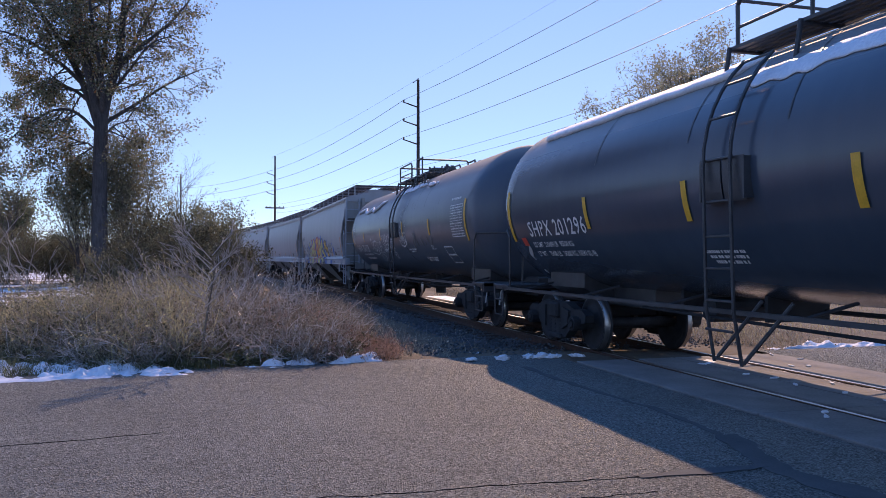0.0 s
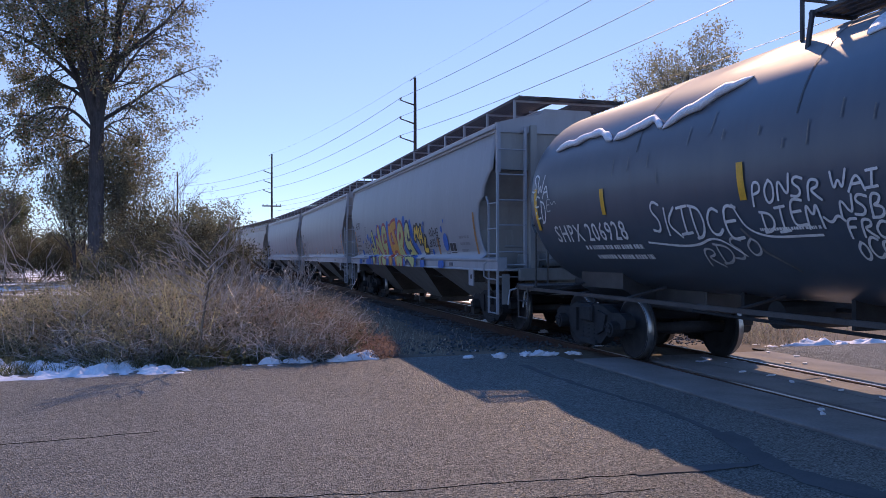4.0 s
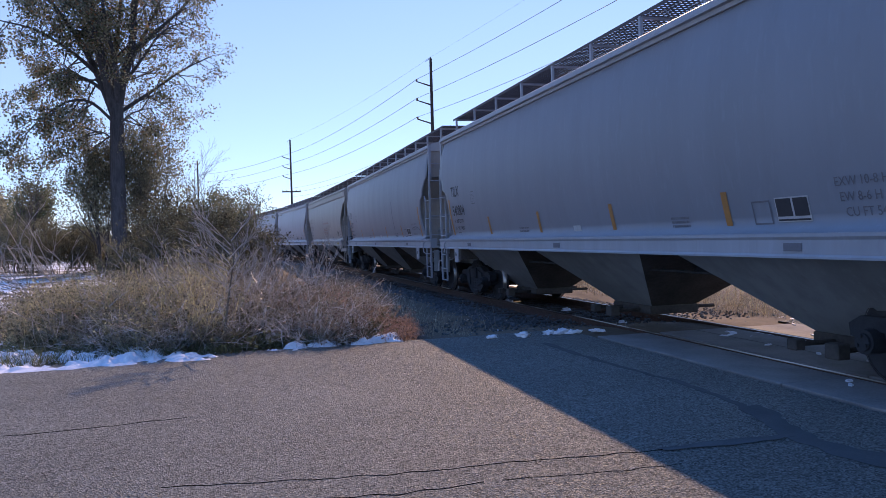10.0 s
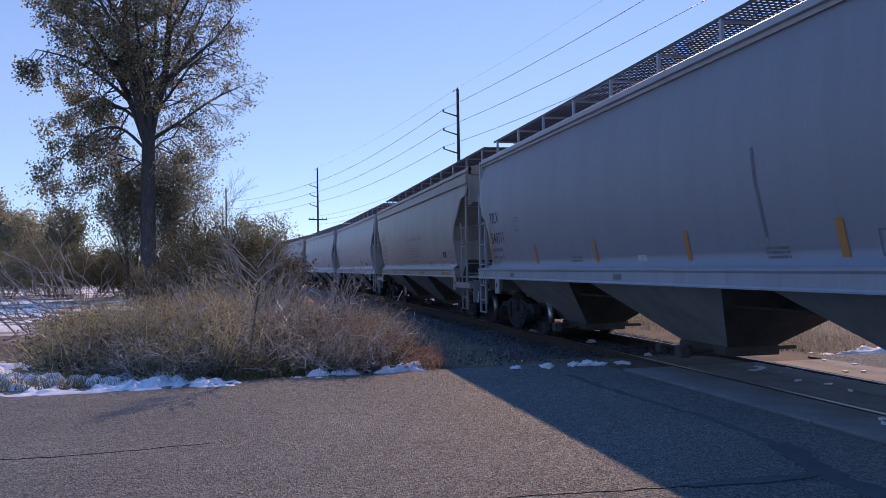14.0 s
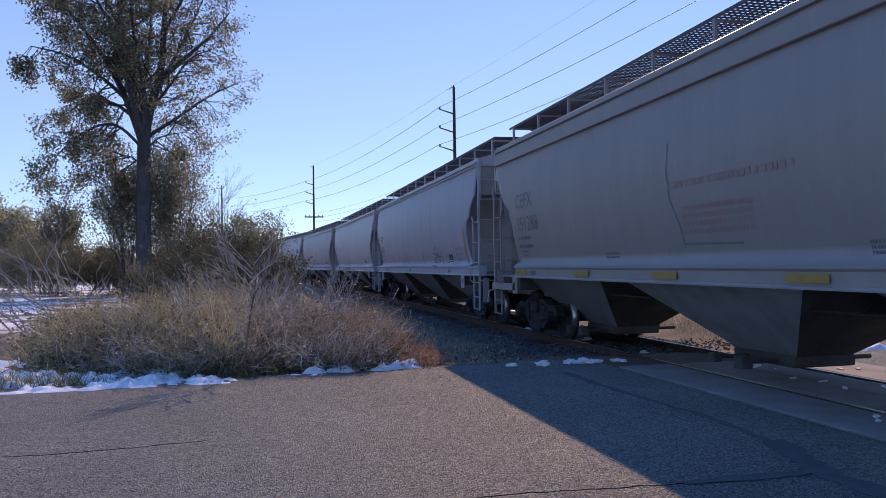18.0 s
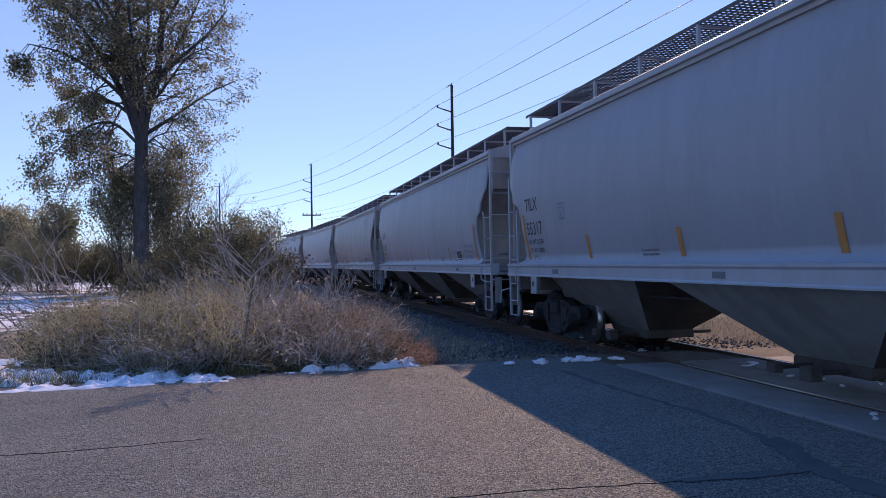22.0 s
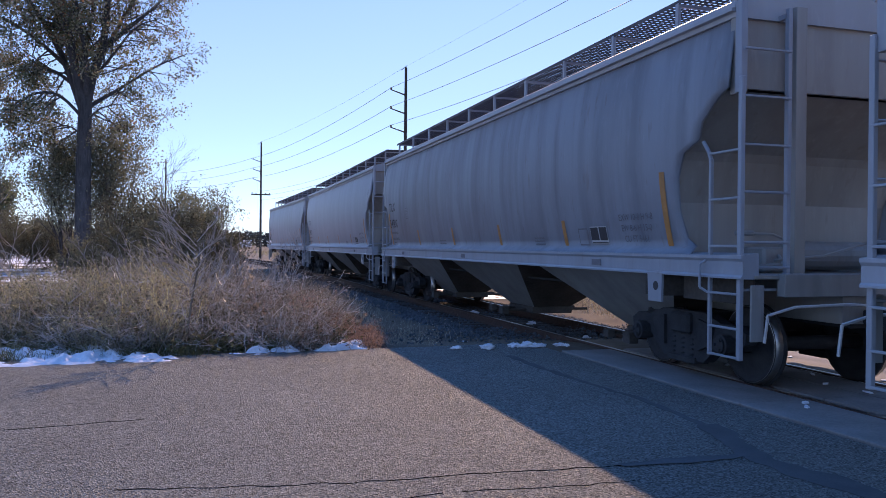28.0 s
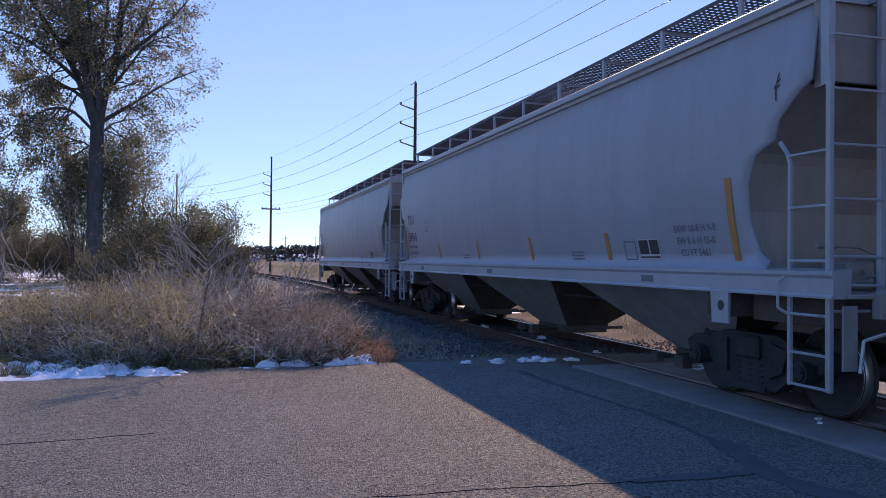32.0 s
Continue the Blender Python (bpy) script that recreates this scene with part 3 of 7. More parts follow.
def truck(car, y):
    """A three-piece freight truck: two cast side frames, a bolster, springs and two wheelsets."""
    for side in (-1, 1):
        if ("frame", side) not in CACHE:
            bm = bmesh.new()
            top = [(-1.2, 0.62), (-1.05, 0.7), (-0.75, 0.7), (-0.45, 0.8), (0.45, 0.8), (0.75, 0.7), (1.05, 0.7), (1.2, 0.62), (1.18, 0.5), (1.04, 0.47), (1.02, 0.56), (0.76, 0.56), (0.74, 0.46), (0.6, 0.34), (0.42, 0.2), (-0.42, 0.2), (-0.6, 0.34), (-0.74, 0.46), (-0.76, 0.56), (-1.02, 0.56), (-1.04, 0.47), (-1.18, 0.5)]
            prism(bm, top, 0, side * 0.93, side * 1.09)
            for s2 in (-1, 1):
                prism(bm, [(s2 * 0.36, 0.72), (s2 * 0.64, 0.66), (s2 * 0.56, 0.42), (s2 * 0.36, 0.34)], 0, side * 1.09, side * 1.13)
            box(bm, *(sorted((side * 0.9, side * 1.12))), -0.28, 0.28, 0.16, 0.24, 0.01)
            bmesh.ops.recalc_face_normals(bm, faces=bm.faces)
        else:
            bm = None
        part("side_frame", bm, IRON, car, "dark cast side frame", pose(0, y, 0), ("frame", side))
        for sy in (-0.19, 0.0, 0.19):
            if "spring" not in CACHE:
                bm = bmesh.new()
                coil = [(0.062 * math.cos(k * 0.7), 0.062 * math.sin(k * 0.7), 0.24 + k * 0.0068) for k in range(41)]
                pipe(bm, coil, 0.014, 5)
            else:
                bm = None
            part("spring", bm, IRON, car, "", pose(side * 1.03, y + sy, 0), "spring")
    if "bolster" not in CACHE:
        bm = bmesh.new()
        box(bm, -1.16, 1.16, -0.2, 0.2, 0.52, 0.78, 0.03)
        tube(bm, (0, 0, 0.78), (0, 0, 0.95), 0.2, 16)
        box(bm, -0.9, 0.9, -0.65, -0.55, 0.34, 0.46, 0.01)
        box(bm, -0.9, 0.9, 0.55, 0.65, 0.34, 0.46, 0.01)
    else:
        bm = None
    part("truck_bolster", bm, IRON, car, "", pose(0, y, 0), "bolster")
    for dy in (-0.89, 0.89):
        ws = part("wheelset", None if "wheels" in CACHE else wheelset_mesh(), WHEELMAT, car, "rusty steel wheels on an axle", pose(0, y + dy, 0.473), "wheels", True)
        for side in (-1, 1):
            part("wheel_tread", None if ("tread", side) in CACHE else tread_mesh(side), TREAD, ws, "bright worn tread", None, ("tread", side), True)
            part("bearing_cap", None if ("bearing", side) in CACHE else bearing_mesh(side), IRON, ws, "", None, ("bearing", side))
        WHEELSETS.append((ws, y + dy))


def coupler(car, sgn, half):
    if ("coupler", sgn, half) not in CACHE:
        bm = bmesh.new()
        box(bm, -0.16, 0.16, *sorted((sgn * (half - 2.4), sgn * (half - 0.62))), 0.72, 1.06, 0.02)
        box(bm, -0.07, 0.07, *sorted((sgn * (half - 0.7), sgn * (half - 0.2))), 0.78, 0.93, 0.015)
        prism(bm, [(-0.16, half - 0.28), (0.1, half - 0.28), (0.17, half - 0.05), (0.05, half + 0.06), (0.0, half - 0.06), (-0.16, half + 0.02)], 2, 0.74, 0.98)
        if sgn < 0:
            bmesh.ops.rotate(bm, verts=[v for v in bm.verts if v.co.y > half - 0.3 and v.co.z < 1], cent=(0, 0, 0), matrix=Matrix.Rotation(math.pi, 3, "Z"))
    else:
        bm = None
    part("coupler", bm, IRON, car, "rusty knuckle coupler", None, ("coupler", sgn, half))
    if ("hose", sgn, half) not in CACHE:
        bm = bmesh.new()
        pts = [(0.32, sgn * (half - 0.75), 0.85), (0.34, sgn * (half - 0.45), 0.72), (0.3, sgn * (half - 0.25), 0.5), (0.22, sgn * (half - 0.05), 0.4), (0.2, sgn * (half + 0.02), 0.4)]
        pipe(bm, pts, 0.022)
    else:
        bm = None
    part("air_hose", bm, BLACKSTEEL, car, "black rubber brake hose", None, ("hose", sgn, half))
    if ("lever", sgn, half) not in CACHE:
        bm = bmesh.new()
        yy = sgn * (half - 0.42)
        pipe(bm, [(0.0, yy, 0.98), (-0.4, yy, 1.0), (-1.05, yy, 0.98), (-1.38, yy, 0.9), (-1.42, yy, 0.62)], 0.016)
    else:
        bm = None
    part("uncoupling_lever", bm, STEELROD, car, "", None, ("lever", sgn, half))


CUT = [(8.31, 3.27), (7.93, 2.96), (7.89, 2.78), (7.58, 2.66), (7.44, 2.38), (7.41, 2.0), (7.48, 1.69), (7.72, 1.52)]


CUT_B = [(8.36, 3.46), (7.85, 3.4), (7.6, 3.14), (7.48, 2.98), (7.14, 2.72), (6.91, 2.44), (6.88, 2.16), (6.82, 1.65), (6.8, 1.52)]


SHORT = 0.28  # by how much the trailing end lies nearer to the car's middle than the leading one


def hopper_side(sgn, cut):
    """One side of the body: a bowed sheet whose ends are cut back round the slope sheets."""
    bm = bmesh.new()
    zs = [1.5, 1.6, 1.69, 1.85, 2.0, 2.2, 2.38, 2.52, 2.66, 2.72, 2.78, 2.96, 3.12, 3.2, 3.27, 3.4, 3.46, 3.6, 3.75, 4.0]
    cz, cy = [p[1] for p in cut[::-1]], [p[0] for p in cut[::-1]]
    cols = 84
    outer, inner = [], []
    for z in zs:
        h = float(np.interp(z, cz, cy)) if z < cz[-1] else 8.36
        ys = [-h + (h + min(h, 8.36 - SHORT)) * i / cols for i in range(cols + 1)]
        outer.append([bm.verts.new((sgn * -side_x(y, z), y, z)) for y in ys])
        inner.append([bm.verts.new((sgn * -(side_x(y, z) + 0.03), y, z)) for y in ys])
    for g in (outer, inner):
        for a, b in zip(g, g[1:]):
            for i in range(cols):
                bm.faces.new((a[i], a[i + 1], b[i + 1], b[i]))
    for i in (0, cols):
        for j in range(len(zs) - 1):
            bm.faces.new((outer[j][i], outer[j + 1][i], inner[j + 1][i], inner[j][i]))
    bmesh.ops.recalc_face_normals(bm, faces=bm.faces)
    return bm


ENDPAINT = painted("dusty_tan_end_paint", (0.33, 0.33, 0.315), (0.185, 0.175, 0.16), streak=0.6, rusty=0.2)
# underframe steel: grime, with shade under the car put into the dark colour
GRIMESHADE = surf("grime_and_shade_on_steel", (0.03, 0.027, 0.025), (0.1, 0.09, 0.08), 2, 0.85, 0, 0.3, fine=20)


def hopper(paint, trim, roofpaint, slope, label, kind=0):
    """A three-bay covered hopper car. Its origin lies on the rail tops, midway; +y is its trailing end."""
    car = tagged(new("hopper_car"), label, "railway car", "freight cars in the train")
    H = 9.17

    def once(key, make):
        return None if key in CACHE else make()

    for sgn in (-1, 1):
        part("side_wall", once(("side", sgn, kind), lambda: hopper_side(sgn, CUT_B if kind else CUT)), paint, car, "bowed steel side sheet", None, ("side", sgn, kind), True)

    def roof():
        bm = bmesh.new()
        pr = [(-1.53, 4.0), (-1.535, 4.05), (-1.585, 4.06), (-1.585, 4.09), (-1.545, 4.1), (-1.54, 4.165), (-1.5, 4.19), (-1.2, 4.27), (-0.55, 4.4), (-0.5, 4.5), (0.5, 4.5), (0.55, 4.4), (1.2, 4.27), (1.5, 4.19), (1.54, 4.165), (1.545, 4.1), (1.585, 4.09), (1.585, 4.06), (1.535, 4.05), (1.53, 4.0)]
        prism(bm, pr, 1, -8.4, 8.4 - SHORT)
        return bm
    part("roof", once("roof", roof), roofpaint, car, "pale roof with a rounded eave", None, "roof")
    if kind:
        def lip():
            bm = bmesh.new()
            for sgn in (-1, 1):
                box(bm, *sorted((sgn * 1.5, sgn * 1.6)), -8.38, 8.38 - SHORT, 3.76, 3.99, 0.01)
            return bm
        part("roof_flange", once("lip", lip), roofpaint, car, "", None, "lip")
    for k in range(8):
        def hatch():
            bm = bmesh.new()
            box(bm, -0.46, 0.46, -0.88, 0.88, 4.505, 4.56, 0.02)
            for yy in (-0.6, 0.6):
                box(bm, -0.5, 0.5, yy - 0.03, yy + 0.03, 4.56, 4.6)
            return bm
        part("hatch_cover", once("hatch", hatch), roofpaint, car, "", pose(0, -7.0 + k * 2, 0), "hatch")

    def board():
        """Running board: an open grid of bars on both sides of the hatches."""
        bm = bmesh.new()
        for sgn in (-1, 1):
            for u in (0.24, 1.12):
                box(bm, *sorted((sgn * u, sgn * (u + 0.012))), -8.62, 8.62 - SHORT, 4.65, 4.7)
            for i in range(10):
                u = 0.3 + i * 0.085
                box(bm, *sorted((sgn * u, sgn * (u + 0.012))), -8.62, 8.62 - SHORT, 4.684, 4.7)
            for i in range(180):
                yy = -8.6 + i * 0.094
                box(bm, *sorted((sgn * 0.25, sgn * 1.12)), yy, yy + 0.022, 4.682, 4.697)
        for e in (-1, 1):
            for i in range(6):
                yy = e * (8.15 + i * 0.09) - (SHORT if e > 0 else 0)
                box(bm, -0.62, 0.62, yy, yy + 0.012, 4.655, 4.7)
        return bm
    part("running_board", once("board", board), GALV, car, "galvanised grating walkway on the roof", None, "board")

    def posts():
        bm = bmesh.new()
        box(bm, -1.14, -1.1, -0.03, 0.03, 4.25, 4.66)
        box(bm, 1.1, 1.14, -0.03, 0.03, 4.25, 4.66)
        box(bm, -1.12, 1.12, -0.02, 0.02, 4.62, 4.655)
        return bm
    for i in range(11):
        part("board_bracket", once("post", posts), roofpaint, car, "", pose(0, -8.35 + i * 1.64, 0), "post")

    for e in (-1, 1):
        at = pose(0, -SHORT, 0) if e > 0 else pose(0, 0, 0)
        step = pose(0, 0.3, 0) if kind and e < 0 else at
        def end_wall(e=e):
            bm = bmesh.new()
            box(bm, -1.46, 1.46, *sorted((e * 8.3, e * 8.355)), 3.27, 4.2)
            box(bm, -1.52, -1.44, *sorted((e * 8.3, e * 8.4)), 3.2, 4.2)
            box(bm, 1.44, 1.52, *sorted((e * 8.3, e * 8.4)), 3.2, 4.2)
            return bm
        part("end_wall", once(("end", e), end_wall), ENDPAINT, car, "upper end sheet", at, ("end", e))

        def slope_sheet(e=e):
            bm = bmesh.new()
            rows = []
            for k in range(13):
                z = (3.5 if kind else 3.27) - (1.2 if kind else 1.16) * k / 12
                y = float(np.interp(z, (2.3, 2.72, 3.5), (6.84, 7.05, 7.9)) if kind else np.interp(z, (2.11, 2.66, 3.27), (7.34, 7.5, 8.2)))
                h = -side_x(y, z) - 0.014
                rows.append([bm.verts.new(q) for q in ((-h, e * y, z), (h, e * y, z), (h, e * (y - 0.05), z - 0.03), (-h, e * (y - 0.05), z - 0.03))])
            for a, b in zip(rows, rows[1:]):
                for i in range(4):
                    bm.faces.new((a[i], a[(i + 1) % 4], b[(i + 1) % 4], b[i]))
            bmesh.ops.recalc_face_normals(bm, faces=bm.faces)
            return bm
        part("slope_sheet", once(("slope", e, kind), slope_sheet), ENDPAINT, car, "steep end slope sheet behind the ladders", at, ("slope", e, kind))

        for piece, dims in (
            ("shear_plate", (-1.45, 1.45, 6.4, 8.64, 1.26, 1.3)),
            ("stub_sill", (-0.35, 0.35, 5.6, 8.64, 0.78, 1.255)),
            ("end_sill", (-1.15, 1.15, 8.6, 8.72, 1.08, 1.32)),
            ("bulkhead", (-1.4, 1.4, 6.8, 6.84, 1.305, 2.31) if kind else (-1.4, 1.4, 7.3, 7.34, 1.305, 2.115)),
            ("end_stanchion", (0.7, 0.84, 8.37, 8.49, 1.31, 4.15)),
            ("end_stanchion", (-0.84, -0.7, 8.37, 8.49, 1.31, 4.15)),
            ("sill_web", (-1.36, -1.32, 7.25, 8.5, 0.98, 1.255)),
            ("sill_web", (1.32, 1.36, 7.25, 8.5, 0.98, 1.255)),
            ("step_plate", (-1.5, -1.34, 8.62, 8.645, 0.62, 1.2)),
            ("step_plate", (1.34, 1.5, 8.62, 8.645, 0.62, 1.2)),
        ):
            def slab(e=e, dims=dims, piece=piece):
                bm = bmesh.new()
                x0, x1, y0, y1, z0, z1 = dims
                if piece == "bulkhead":
                    prism(bm, [(x0 + 0.02, z0), (x1 - 0.02, z0), (1.545, z1), (-1.545, z1)], 1, *sorted((e * y0, e * y1)))
                else:
                    box(bm, x0, x1, *sorted((e * y0, e * y1)), z0, z1, 0.006)
                return bm
            part(piece, once((piece, e, dims), slab), GRIMESHADE if piece == "sill_web" else slope if piece in ("end_sill", "step_plate") else ENDPAINT, car, "", at, (piece, e, dims))

        def gear(e=e):
            bm = bmesh.new()
            if e > 0:
                tube(bm, (-0.35, 8.55, 2.15), (-0.35, 8.6, 2.15), 0.06, 12)
                n = 20
                for i in range(n):
                    a0, a1 = 2 * math.pi * i / n, 2 * math.pi * (i + 1) / n
                    tube(bm, (-0.35 + 0.28 * math.cos(a0), 8.58, 2.15 + 0.28 * math.sin(a0)), (-0.35 + 0.28 * math.cos(a1), 8.58, 2.15 + 0.28 * math.sin(a1)), 0.014, 5)
                for i in range(5):
                    a0 = 2 * math.pi * i / 5
                    tube(bm, (-0.35, 8.58, 2.15), (-0.35 + 0.28 * math.cos(a0), 8.58, 2.15 + 0.28 * math.sin(a0)), 0.011, 5)
                box(bm, -0.5, -0.2, 8.3, 8.55, 1.9, 2.4, 0.03)
                tube(bm, (-0.35, 8.45, 1.9), (-0.35, 8.45, 1.1), 0.02, 6)
            else:
                tube(bm, (-0.2, -7.6, 1.5), (0.9, -7.6, 1.5), 0.17, 16)
                box(bm, -0.75, -0.4, -7.9, -7.5, 1.31, 1.6, 0.03)
                box(bm, -1.2, -0.95, -8.0, -7.96, 1.72, 1.78, 0.015)
                pipe(bm, [(-1.2, -7.98, 1.75), (-0.7, -7.98, 1.74), (-0.2, -7.9, 1.6)], 0.014)
                pipe(bm, [(-0.9, -8.25, 1.45), (-0.2, -8.2, 1.5), (0.6, -8.2, 1.7)], 0.016)
                pipe(bm, [(-1.3, -8.1, 1.36), (-0.6, -8.05, 1.4), (-0.55, -7.9, 1.5)], 0.02)
            return bm
        part("hand_brake" if e > 0 else "brake_reservoir", once(("gear", e), gear), slope if e < 0 else IRON, car, "", at, ("gear", e))

        for sgn in (-1, 1):
            def post(e=e, sgn=sgn):
                """The tall corner post of the ladders."""
                bm = bmesh.new()
                x = sgn * 1.58
                box(bm, *sorted((x, x - sgn * 0.05)), *sorted((e * 8.51, e * 8.57)), 0.42, 3.35, 0.006)
                return bm

            def stile(e=e, sgn=sgn):
                bm = bmesh.new()
                x = sgn * 1.58
                box(bm, *sorted((x, x - sgn * 0.04)), *sorted((e * 8.025, e * 8.065)), 0.42, 2.55, 0.005)
                pipe(bm, [(x - sgn * 0.02, e * 8.05, 2.52), (x - sgn * 0.02, e * 8.0, 2.63), (x - sgn * 0.02, e * 7.9, 2.75)], 0.022)
                return bm

            def grab(e=e, sgn=sgn):
                bm = bmesh.new()
                x = sgn * 1.58
                pipe(bm, [(x, e * 8.0, 1.45), (x + sgn * 0.06, e * 7.97, 1.4), (x + sgn * 0.06, e * 7.97, 1.15), (x, e * 8.02, 1.1), (x, e * 8.45, 1.1)], 0.014)
                return bm

            def rung():
                bm = bmesh.new()
                tube(bm, (0, 0, 0), (0, 0.52, 0), 0.014, 6)
                return bm

            def end_rung():
                bm = bmesh.new()
                tube(bm, (0, 0, 0), (0.57, 0, 0), 0.014, 6)
                return bm

            def end_post(e=e, sgn=sgn):
                bm = bmesh.new()
                box(bm, *sorted((sgn * 1.0, sgn * 0.95)), *sorted((e * 8.5, e * 8.56)), 1.1, 4.1, 0.005)
                box(bm, *sorted((sgn * 1.0, sgn * 0.95)), *sorted((e * 8.34, e * 8.52)), 4.0, 4.05)
                return bm

            def upper(e=e, sgn=sgn):
                bm = bmesh.new()
                box(bm, *sorted((sgn * 1.55, sgn * 1.48)), *sorted((e * 8.42, e * 8.52)), 3.2, 4.15)
                return bm
            lad = part("side_ladder", once(("ladder", e, sgn), post), trim, car, "pale steel corner ladder", step, ("ladder", e, sgn))
            part("stile", once(("stile", e, sgn), stile), trim, lad, "", None, ("stile", e, sgn))
            part("grab_iron", once(("grab", e, sgn), grab), trim, lad, "", None, ("grab", e, sgn))
            for z in (0.44, 0.74, 1.1, 1.6, 2.1, 2.6):
                part("rung", once("rung", rung), trim, lad, "", pose(sgn * 1.57, 8.03 if e > 0 else -8.55, z), "rung")
            lad = part("end_ladder", once(("eladder", e, sgn), end_post), trim, car, "", step, ("eladder", e, sgn))
            part("upper_post", once(("upper", e, sgn), upper), trim, lad, "", None, ("upper", e, sgn))
            for z in (1.15, 1.38, 1.64, 2.16, 2.65, 3.15, 3.64):
                part("rung", once("erung", end_rung), trim, lad, "", pose(0.97 if sgn > 0 else -1.54, e * 8.56, z), "erung")

            def jack(e=e, sgn=sgn):
                """Bolster end plate with its round jacking hole."""
                bm = bmesh.new()
                o = [(-0.16, 1.3), (0.16, 1.3), (0.15, 0.93), (-0.13, 0.93)]
                prism(bm, [(e * (7.0 + a), b) for a, b in o], 0, *sorted((sgn * 1.6, sgn * 1.57)))
                return bm
            part("jacking_plate", once(("jack", e, sgn), jack), trim, car, "", at, ("jack", e, sgn))

            def bolster_arm(e=e, sgn=sgn):
                bm = bmesh.new()
                box(bm, *sorted((sgn * 1.565, sgn * 0.4)), *sorted((e * 6.75, e * 7.1)), 1.0, 1.26)
                return bm
            part("body_bolster", once(("arm", e, sgn), bolster_arm), GRIMESHADE, car, "", at, ("arm", e, sgn))

            def hole(e=e, sgn=sgn):
                bm = bmesh.new()
                tube(bm, (sgn * 1.6, e * 7.03, 1.12), (sgn * 1.603, e * 7.03, 1.12), 0.055, 14)
                return bm
            part("jacking_hole", once(("hole", e, sgn), hole), BLACKINK, car, "", at, ("hole", e, sgn))

    for sgn in (-1, 1):
        def sill(sgn=sgn):
            bm = bmesh.new()
            pr = [(1.39, 1.26), (1.605, 1.26), (1.605, 1.28), (1.585, 1.3), (1.585, 1.44), (1.605, 1.47), (1.605, 1.505), (1.39, 1.53)]
            prism(bm, [(sgn * a, b) for a, b in pr], 1, -7.0 if kind else -8.62, 6.72 if kind else 8.62 - SHORT)
            if kind:
                for e in (-1, 1):
                    box(bm, *sorted((sgn * 1.5, sgn * 1.6)), *sorted((e * 7.0 - (SHORT if e > 0 else 0), e * 8.65 - (SHORT if e > 0 else 0))), 0.98, 1.13, 0.01)
            return bm
        part("side_sill", once(("sill", sgn, kind), sill), trim, car, "pale steel side sill", None, ("sill", sgn, kind))

        for y in (-5.5, 0.4, 5.6):
            def jib(sgn=sgn):
                bm = bmesh.new()
                box(bm, *sorted((sgn * 1.588, sgn * 1.596)), -0.13, 0.13, 1.33, 1.41)
                return bm
            part("sill_plate", once(("jib", sgn), jib), GREYINK, car, "", pose(0, y, 0), ("jib", sgn))

    for k, yc in enumerate((-5.0, 0.0, 5.0)):
        def bay(faces):
            """Sheets of a discharge bay, which slope to a narrow outlet: its two sides, or its two cross sheets."""
            bm = bmesh.new()
            t = [bm.verts.new(p) for p in ((-1.3, -2.26, 1.75), (1.3, -2.26, 1.75), (1.3, 2.0, 1.75), (-1.3, 2.0, 1.75))]
            mid = [bm.verts.new(p) for p in ((-1.38, -2.05, 1.28), (1.38, -2.05, 1.28), (1.38, 2.05, 1.28), (-1.38, 2.05, 1.28))]
            b = [bm.verts.new(p) for p in ((-0.38, -0.6, 0.34), (0.38, -0.6, 0.34), (0.38, 0.6, 0.34), (-0.38, 0.6, 0.34))]
            for p, q in ((t, mid), (mid, b)):
                for i in faces:
                    j = (i + 1) % 4
                    bm.faces.new((p[i], p[j], q[j], q[i]))
            bmesh.ops.delete(bm, geom=[v for v in bm.verts if not v.link_faces], context="VERTS")
            return bm
        part("bay_side_sheet", once("bay1", lambda: bay((1,))), slope, car, "sloping grey discharge bay side", pose(0, yc, 0), "bay1")
        part("bay_side_sheet", once("bay3", lambda: bay((3,))), slope, car, "sloping grey discharge bay side", pose(0, yc, 0), "bay3")
        # cross sheets face away from the sky; their shade is painted by darker steel
        part("bay_cross_sheet", once("bay0", lambda: bay((0,))), GRIMESHADE, car, "cross sheet of the bay with shade in its dark colour", pose(0, yc, 0), "bay0")
        part("bay_cross_sheet", once("bay2", lambda: bay((2,))), GRIMESHADE, car, "cross sheet of the bay with shade in its dark colour", pose(0, yc, 0), "bay2")

        def gate():
            bm = bmesh.new()
            box(bm, -0.44, 0.44, -0.64, 0.64, 0.22, 0.36, 0.015)
            for yy in (-0.3, 0.3):
                tube(bm, (-0.95, yy, 0.28), (0.95, yy, 0.28), 0.028, 8)
            box(bm, -1.0, -0.85, -0.4, -0.2, 0.2, 0.36, 0.01)
            box(bm, -1.0, -0.88, 0.22, 0.38, 0.22, 0.34, 0.01)
            return bm
        part("outlet_gate", once("gate", gate), GRIMESHADE, car, "steel outlet gate", pose(0, yc, 0), "gate")

    def centre():
        bm = bmesh.new()
        box(bm, -0.2, 0.2, -6.4, 6.4, 0.95, 1.25, 0.01)
        tube(bm, (-0.95, -6.3, 1.0), (-0.95, 6.3, 1.0), 0.02, 6)
        return bm
    part("centre_sill", once("centre", centre), IRON, car, "", None, "centre")
    for y in (-6.85, 6.85):
        truck(car, y)
    coupler(car, 1, H)
    coupler(car, -1, H)
    return car


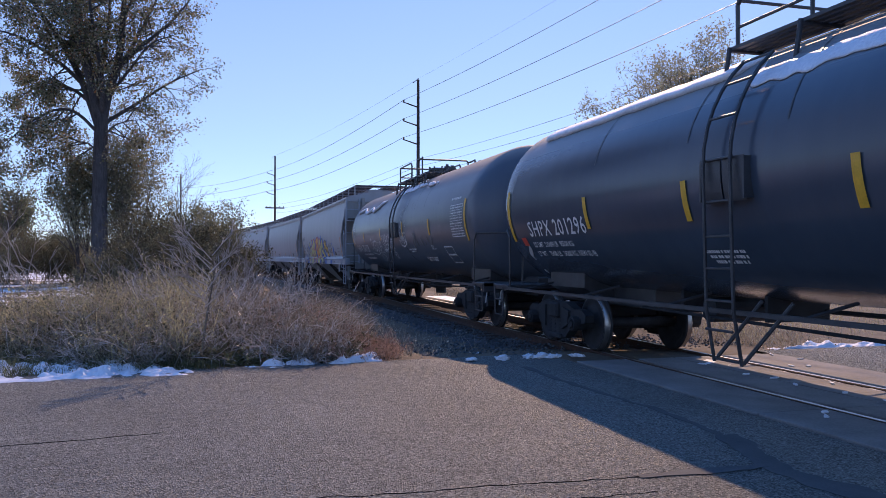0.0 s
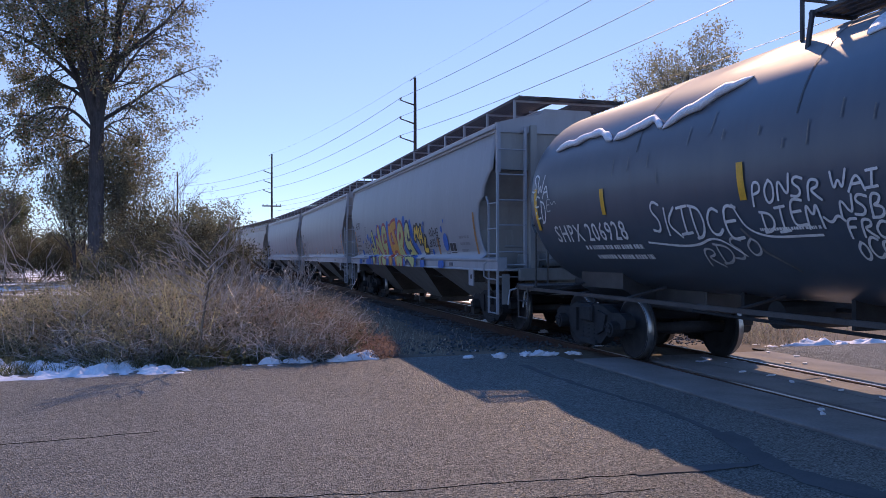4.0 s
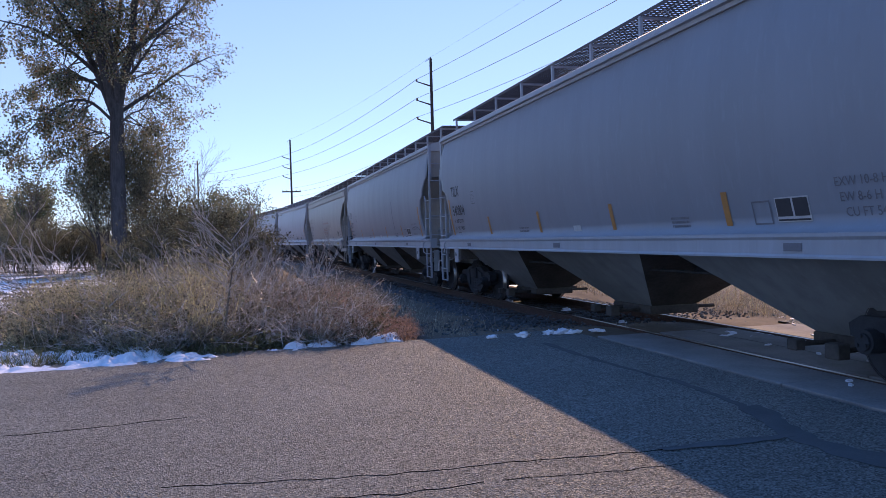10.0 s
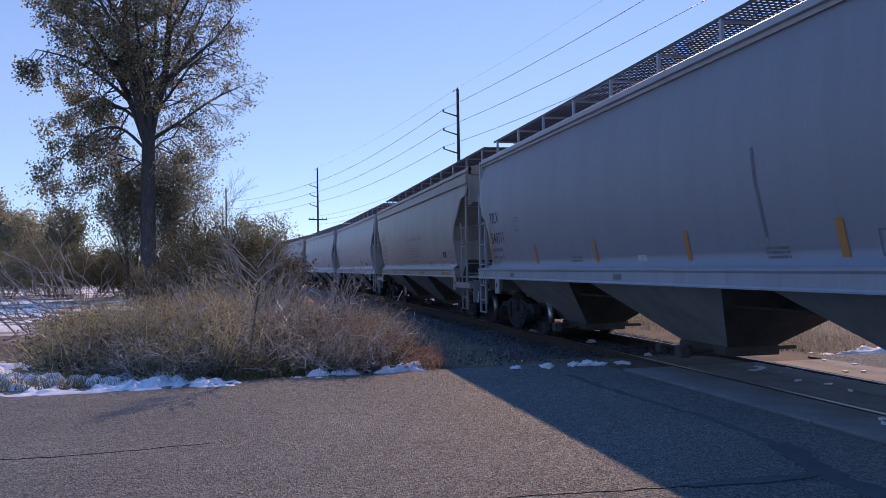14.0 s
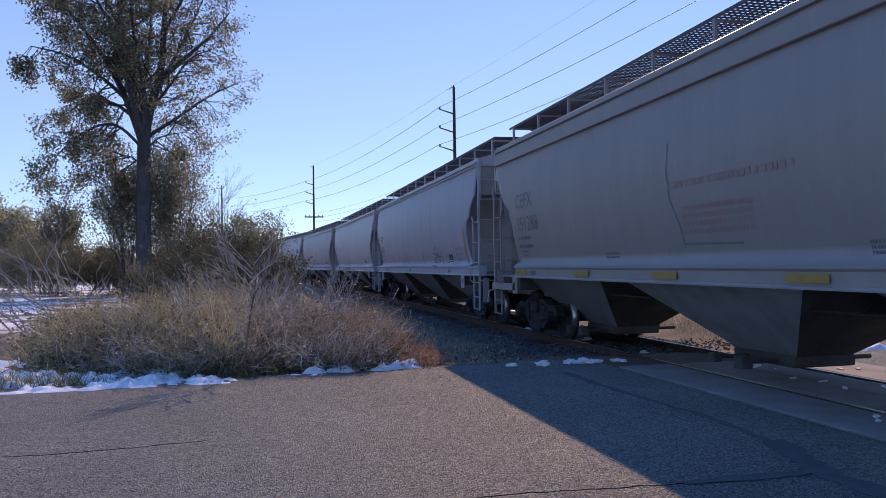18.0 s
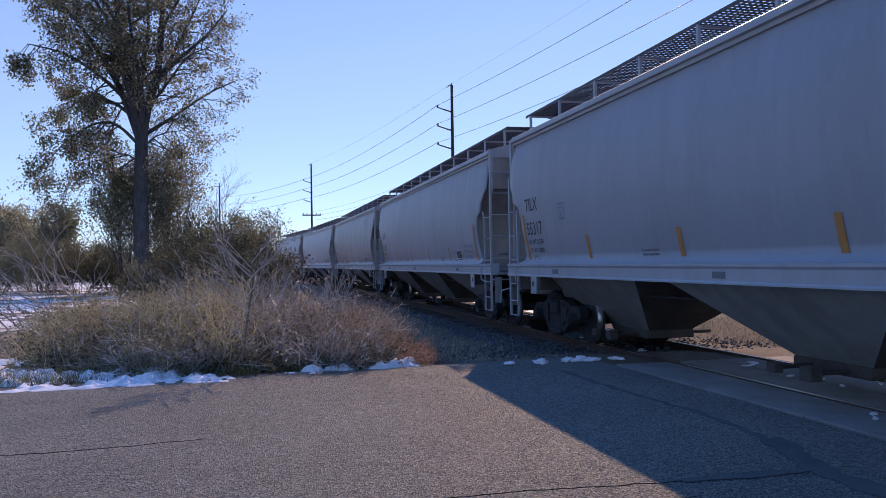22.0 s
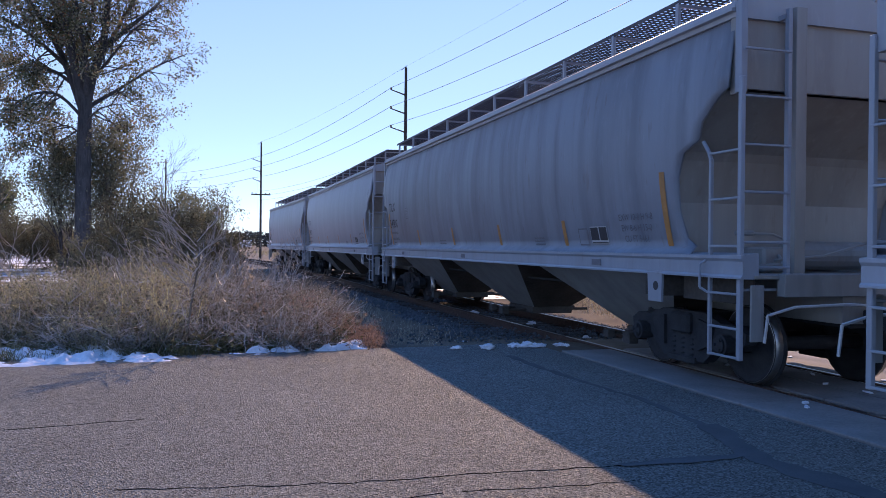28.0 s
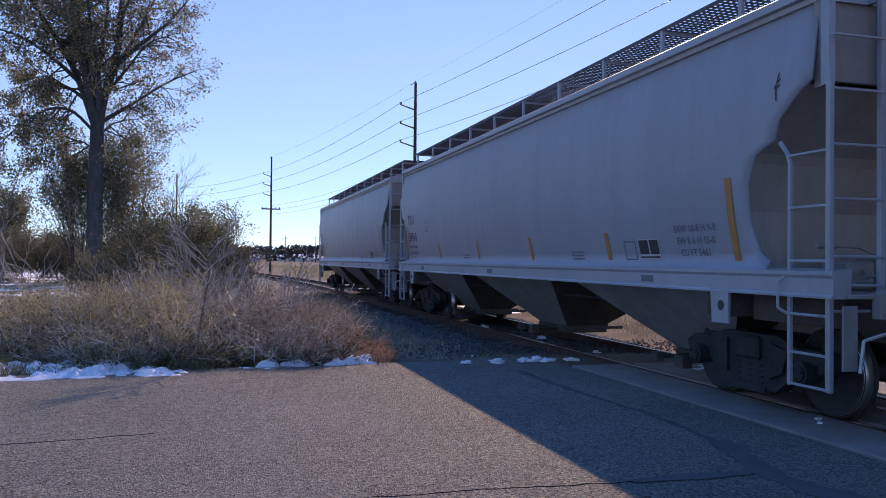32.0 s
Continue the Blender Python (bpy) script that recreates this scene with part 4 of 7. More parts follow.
def bars(car, spec, material, name="small_print", surface=side_x):
    """Rows of small bars in place of words too small to read: (y start, z, length, height)."""
    bm = bmesh.new()
    for y, z, l, h in spec:
        x, n, r = 0.0, 0, random.Random(int(abs(y * 100) + z * 1000))
        while x < l:
            w = r.uniform(0.5, 1.3) * h
            patch(bm, [(y - x, z), (y - min(l, x + w), z), (y - min(l, x + w), z + h), (y - x, z + h)], surface, 0.006)
            x += w + h * (0.25 if r.random() < 0.75 else 0.8)
    return tagged(part(name, bm, material, car), kind="stuff")


def tape(car, places, material, surface=side_x):
    for y, z0, z1 in places:
        bm = bmesh.new()
        n = 6
        for i in range(n):
            a, b = z0 + (z1 - z0) * i / n, z0 + (z1 - z0) * (i + 1) / n
            patch(bm, [(y + 0.055, a), (y - 0.055, a), (y - 0.055, b), (y + 0.055, b)], surface, 0.007)
        part("reflector_strip", bm, material, car, "faded reflector strip" if material == ORANGE else "yellow reflector strip")


def dark_label(car, y, z, w=0.5, h=0.25, surface=side_x):
    """A white-edged test label: two black panes over a black strip."""
    bm = bmesh.new()
    patch(bm, [(y, z), (y - w, z), (y - w, z + h), (y, z + h)], surface, 0.006)
    ob = part("test_label", bm, PALEWHITE, car, "black test-record label with white edges")
    bm = bmesh.new()
    e = 0.014
    for a, b, c, d in ((0.0, 0.52, 0.22, 1), (0.52, 1.0, 0.22, 1), (0.0, 1.0, 0.04, 0.17)):
        patch(bm, [(y - w * a - e, z + h * c), (y - w * b + e, z + h * c), (y - w * b + e, z + h * d - e), (y - w * a - e, z + h * d - e)], surface, 0.009)
    part("label_panes", bm, BLACKINK, ob)


def outline_box(car, y, z, w, h, material, t=0.018, surface=side_x):
    bm = bmesh.new()
    for a, b, c, d in ((y, z, y - w, z + t), (y, z + h - t, y - w, z + h), (y, z + t, y - t, z + h - t), (y - w + t, z + t, y - w, z + h - t)):
        patch(bm, [(a, b), (c, b), (c, d), (a, d)], surface, 0.006)
    part("stencil_box", bm, material, car)


GREYPAINT = painted("light_grey_car_paint", (0.302, 0.327, 0.377), (0.233, 0.242, 0.260))
GREYPAINT2 = painted("cool_grey_car_paint", (0.302, 0.335, 0.389), (0.200, 0.212, 0.233), rusty=0.18)
GREYPAINT3 = painted("stained_grey_car_paint", (0.225, 0.25, 0.292), (0.115, 0.12, 0.142), streak=0.8, rusty=0.3)
DULLGREY = painted("dull_grey_car_paint", (0.233, 0.253, 0.293), (0.181, 0.191, 0.209), streak=0.35, rusty=0.06)
TANPAINT = painted("tan_car_paint", (0.279, 0.265, 0.249), (0.214, 0.203, 0.191))
WHITEPAINT = painted("off_white_car_paint", (0.302, 0.326, 0.363), (0.237, 0.249, 0.265), streak=0.3)
TRIMPAINT = painted("pale_trim_paint", (0.349, 0.375, 0.423), (0.214, 0.221, 0.237), streak=0.35, rusty=0.12)
ROOFPAINT = painted("pale_roof_paint", (0.36, 0.375, 0.405), (0.26, 0.26, 0.265), streak=0.4, rusty=0.1)
SLOPEPAINT = painted("grimy_cream_paint", (0.3, 0.31, 0.31), (0.135, 0.14, 0.142), streak=0.7, rusty=0.2)
TANKBLACK = painted("black_tank_paint", (0.052, 0.07, 0.1), (0.085, 0.1, 0.125), rough=0.22, streak=0.35, rusty=0.08, sunlit_dust=0.75)
TANKGREY = painted("dull_black_tank_paint", (0.075, 0.095, 0.128), (0.12, 0.135, 0.16), rough=0.32, streak=0.4, rusty=0.12, sunlit_dust=0.6)

GAPS = [15.3, 33.4, 51.5, 69.6, 87.6, 105.5, 123.85, 142.2, 160.55, 178.9, 197.25]
HOPPERS = []


def dress(car, words, number, y=7.15, tapes=(), z=2.08, ink=None, size=0.35, box_y=-5.13, limits=(), box_z=1.62):
    """Reporting marks, weights, labels and reflector strips of a hopper's near side."""
    ink = ink or BLACKINK
    lettering(words, size, ink, car, y, z + 0.47, side_x, name="reporting_mark", label="black stencilled reporting mark")
    lettering(number, size, ink, car, y, z, side_x, name="car_number", label="black stencilled car number")
    if limits:
        for k, row in enumerate(limits):
            tagged(lettering(row, 0.125, BLACKINK, car, y, z - 0.18 - 0.17 * k, side_x, name="limit_print"), kind="stuff")
    else:
        bars(car, [(y, z - 0.18, 0.8, 0.07), (y, z - 0.35, 0.8, 0.07)], GREYINK)
    outline_box(car, y - 0.14, z - 0.52, 0.26, 0.11, GREYINK, 0.02)
    dark_label(car, box_y, box_z)
    if words == "TILX" and number != "540711" or number == "11569":
        for k, row in enumerate(("EXW 10-8 H 9-8", "EW 8-6 H 15-0", "CU FT 5461")):
            tagged(lettering(row, 0.12, GREYINK, car, -6.0 - 0.04 * k, 1.93 - 0.14 * k, side_x, name="measure_print"), kind="stuff")
    else:
        bars(car, [(-5.95, 1.95, 0.72, 0.06), (-5.98, 1.8, 0.72, 0.06), (-6.02, 1.65, 0.5, 0.06)], PALEINK)
    outline_box(car, -4.75, 1.6, 0.3, 0.25, GREYINK)
    bars(car, [(-3.1, 1.7, 0.4, 0.03), (-3.1, 1.65, 0.4, 0.03), (-3.1, 1.6, 0.4, 0.03), (2.5, 1.68, 0.5, 0.03), (2.5, 1.62, 0.5, 0.03)], GREYINK)
    if words != "CEFX":
        outline_box(car, 5.38, 2.3, 0.27, 0.29, GREYINK, 0.016)
        tagged(lettering("C", 0.14, GREYINK, car, 5.3, 2.34, side_x, name="plate_print"), kind="stuff")
        tagged(lettering("PLATE", 0.06, GREYINK, car, 5.345, 2.49, side_x, name="plate_print"), kind="stuff")
    tape(car, tapes, ORANGE)


SPEC = [
    (WHITEPAINT, TRIMPAINT, "off-white covered hopper car with bright yellow and blue graffiti"),
    (DULLGREY, TRIMPAINT, "grey covered hopper car with black stencils"),
    (DULLGREY, GREYPAINT2, "plain dull grey covered hopper car"),
    (TANPAINT, TANPAINT, "tan covered hopper car with yellow sill reflectors"),
    (GREYPAINT, TRIMPAINT, "clean pale grey covered hopper car"),
    (GREYPAINT2, TRIMPAINT, "cool grey covered hopper car with large black marks"),
    (GREYPAINT3, GREYPAINT2, "stained blue-grey covered hopper car"),
    (GREYPAINT, TRIMPAINT, "light grey covered hopper car with orange reflector strips"),
    (GREYPAINT2, TRIMPAINT, "grey covered hopper car at the end of the train"),
]
for paint, trim, label in SPEC:
    HOPPERS.append(hopper(paint, trim, ROOFPAINT if paint != TANPAINT else TANPAINT, SLOPEPAINT, label, int(paint == TANPAINT)))

# ---- tank cars ----
TANK_R, TANK_Z, TANK_H = 1.53, 2.56, 7.88


def tank_x(y, z):
    return -math.sqrt(max(0.01, TANK_R**2 - (z - TANK_Z) ** 2)) - 0.007


def tank_shell():
    bm = bmesh.new()
    n = 48
    prof_t = []
    for k in range(9):
        a = k / 8 * math.pi / 2
        prof_t.append((-(TANK_H + 0.64 * math.cos(a)), TANK_R * math.sin(a)))
    prof_t += [(y, TANK_R) for y in (-7.5, -5.2, -2.6, 0, 2.6, 5.2, 7.5)]
    prof_t += [(-y, r) for y, r in prof_t[8::-1]]
    rings = [[bm.verts.new((max(r, 1e-3) * math.cos(2 * math.pi * i / n), y, TANK_Z + max(r, 1e-3) * math.sin(2 * math.pi * i / n))) for i in range(n)] for y, r in prof_t]
    for a, b in zip(rings, rings[1:]):
        for i in range(n):
            bm.faces.new((a[i], a[(i + 1) % n], b[(i + 1) % n], b[i]))
    bmesh.ops.remove_doubles(bm, verts=bm.verts, dist=0.003)
    bmesh.ops.recalc_face_normals(bm, faces=bm.faces)
    return bm


def hoop(bm, y, w, lift, a0=0.0, a1=360.0, n=40):
    for i in range(n):
        p, q = radians(a0 + (a1 - a0) * i / n), radians(a0 + (a1 - a0) * (i + 1) / n)
        r = TANK_R + lift
        vs = [bm.verts.new((-r * math.cos(t), yy, TANK_Z + r * math.sin(t))) for t, yy in ((p, y - w), (q, y - w), (q, y + w), (p, y + w))]
        bm.faces.new(vs)


DOME = {}


def tank(paint, label, ext):
    car = tagged(new("tank_car"), label, "railway car", "freight cars in the train")

    def once(key, make):
        return None if key in CACHE else make()
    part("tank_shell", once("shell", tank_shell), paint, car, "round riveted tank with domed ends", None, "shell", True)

    def seam():
        bm = bmesh.new()
        hoop(bm, 0, 0.013, 0.004, 14, 166)
        bmesh.ops.recalc_face_normals(bm, faces=bm.faces)
        return bm
    for y in (-3.68, -2.58, 1.4, 4.4) if ext else (-4.6, -2.3, 0.15, 1.88, 4.28):
        part("shell_seam", once("seam", seam), BLACKSTEEL, car, "", pose(0, y, 0), "seam", True)

    for e in (-1, 1):
        def saddle(e=e):
            bm = bmesh.new()
            prism(bm, [(-0.86, 1.3), (-0.86, 1.05), (-0.6, 0.9), (0.6, 0.9), (0.86, 1.05), (0.86, 1.3), (0.5, 1.15), (-0.5, 1.15)], 1, *sorted((e * 5.9, e * 7.3)))
            box(bm, -0.3, 0.3, *sorted((e * 4.6, e * 8.75)), 0.75, 1.15, 0.02)
            box(bm, -1.5, 1.5, *sorted((e * 7.9, e * 8.7)), 0.96, 1.04, 0.01)
            box(bm, -1.5, 1.5, *sorted((e * 8.6, e * 8.7)), 0.85, 1.05, 0.01)
            return bm
        part("tank_saddle", once(("saddle", e), saddle), BLACKSTEEL, car, "", None, ("saddle", e))

        def platform_rail(side, e=e):
            bm = bmesh.new()
            for sgn in (side,):
                pipe(bm, [(sgn * 1.45, e * 7.9, 1.0), (sgn * 1.45, e * 7.9, 1.95), (sgn * 1.45, e * 8.05, 2.1), (sgn * 0.9, e * 8.6, 2.1), (sgn * 0.9, e * 8.65, 1.0)], 0.018)
                for z in (0.45, 0.75):
                    tube(bm, (sgn * 1.5, e * 8.15, z), (sgn * 1.5, e * 8.6, z), 0.014, 6)
                for yy in (8.15, 8.6):
                    tube(bm, (sgn * 1.5, e * yy, 0.45), (sgn * 1.5, e * yy, 1.0), 0.016, 6)
            return bm
        for sgn in (-1, 1):
            part("end_handrail", once(("ehr", e, sgn), lambda: platform_rail(sgn)), BLACKSTEEL, car, "", None, ("ehr", e, sgn))

    def running():
        """Thin side sill bars with hangers along the lower edge."""
        bm = bmesh.new()
        for sgn in (-1, 1):
            box(bm, *sorted((sgn * 1.44, sgn * 1.5)), -8.6, 8.6, 0.95, 1.0)
            for i in range(7):
                y = -7.2 + i * 2.4
                tube(bm, (sgn * 1.46, y, 0.97), (sgn * 0.8, y, 1.12), 0.02, 5)
        return bm
    part("side_sill", once("trun", running), BLACKSTEEL, car, "", None, "trun")

    def under():
        bm = bmesh.new()
        tube(bm, (0, -0.1, 1.1), (0, -0.1, 0.45), 0.16, 14)
        box(bm, -0.3, 0.3, -0.4, 0.2, 0.62, 0.8, 0.03)
        pipe(bm, [(0.4, -4.5, 0.9), (0.4, 4.5, 0.9)], 0.03)
        pipe(bm, [(-0.5, -4.6, 0.8), (-0.5, -1.0, 0.72), (-0.5, 4.6, 0.8)], 0.022)
        tube(bm, (-0.35, 3.1, 0.85), (0.7, 3.1, 0.85), 0.17, 14)
        box(bm, -0.1, 0.3, -3.4, -2.9, 0.68, 1.05, 0.03)
        for y in (-3.6, -1.8, 1.8, 3.6):
            box(bm, -0.45, 0.45, y - 0.03, y + 0.03, 0.78, 1.2)
        return bm
    part("brake_rigging", once("under", under), IRON, car, "", None, "under")

    def dome():
        """Walkway round the manway, its hatch and valves."""
        out = {}
        bm = bmesh.new()
        tube(bm, (0, 0.1, 4.05), (0, 0.1, 4.35), 0.3, 20)
        tube(bm, (0, 0.1, 4.35), (0, 0.1, 4.42), 0.35, 20)
        for i in range(8):
            a = i * math.pi / 4
            tube(bm, (0.32 * math.cos(a), 0.1 + 0.32 * math.sin(a), 4.3), (0.32 * math.cos(a), 0.1 + 0.32 * math.sin(a), 4.47), 0.025, 6)
        out["manway"] = bm
        for y, r, z in ((-0.8, 0.09, 4.4), (0.95, 0.11, 4.36), (-1.35, 0.12, 4.3)):
            bm = bmesh.new()
            tube(bm, (0, y, 4.05), (0, y, z), r, 10)
            tube(bm, (0, y, z - 0.1), (0, y, z - 0.06), r * 1.5, 10)
            tube(bm, (0, y, z), (0, y, z + 0.06), r * 0.5, 8)
            out["valve%.2f" % y] = bm
        return out
    if "manway" not in CACHE:
        DOME.update(dome())
    for k in list(DOME):
        part("manway" if k == "manway" else "valve", None if k in CACHE else DOME[k], BLACKSTEEL, car, "", None, k)

    def slat(sgn):
        bm = bmesh.new()
        box(bm, *sorted((0, sgn * 0.07)), -2.0, 1.9, 4.06, 4.1)
        return bm

    def bracket(sgn):
        bm = bmesh.new()
        tube(bm, (sgn * 0.95, 0, 4.08), (sgn * 1.02, 0, 3.66), 0.03, 6)
        tube(bm, (sgn * 0.4, 0, 4.045), (sgn * 0.98, 0, 4.045), 0.025, 6)
        return bm
    for sgn in (-1, 1):
        for k in range(5):
            part("walkway_plank", once(("slat", sgn), lambda: slat(sgn)), BLACKSTEEL, car, "", pose(sgn * (0.38 + k * 0.115), 0, 0), ("slat", sgn))
        for y in (-1.9, -0.6, 0.6, 1.8):
            part("walkway_bracket", once(("brk", sgn), lambda: bracket(sgn)), BLACKSTEEL, car, "", pose(0, y, 0), ("brk", sgn))

    def rails():
        bm = bmesh.new()
        if ext:
            pipe(bm, [(-0.82, 0.45, 3.8), (-0.82, 0.45, 4.52), (-0.82, 0.55, 4.62), (-0.82, 2.1, 4.62), (0.82, 2.1, 4.62), (0.82, 0.55, 4.62), (0.82, 0.45, 4.52), (0.82, 0.45, 3.8)], 0.027)
            for x in (-0.82, 0.82):
                tube(bm, (x, 2.1, 3.85), (x, 2.1, 4.62), 0.025, 6)
                tube(bm, (x, 2.1, 4.3), (x, 0.45, 4.3), 0.02, 6)
            tube(bm, (-0.82, 2.1, 4.3), (0.82, 2.1, 4.3), 0.02, 6)
            pipe(bm, [(-0.82, -0.25, 3.8), (-0.82, -0.25, 4.6), (-0.7, -0.25, 4.66), (0.8, -0.25, 4.66), (0.86, -0.25, 4.6), (0.86, -0.25, 3.8)], 0.027)
            tube(bm, (0.86, -0.25, 4.6), (0.86, -0.95, 4.6), 0.025, 6)
            tube(bm, (0.86, -0.95, 4.62), (0.86, -0.95, 3.8), 0.025, 6)
            tube(bm, (-0.82, -0.9, 3.8), (-0.82, -0.9, 4.66), 0.025, 6)
            tube(bm, (-0.82, -0.25, 4.62), (-0.82, -0.9, 4.62), 0.025, 6)
            return bm
        for sgn in (-1, 1):
            x = sgn * 0.8
            pipe(bm, [(x, 1.85, 4.08), (x, 1.85, 4.63), (x, 1.75, 4.7), (x, -1.9, 4.7), (x, -2.0, 4.63), (x, -2.0, 4.08)], 0.027)
            for y in (0.6, -0.8):
                tube(bm, (x, y, 4.08), (x, y, 4.69), 0.024, 6)
            tube(bm, (x, 1.85, 4.35), (x, -2.0, 4.35), 0.02, 6)
        pipe(bm, [(-0.8, 1.85, 4.68), (0.8, 1.85, 4.68)], 0.022)
        return bm
    part("safety_railing", once(("trail", ext), rails), BLACKSTEEL, car, "black pipe railing round the top platform", None, ("trail", ext))
    for sgn in (-1, 1):
        def lad(sgn=sgn):
            """Ladder that follows the shell up to the platform, with its splayed foot."""
            bm = bmesh.new()
            for y in (0.83, 1.31):
                pts = [(sgn * 1.52, y, 0.42), (sgn * 1.62, y, 1.0)]
                for d in range(0, 49, 8):
                    a = radians(d)
                    pts.append((sgn * (TANK_R + 0.13) * math.cos(a), y, TANK_Z + (TANK_R + 0.13) * math.sin(a)))
                pipe(bm, pts, 0.022)
                tube(bm, (sgn * 1.5, y, 0.44), (sgn * 1.2, y - 0.4, 1.1), 0.022, 6)
            return bm

        def rung():
            bm = bmesh.new()
            tube(bm, (0, 0.83, 0), (0, 1.31, 0), 0.015, 6)
            return bm
        steps = [(1.52 if z < 0.6 else 1.63, z) for z in (0.45, 0.78, 1.1, 1.45, 1.8, 2.18, 2.64)]
        steps += [((TANK_R + 0.13) * math.cos(radians(d)), TANK_Z + (TANK_R + 0.13) * math.sin(radians(d))) for d in (19, 34.5, 47)]
        ladder = part("side_ladder", once(("tlad", sgn), lad), BLACKSTEEL, car, "black ladder bent over the tank", pose(0, -1.3 if ext else 0, 0), ("tlad", sgn))
        for x, z in steps:
            part("rung", once("trung", rung), BLACKSTEEL, ladder, "", pose(sgn * x, 0, z), "trung")

    def lad_plate():
        """Shallow sheet-steel box behind the ladder's middle rungs."""
        bm = bmesh.new()
        for y0, y1 in ((0.68, 1.04), (1.07, 1.44)):
            for i in range(4):
                t0, t1 = radians(-14 + i * 4.25), radians(-14 + (i + 1) * 4.25)
                r = TANK_R + 0.07
                bm.faces.new([bm.verts.new((-r * math.cos(t), y, TANK_Z + r * math.sin(t))) for t, y in ((t0, y1), (t1, y1), (t1, y0), (t0, y0))])
        bmesh.ops.remove_doubles(bm, verts=bm.verts, dist=0.001)
        bmesh.ops.solidify(bm, geom=bm.faces[:], thickness=0.012)
        for y in (0.68, 1.44):
            box(bm, -TANK_R - 0.08, -TANK_R + 0.05, y - 0.012, y + 0.012, TANK_Z - 0.37, TANK_Z + 0.07)
        return bm
    part("ladder_guard", once("tguard", lad_plate), BLACKSTEEL, car, "", pose(0, -1.3 if ext else 0, 0), "tguard")

    def on_shell(y, deg, lift):
        return -(TANK_R + lift) * math.cos(radians(deg)), y, TANK_Z + (TANK_R + lift) * math.sin(radians(deg))

    def snow_sheet(y0, y1, low, ragged, thick, n=60):
        """Snow on the crown with a rounded, uneven lower edge on either side."""
        bm = bmesh.new()
        rows = []
        for i in range(n + 1):
            y = y0 + (y1 - y0) * i / n
            k = math.sin(math.pi / 2 * min(1, i / 3, (n - i) / 3))
            near = low + ragged * (noise.noise((y * 1.3, 0, 1)) + 0.5 * noise.noise((y * 5, 4, 1)))
            th = thick * k * (1 + 0.35 * noise.noise((y * 1.7, 2, 3)))
            near, far_ = near + (1 - k) * 12, 180 - near - (1 - k) * 12
            row = [(near, -0.01), (near - 0.8, 0.45 * th), (near + 0.4, 0.9 * th), (near + 2.2, th), (near + 9, 0.8 * th), (90, 0.5 * th), (far_ - 9, 0.8 * th), (far_, 0.6 * th), (far_, -0.01)]
            rows.append([bm.verts.new(on_shell(y, d, h)) for d, h in row])
        for p, q in zip(rows, rows[1:]):
            for i in range(len(p) - 1):
                bm.faces.new((p[i], p[i + 1], q[i + 1], q[i]))
        bmesh.ops.recalc_face_normals(bm, faces=bm.faces)
        return bm

    def snow_roll(path, r):
        """A roll of slipped snow that lies along the shell."""
        bm = bmesh.new()
        rows = []
        n = 12 * (len(path) - 1)
        for i in range(n + 1):
            j, f = min(i // 12, len(path) - 2), i / 12 - min(i // 12, len(path) - 2)
            y, d = (a + (b - a) * f for a, b in zip(path[j], path[j + 1]))
            rr = r * math.sin(math.pi / 2 * min(1, (i + 0.3) / 3, (n - i + 0.3) / 3)) * (1 + 0.4 * noise.noise((y * 4, 1, 7)))
            d += 1.5 * noise.noise((y * 3, 5, 2))
            rows.append([bm.verts.new(on_shell(y + 0.3 * rr * math.cos(a), d + math.degrees(1.2 * rr * math.cos(a) / TANK_R), rr * (0.5 + 0.8 * math.sin(a)))) for a in (k * math.pi / 4 for k in range(8))])
        for p, q in zip(rows, rows[1:]):
            for i in range(8):
                bm.faces.new((p[i], p[(i + 1) % 8], q[(i + 1) % 8], q[i]))
        bmesh.ops.recalc_face_normals(bm, faces=bm.faces)
        return bm
    if ext:
        for path, r in (([(7.3, 30), (5.75, 33.5), (5.25, 25.5)], 0.055), ([(5.2, 25), (4.2, 30), (3.92, 25)], 0.055), ([(3.9, 24), (2.4, 38.5)], 0.06), ([(-1.7, 44.5), (-2.5, 46)], 0.045), ([(-3.0, 41.5), (-3.65, 41.5)], 0.06), ([(-3.85, 41), (-3.97, 41)], 0.04)):
            part("snow_roll", snow_roll(path, r), SNOW, car, "roll of slipped snow", None, None, True)
        part("snow_cap", snow_sheet(-1.5, 1.0, 42, 3, 0.02), SNOW, car, "thin snow left under the platform", None, None, True)
    else:
        for y0, y1 in ((1.3, 7.3), (-7.2, -2.6)):
            part("snow_cap", snow_sheet(y0, y1, 47.5, 1.5, 0.075), SNOW, car, "strip of snow left on the crown", None, None, True)
        part("snow_cap", snow_sheet(-2.7, 1.15, 35, 4, 0.012), SNOW, car, "thin snow left under the platform", None, None, True)
    for y in (-6.6, 6.6):
        truck(car, y)
    coupler(car, 1, 9.0)
    coupler(car, -1, 9.0)
    return car


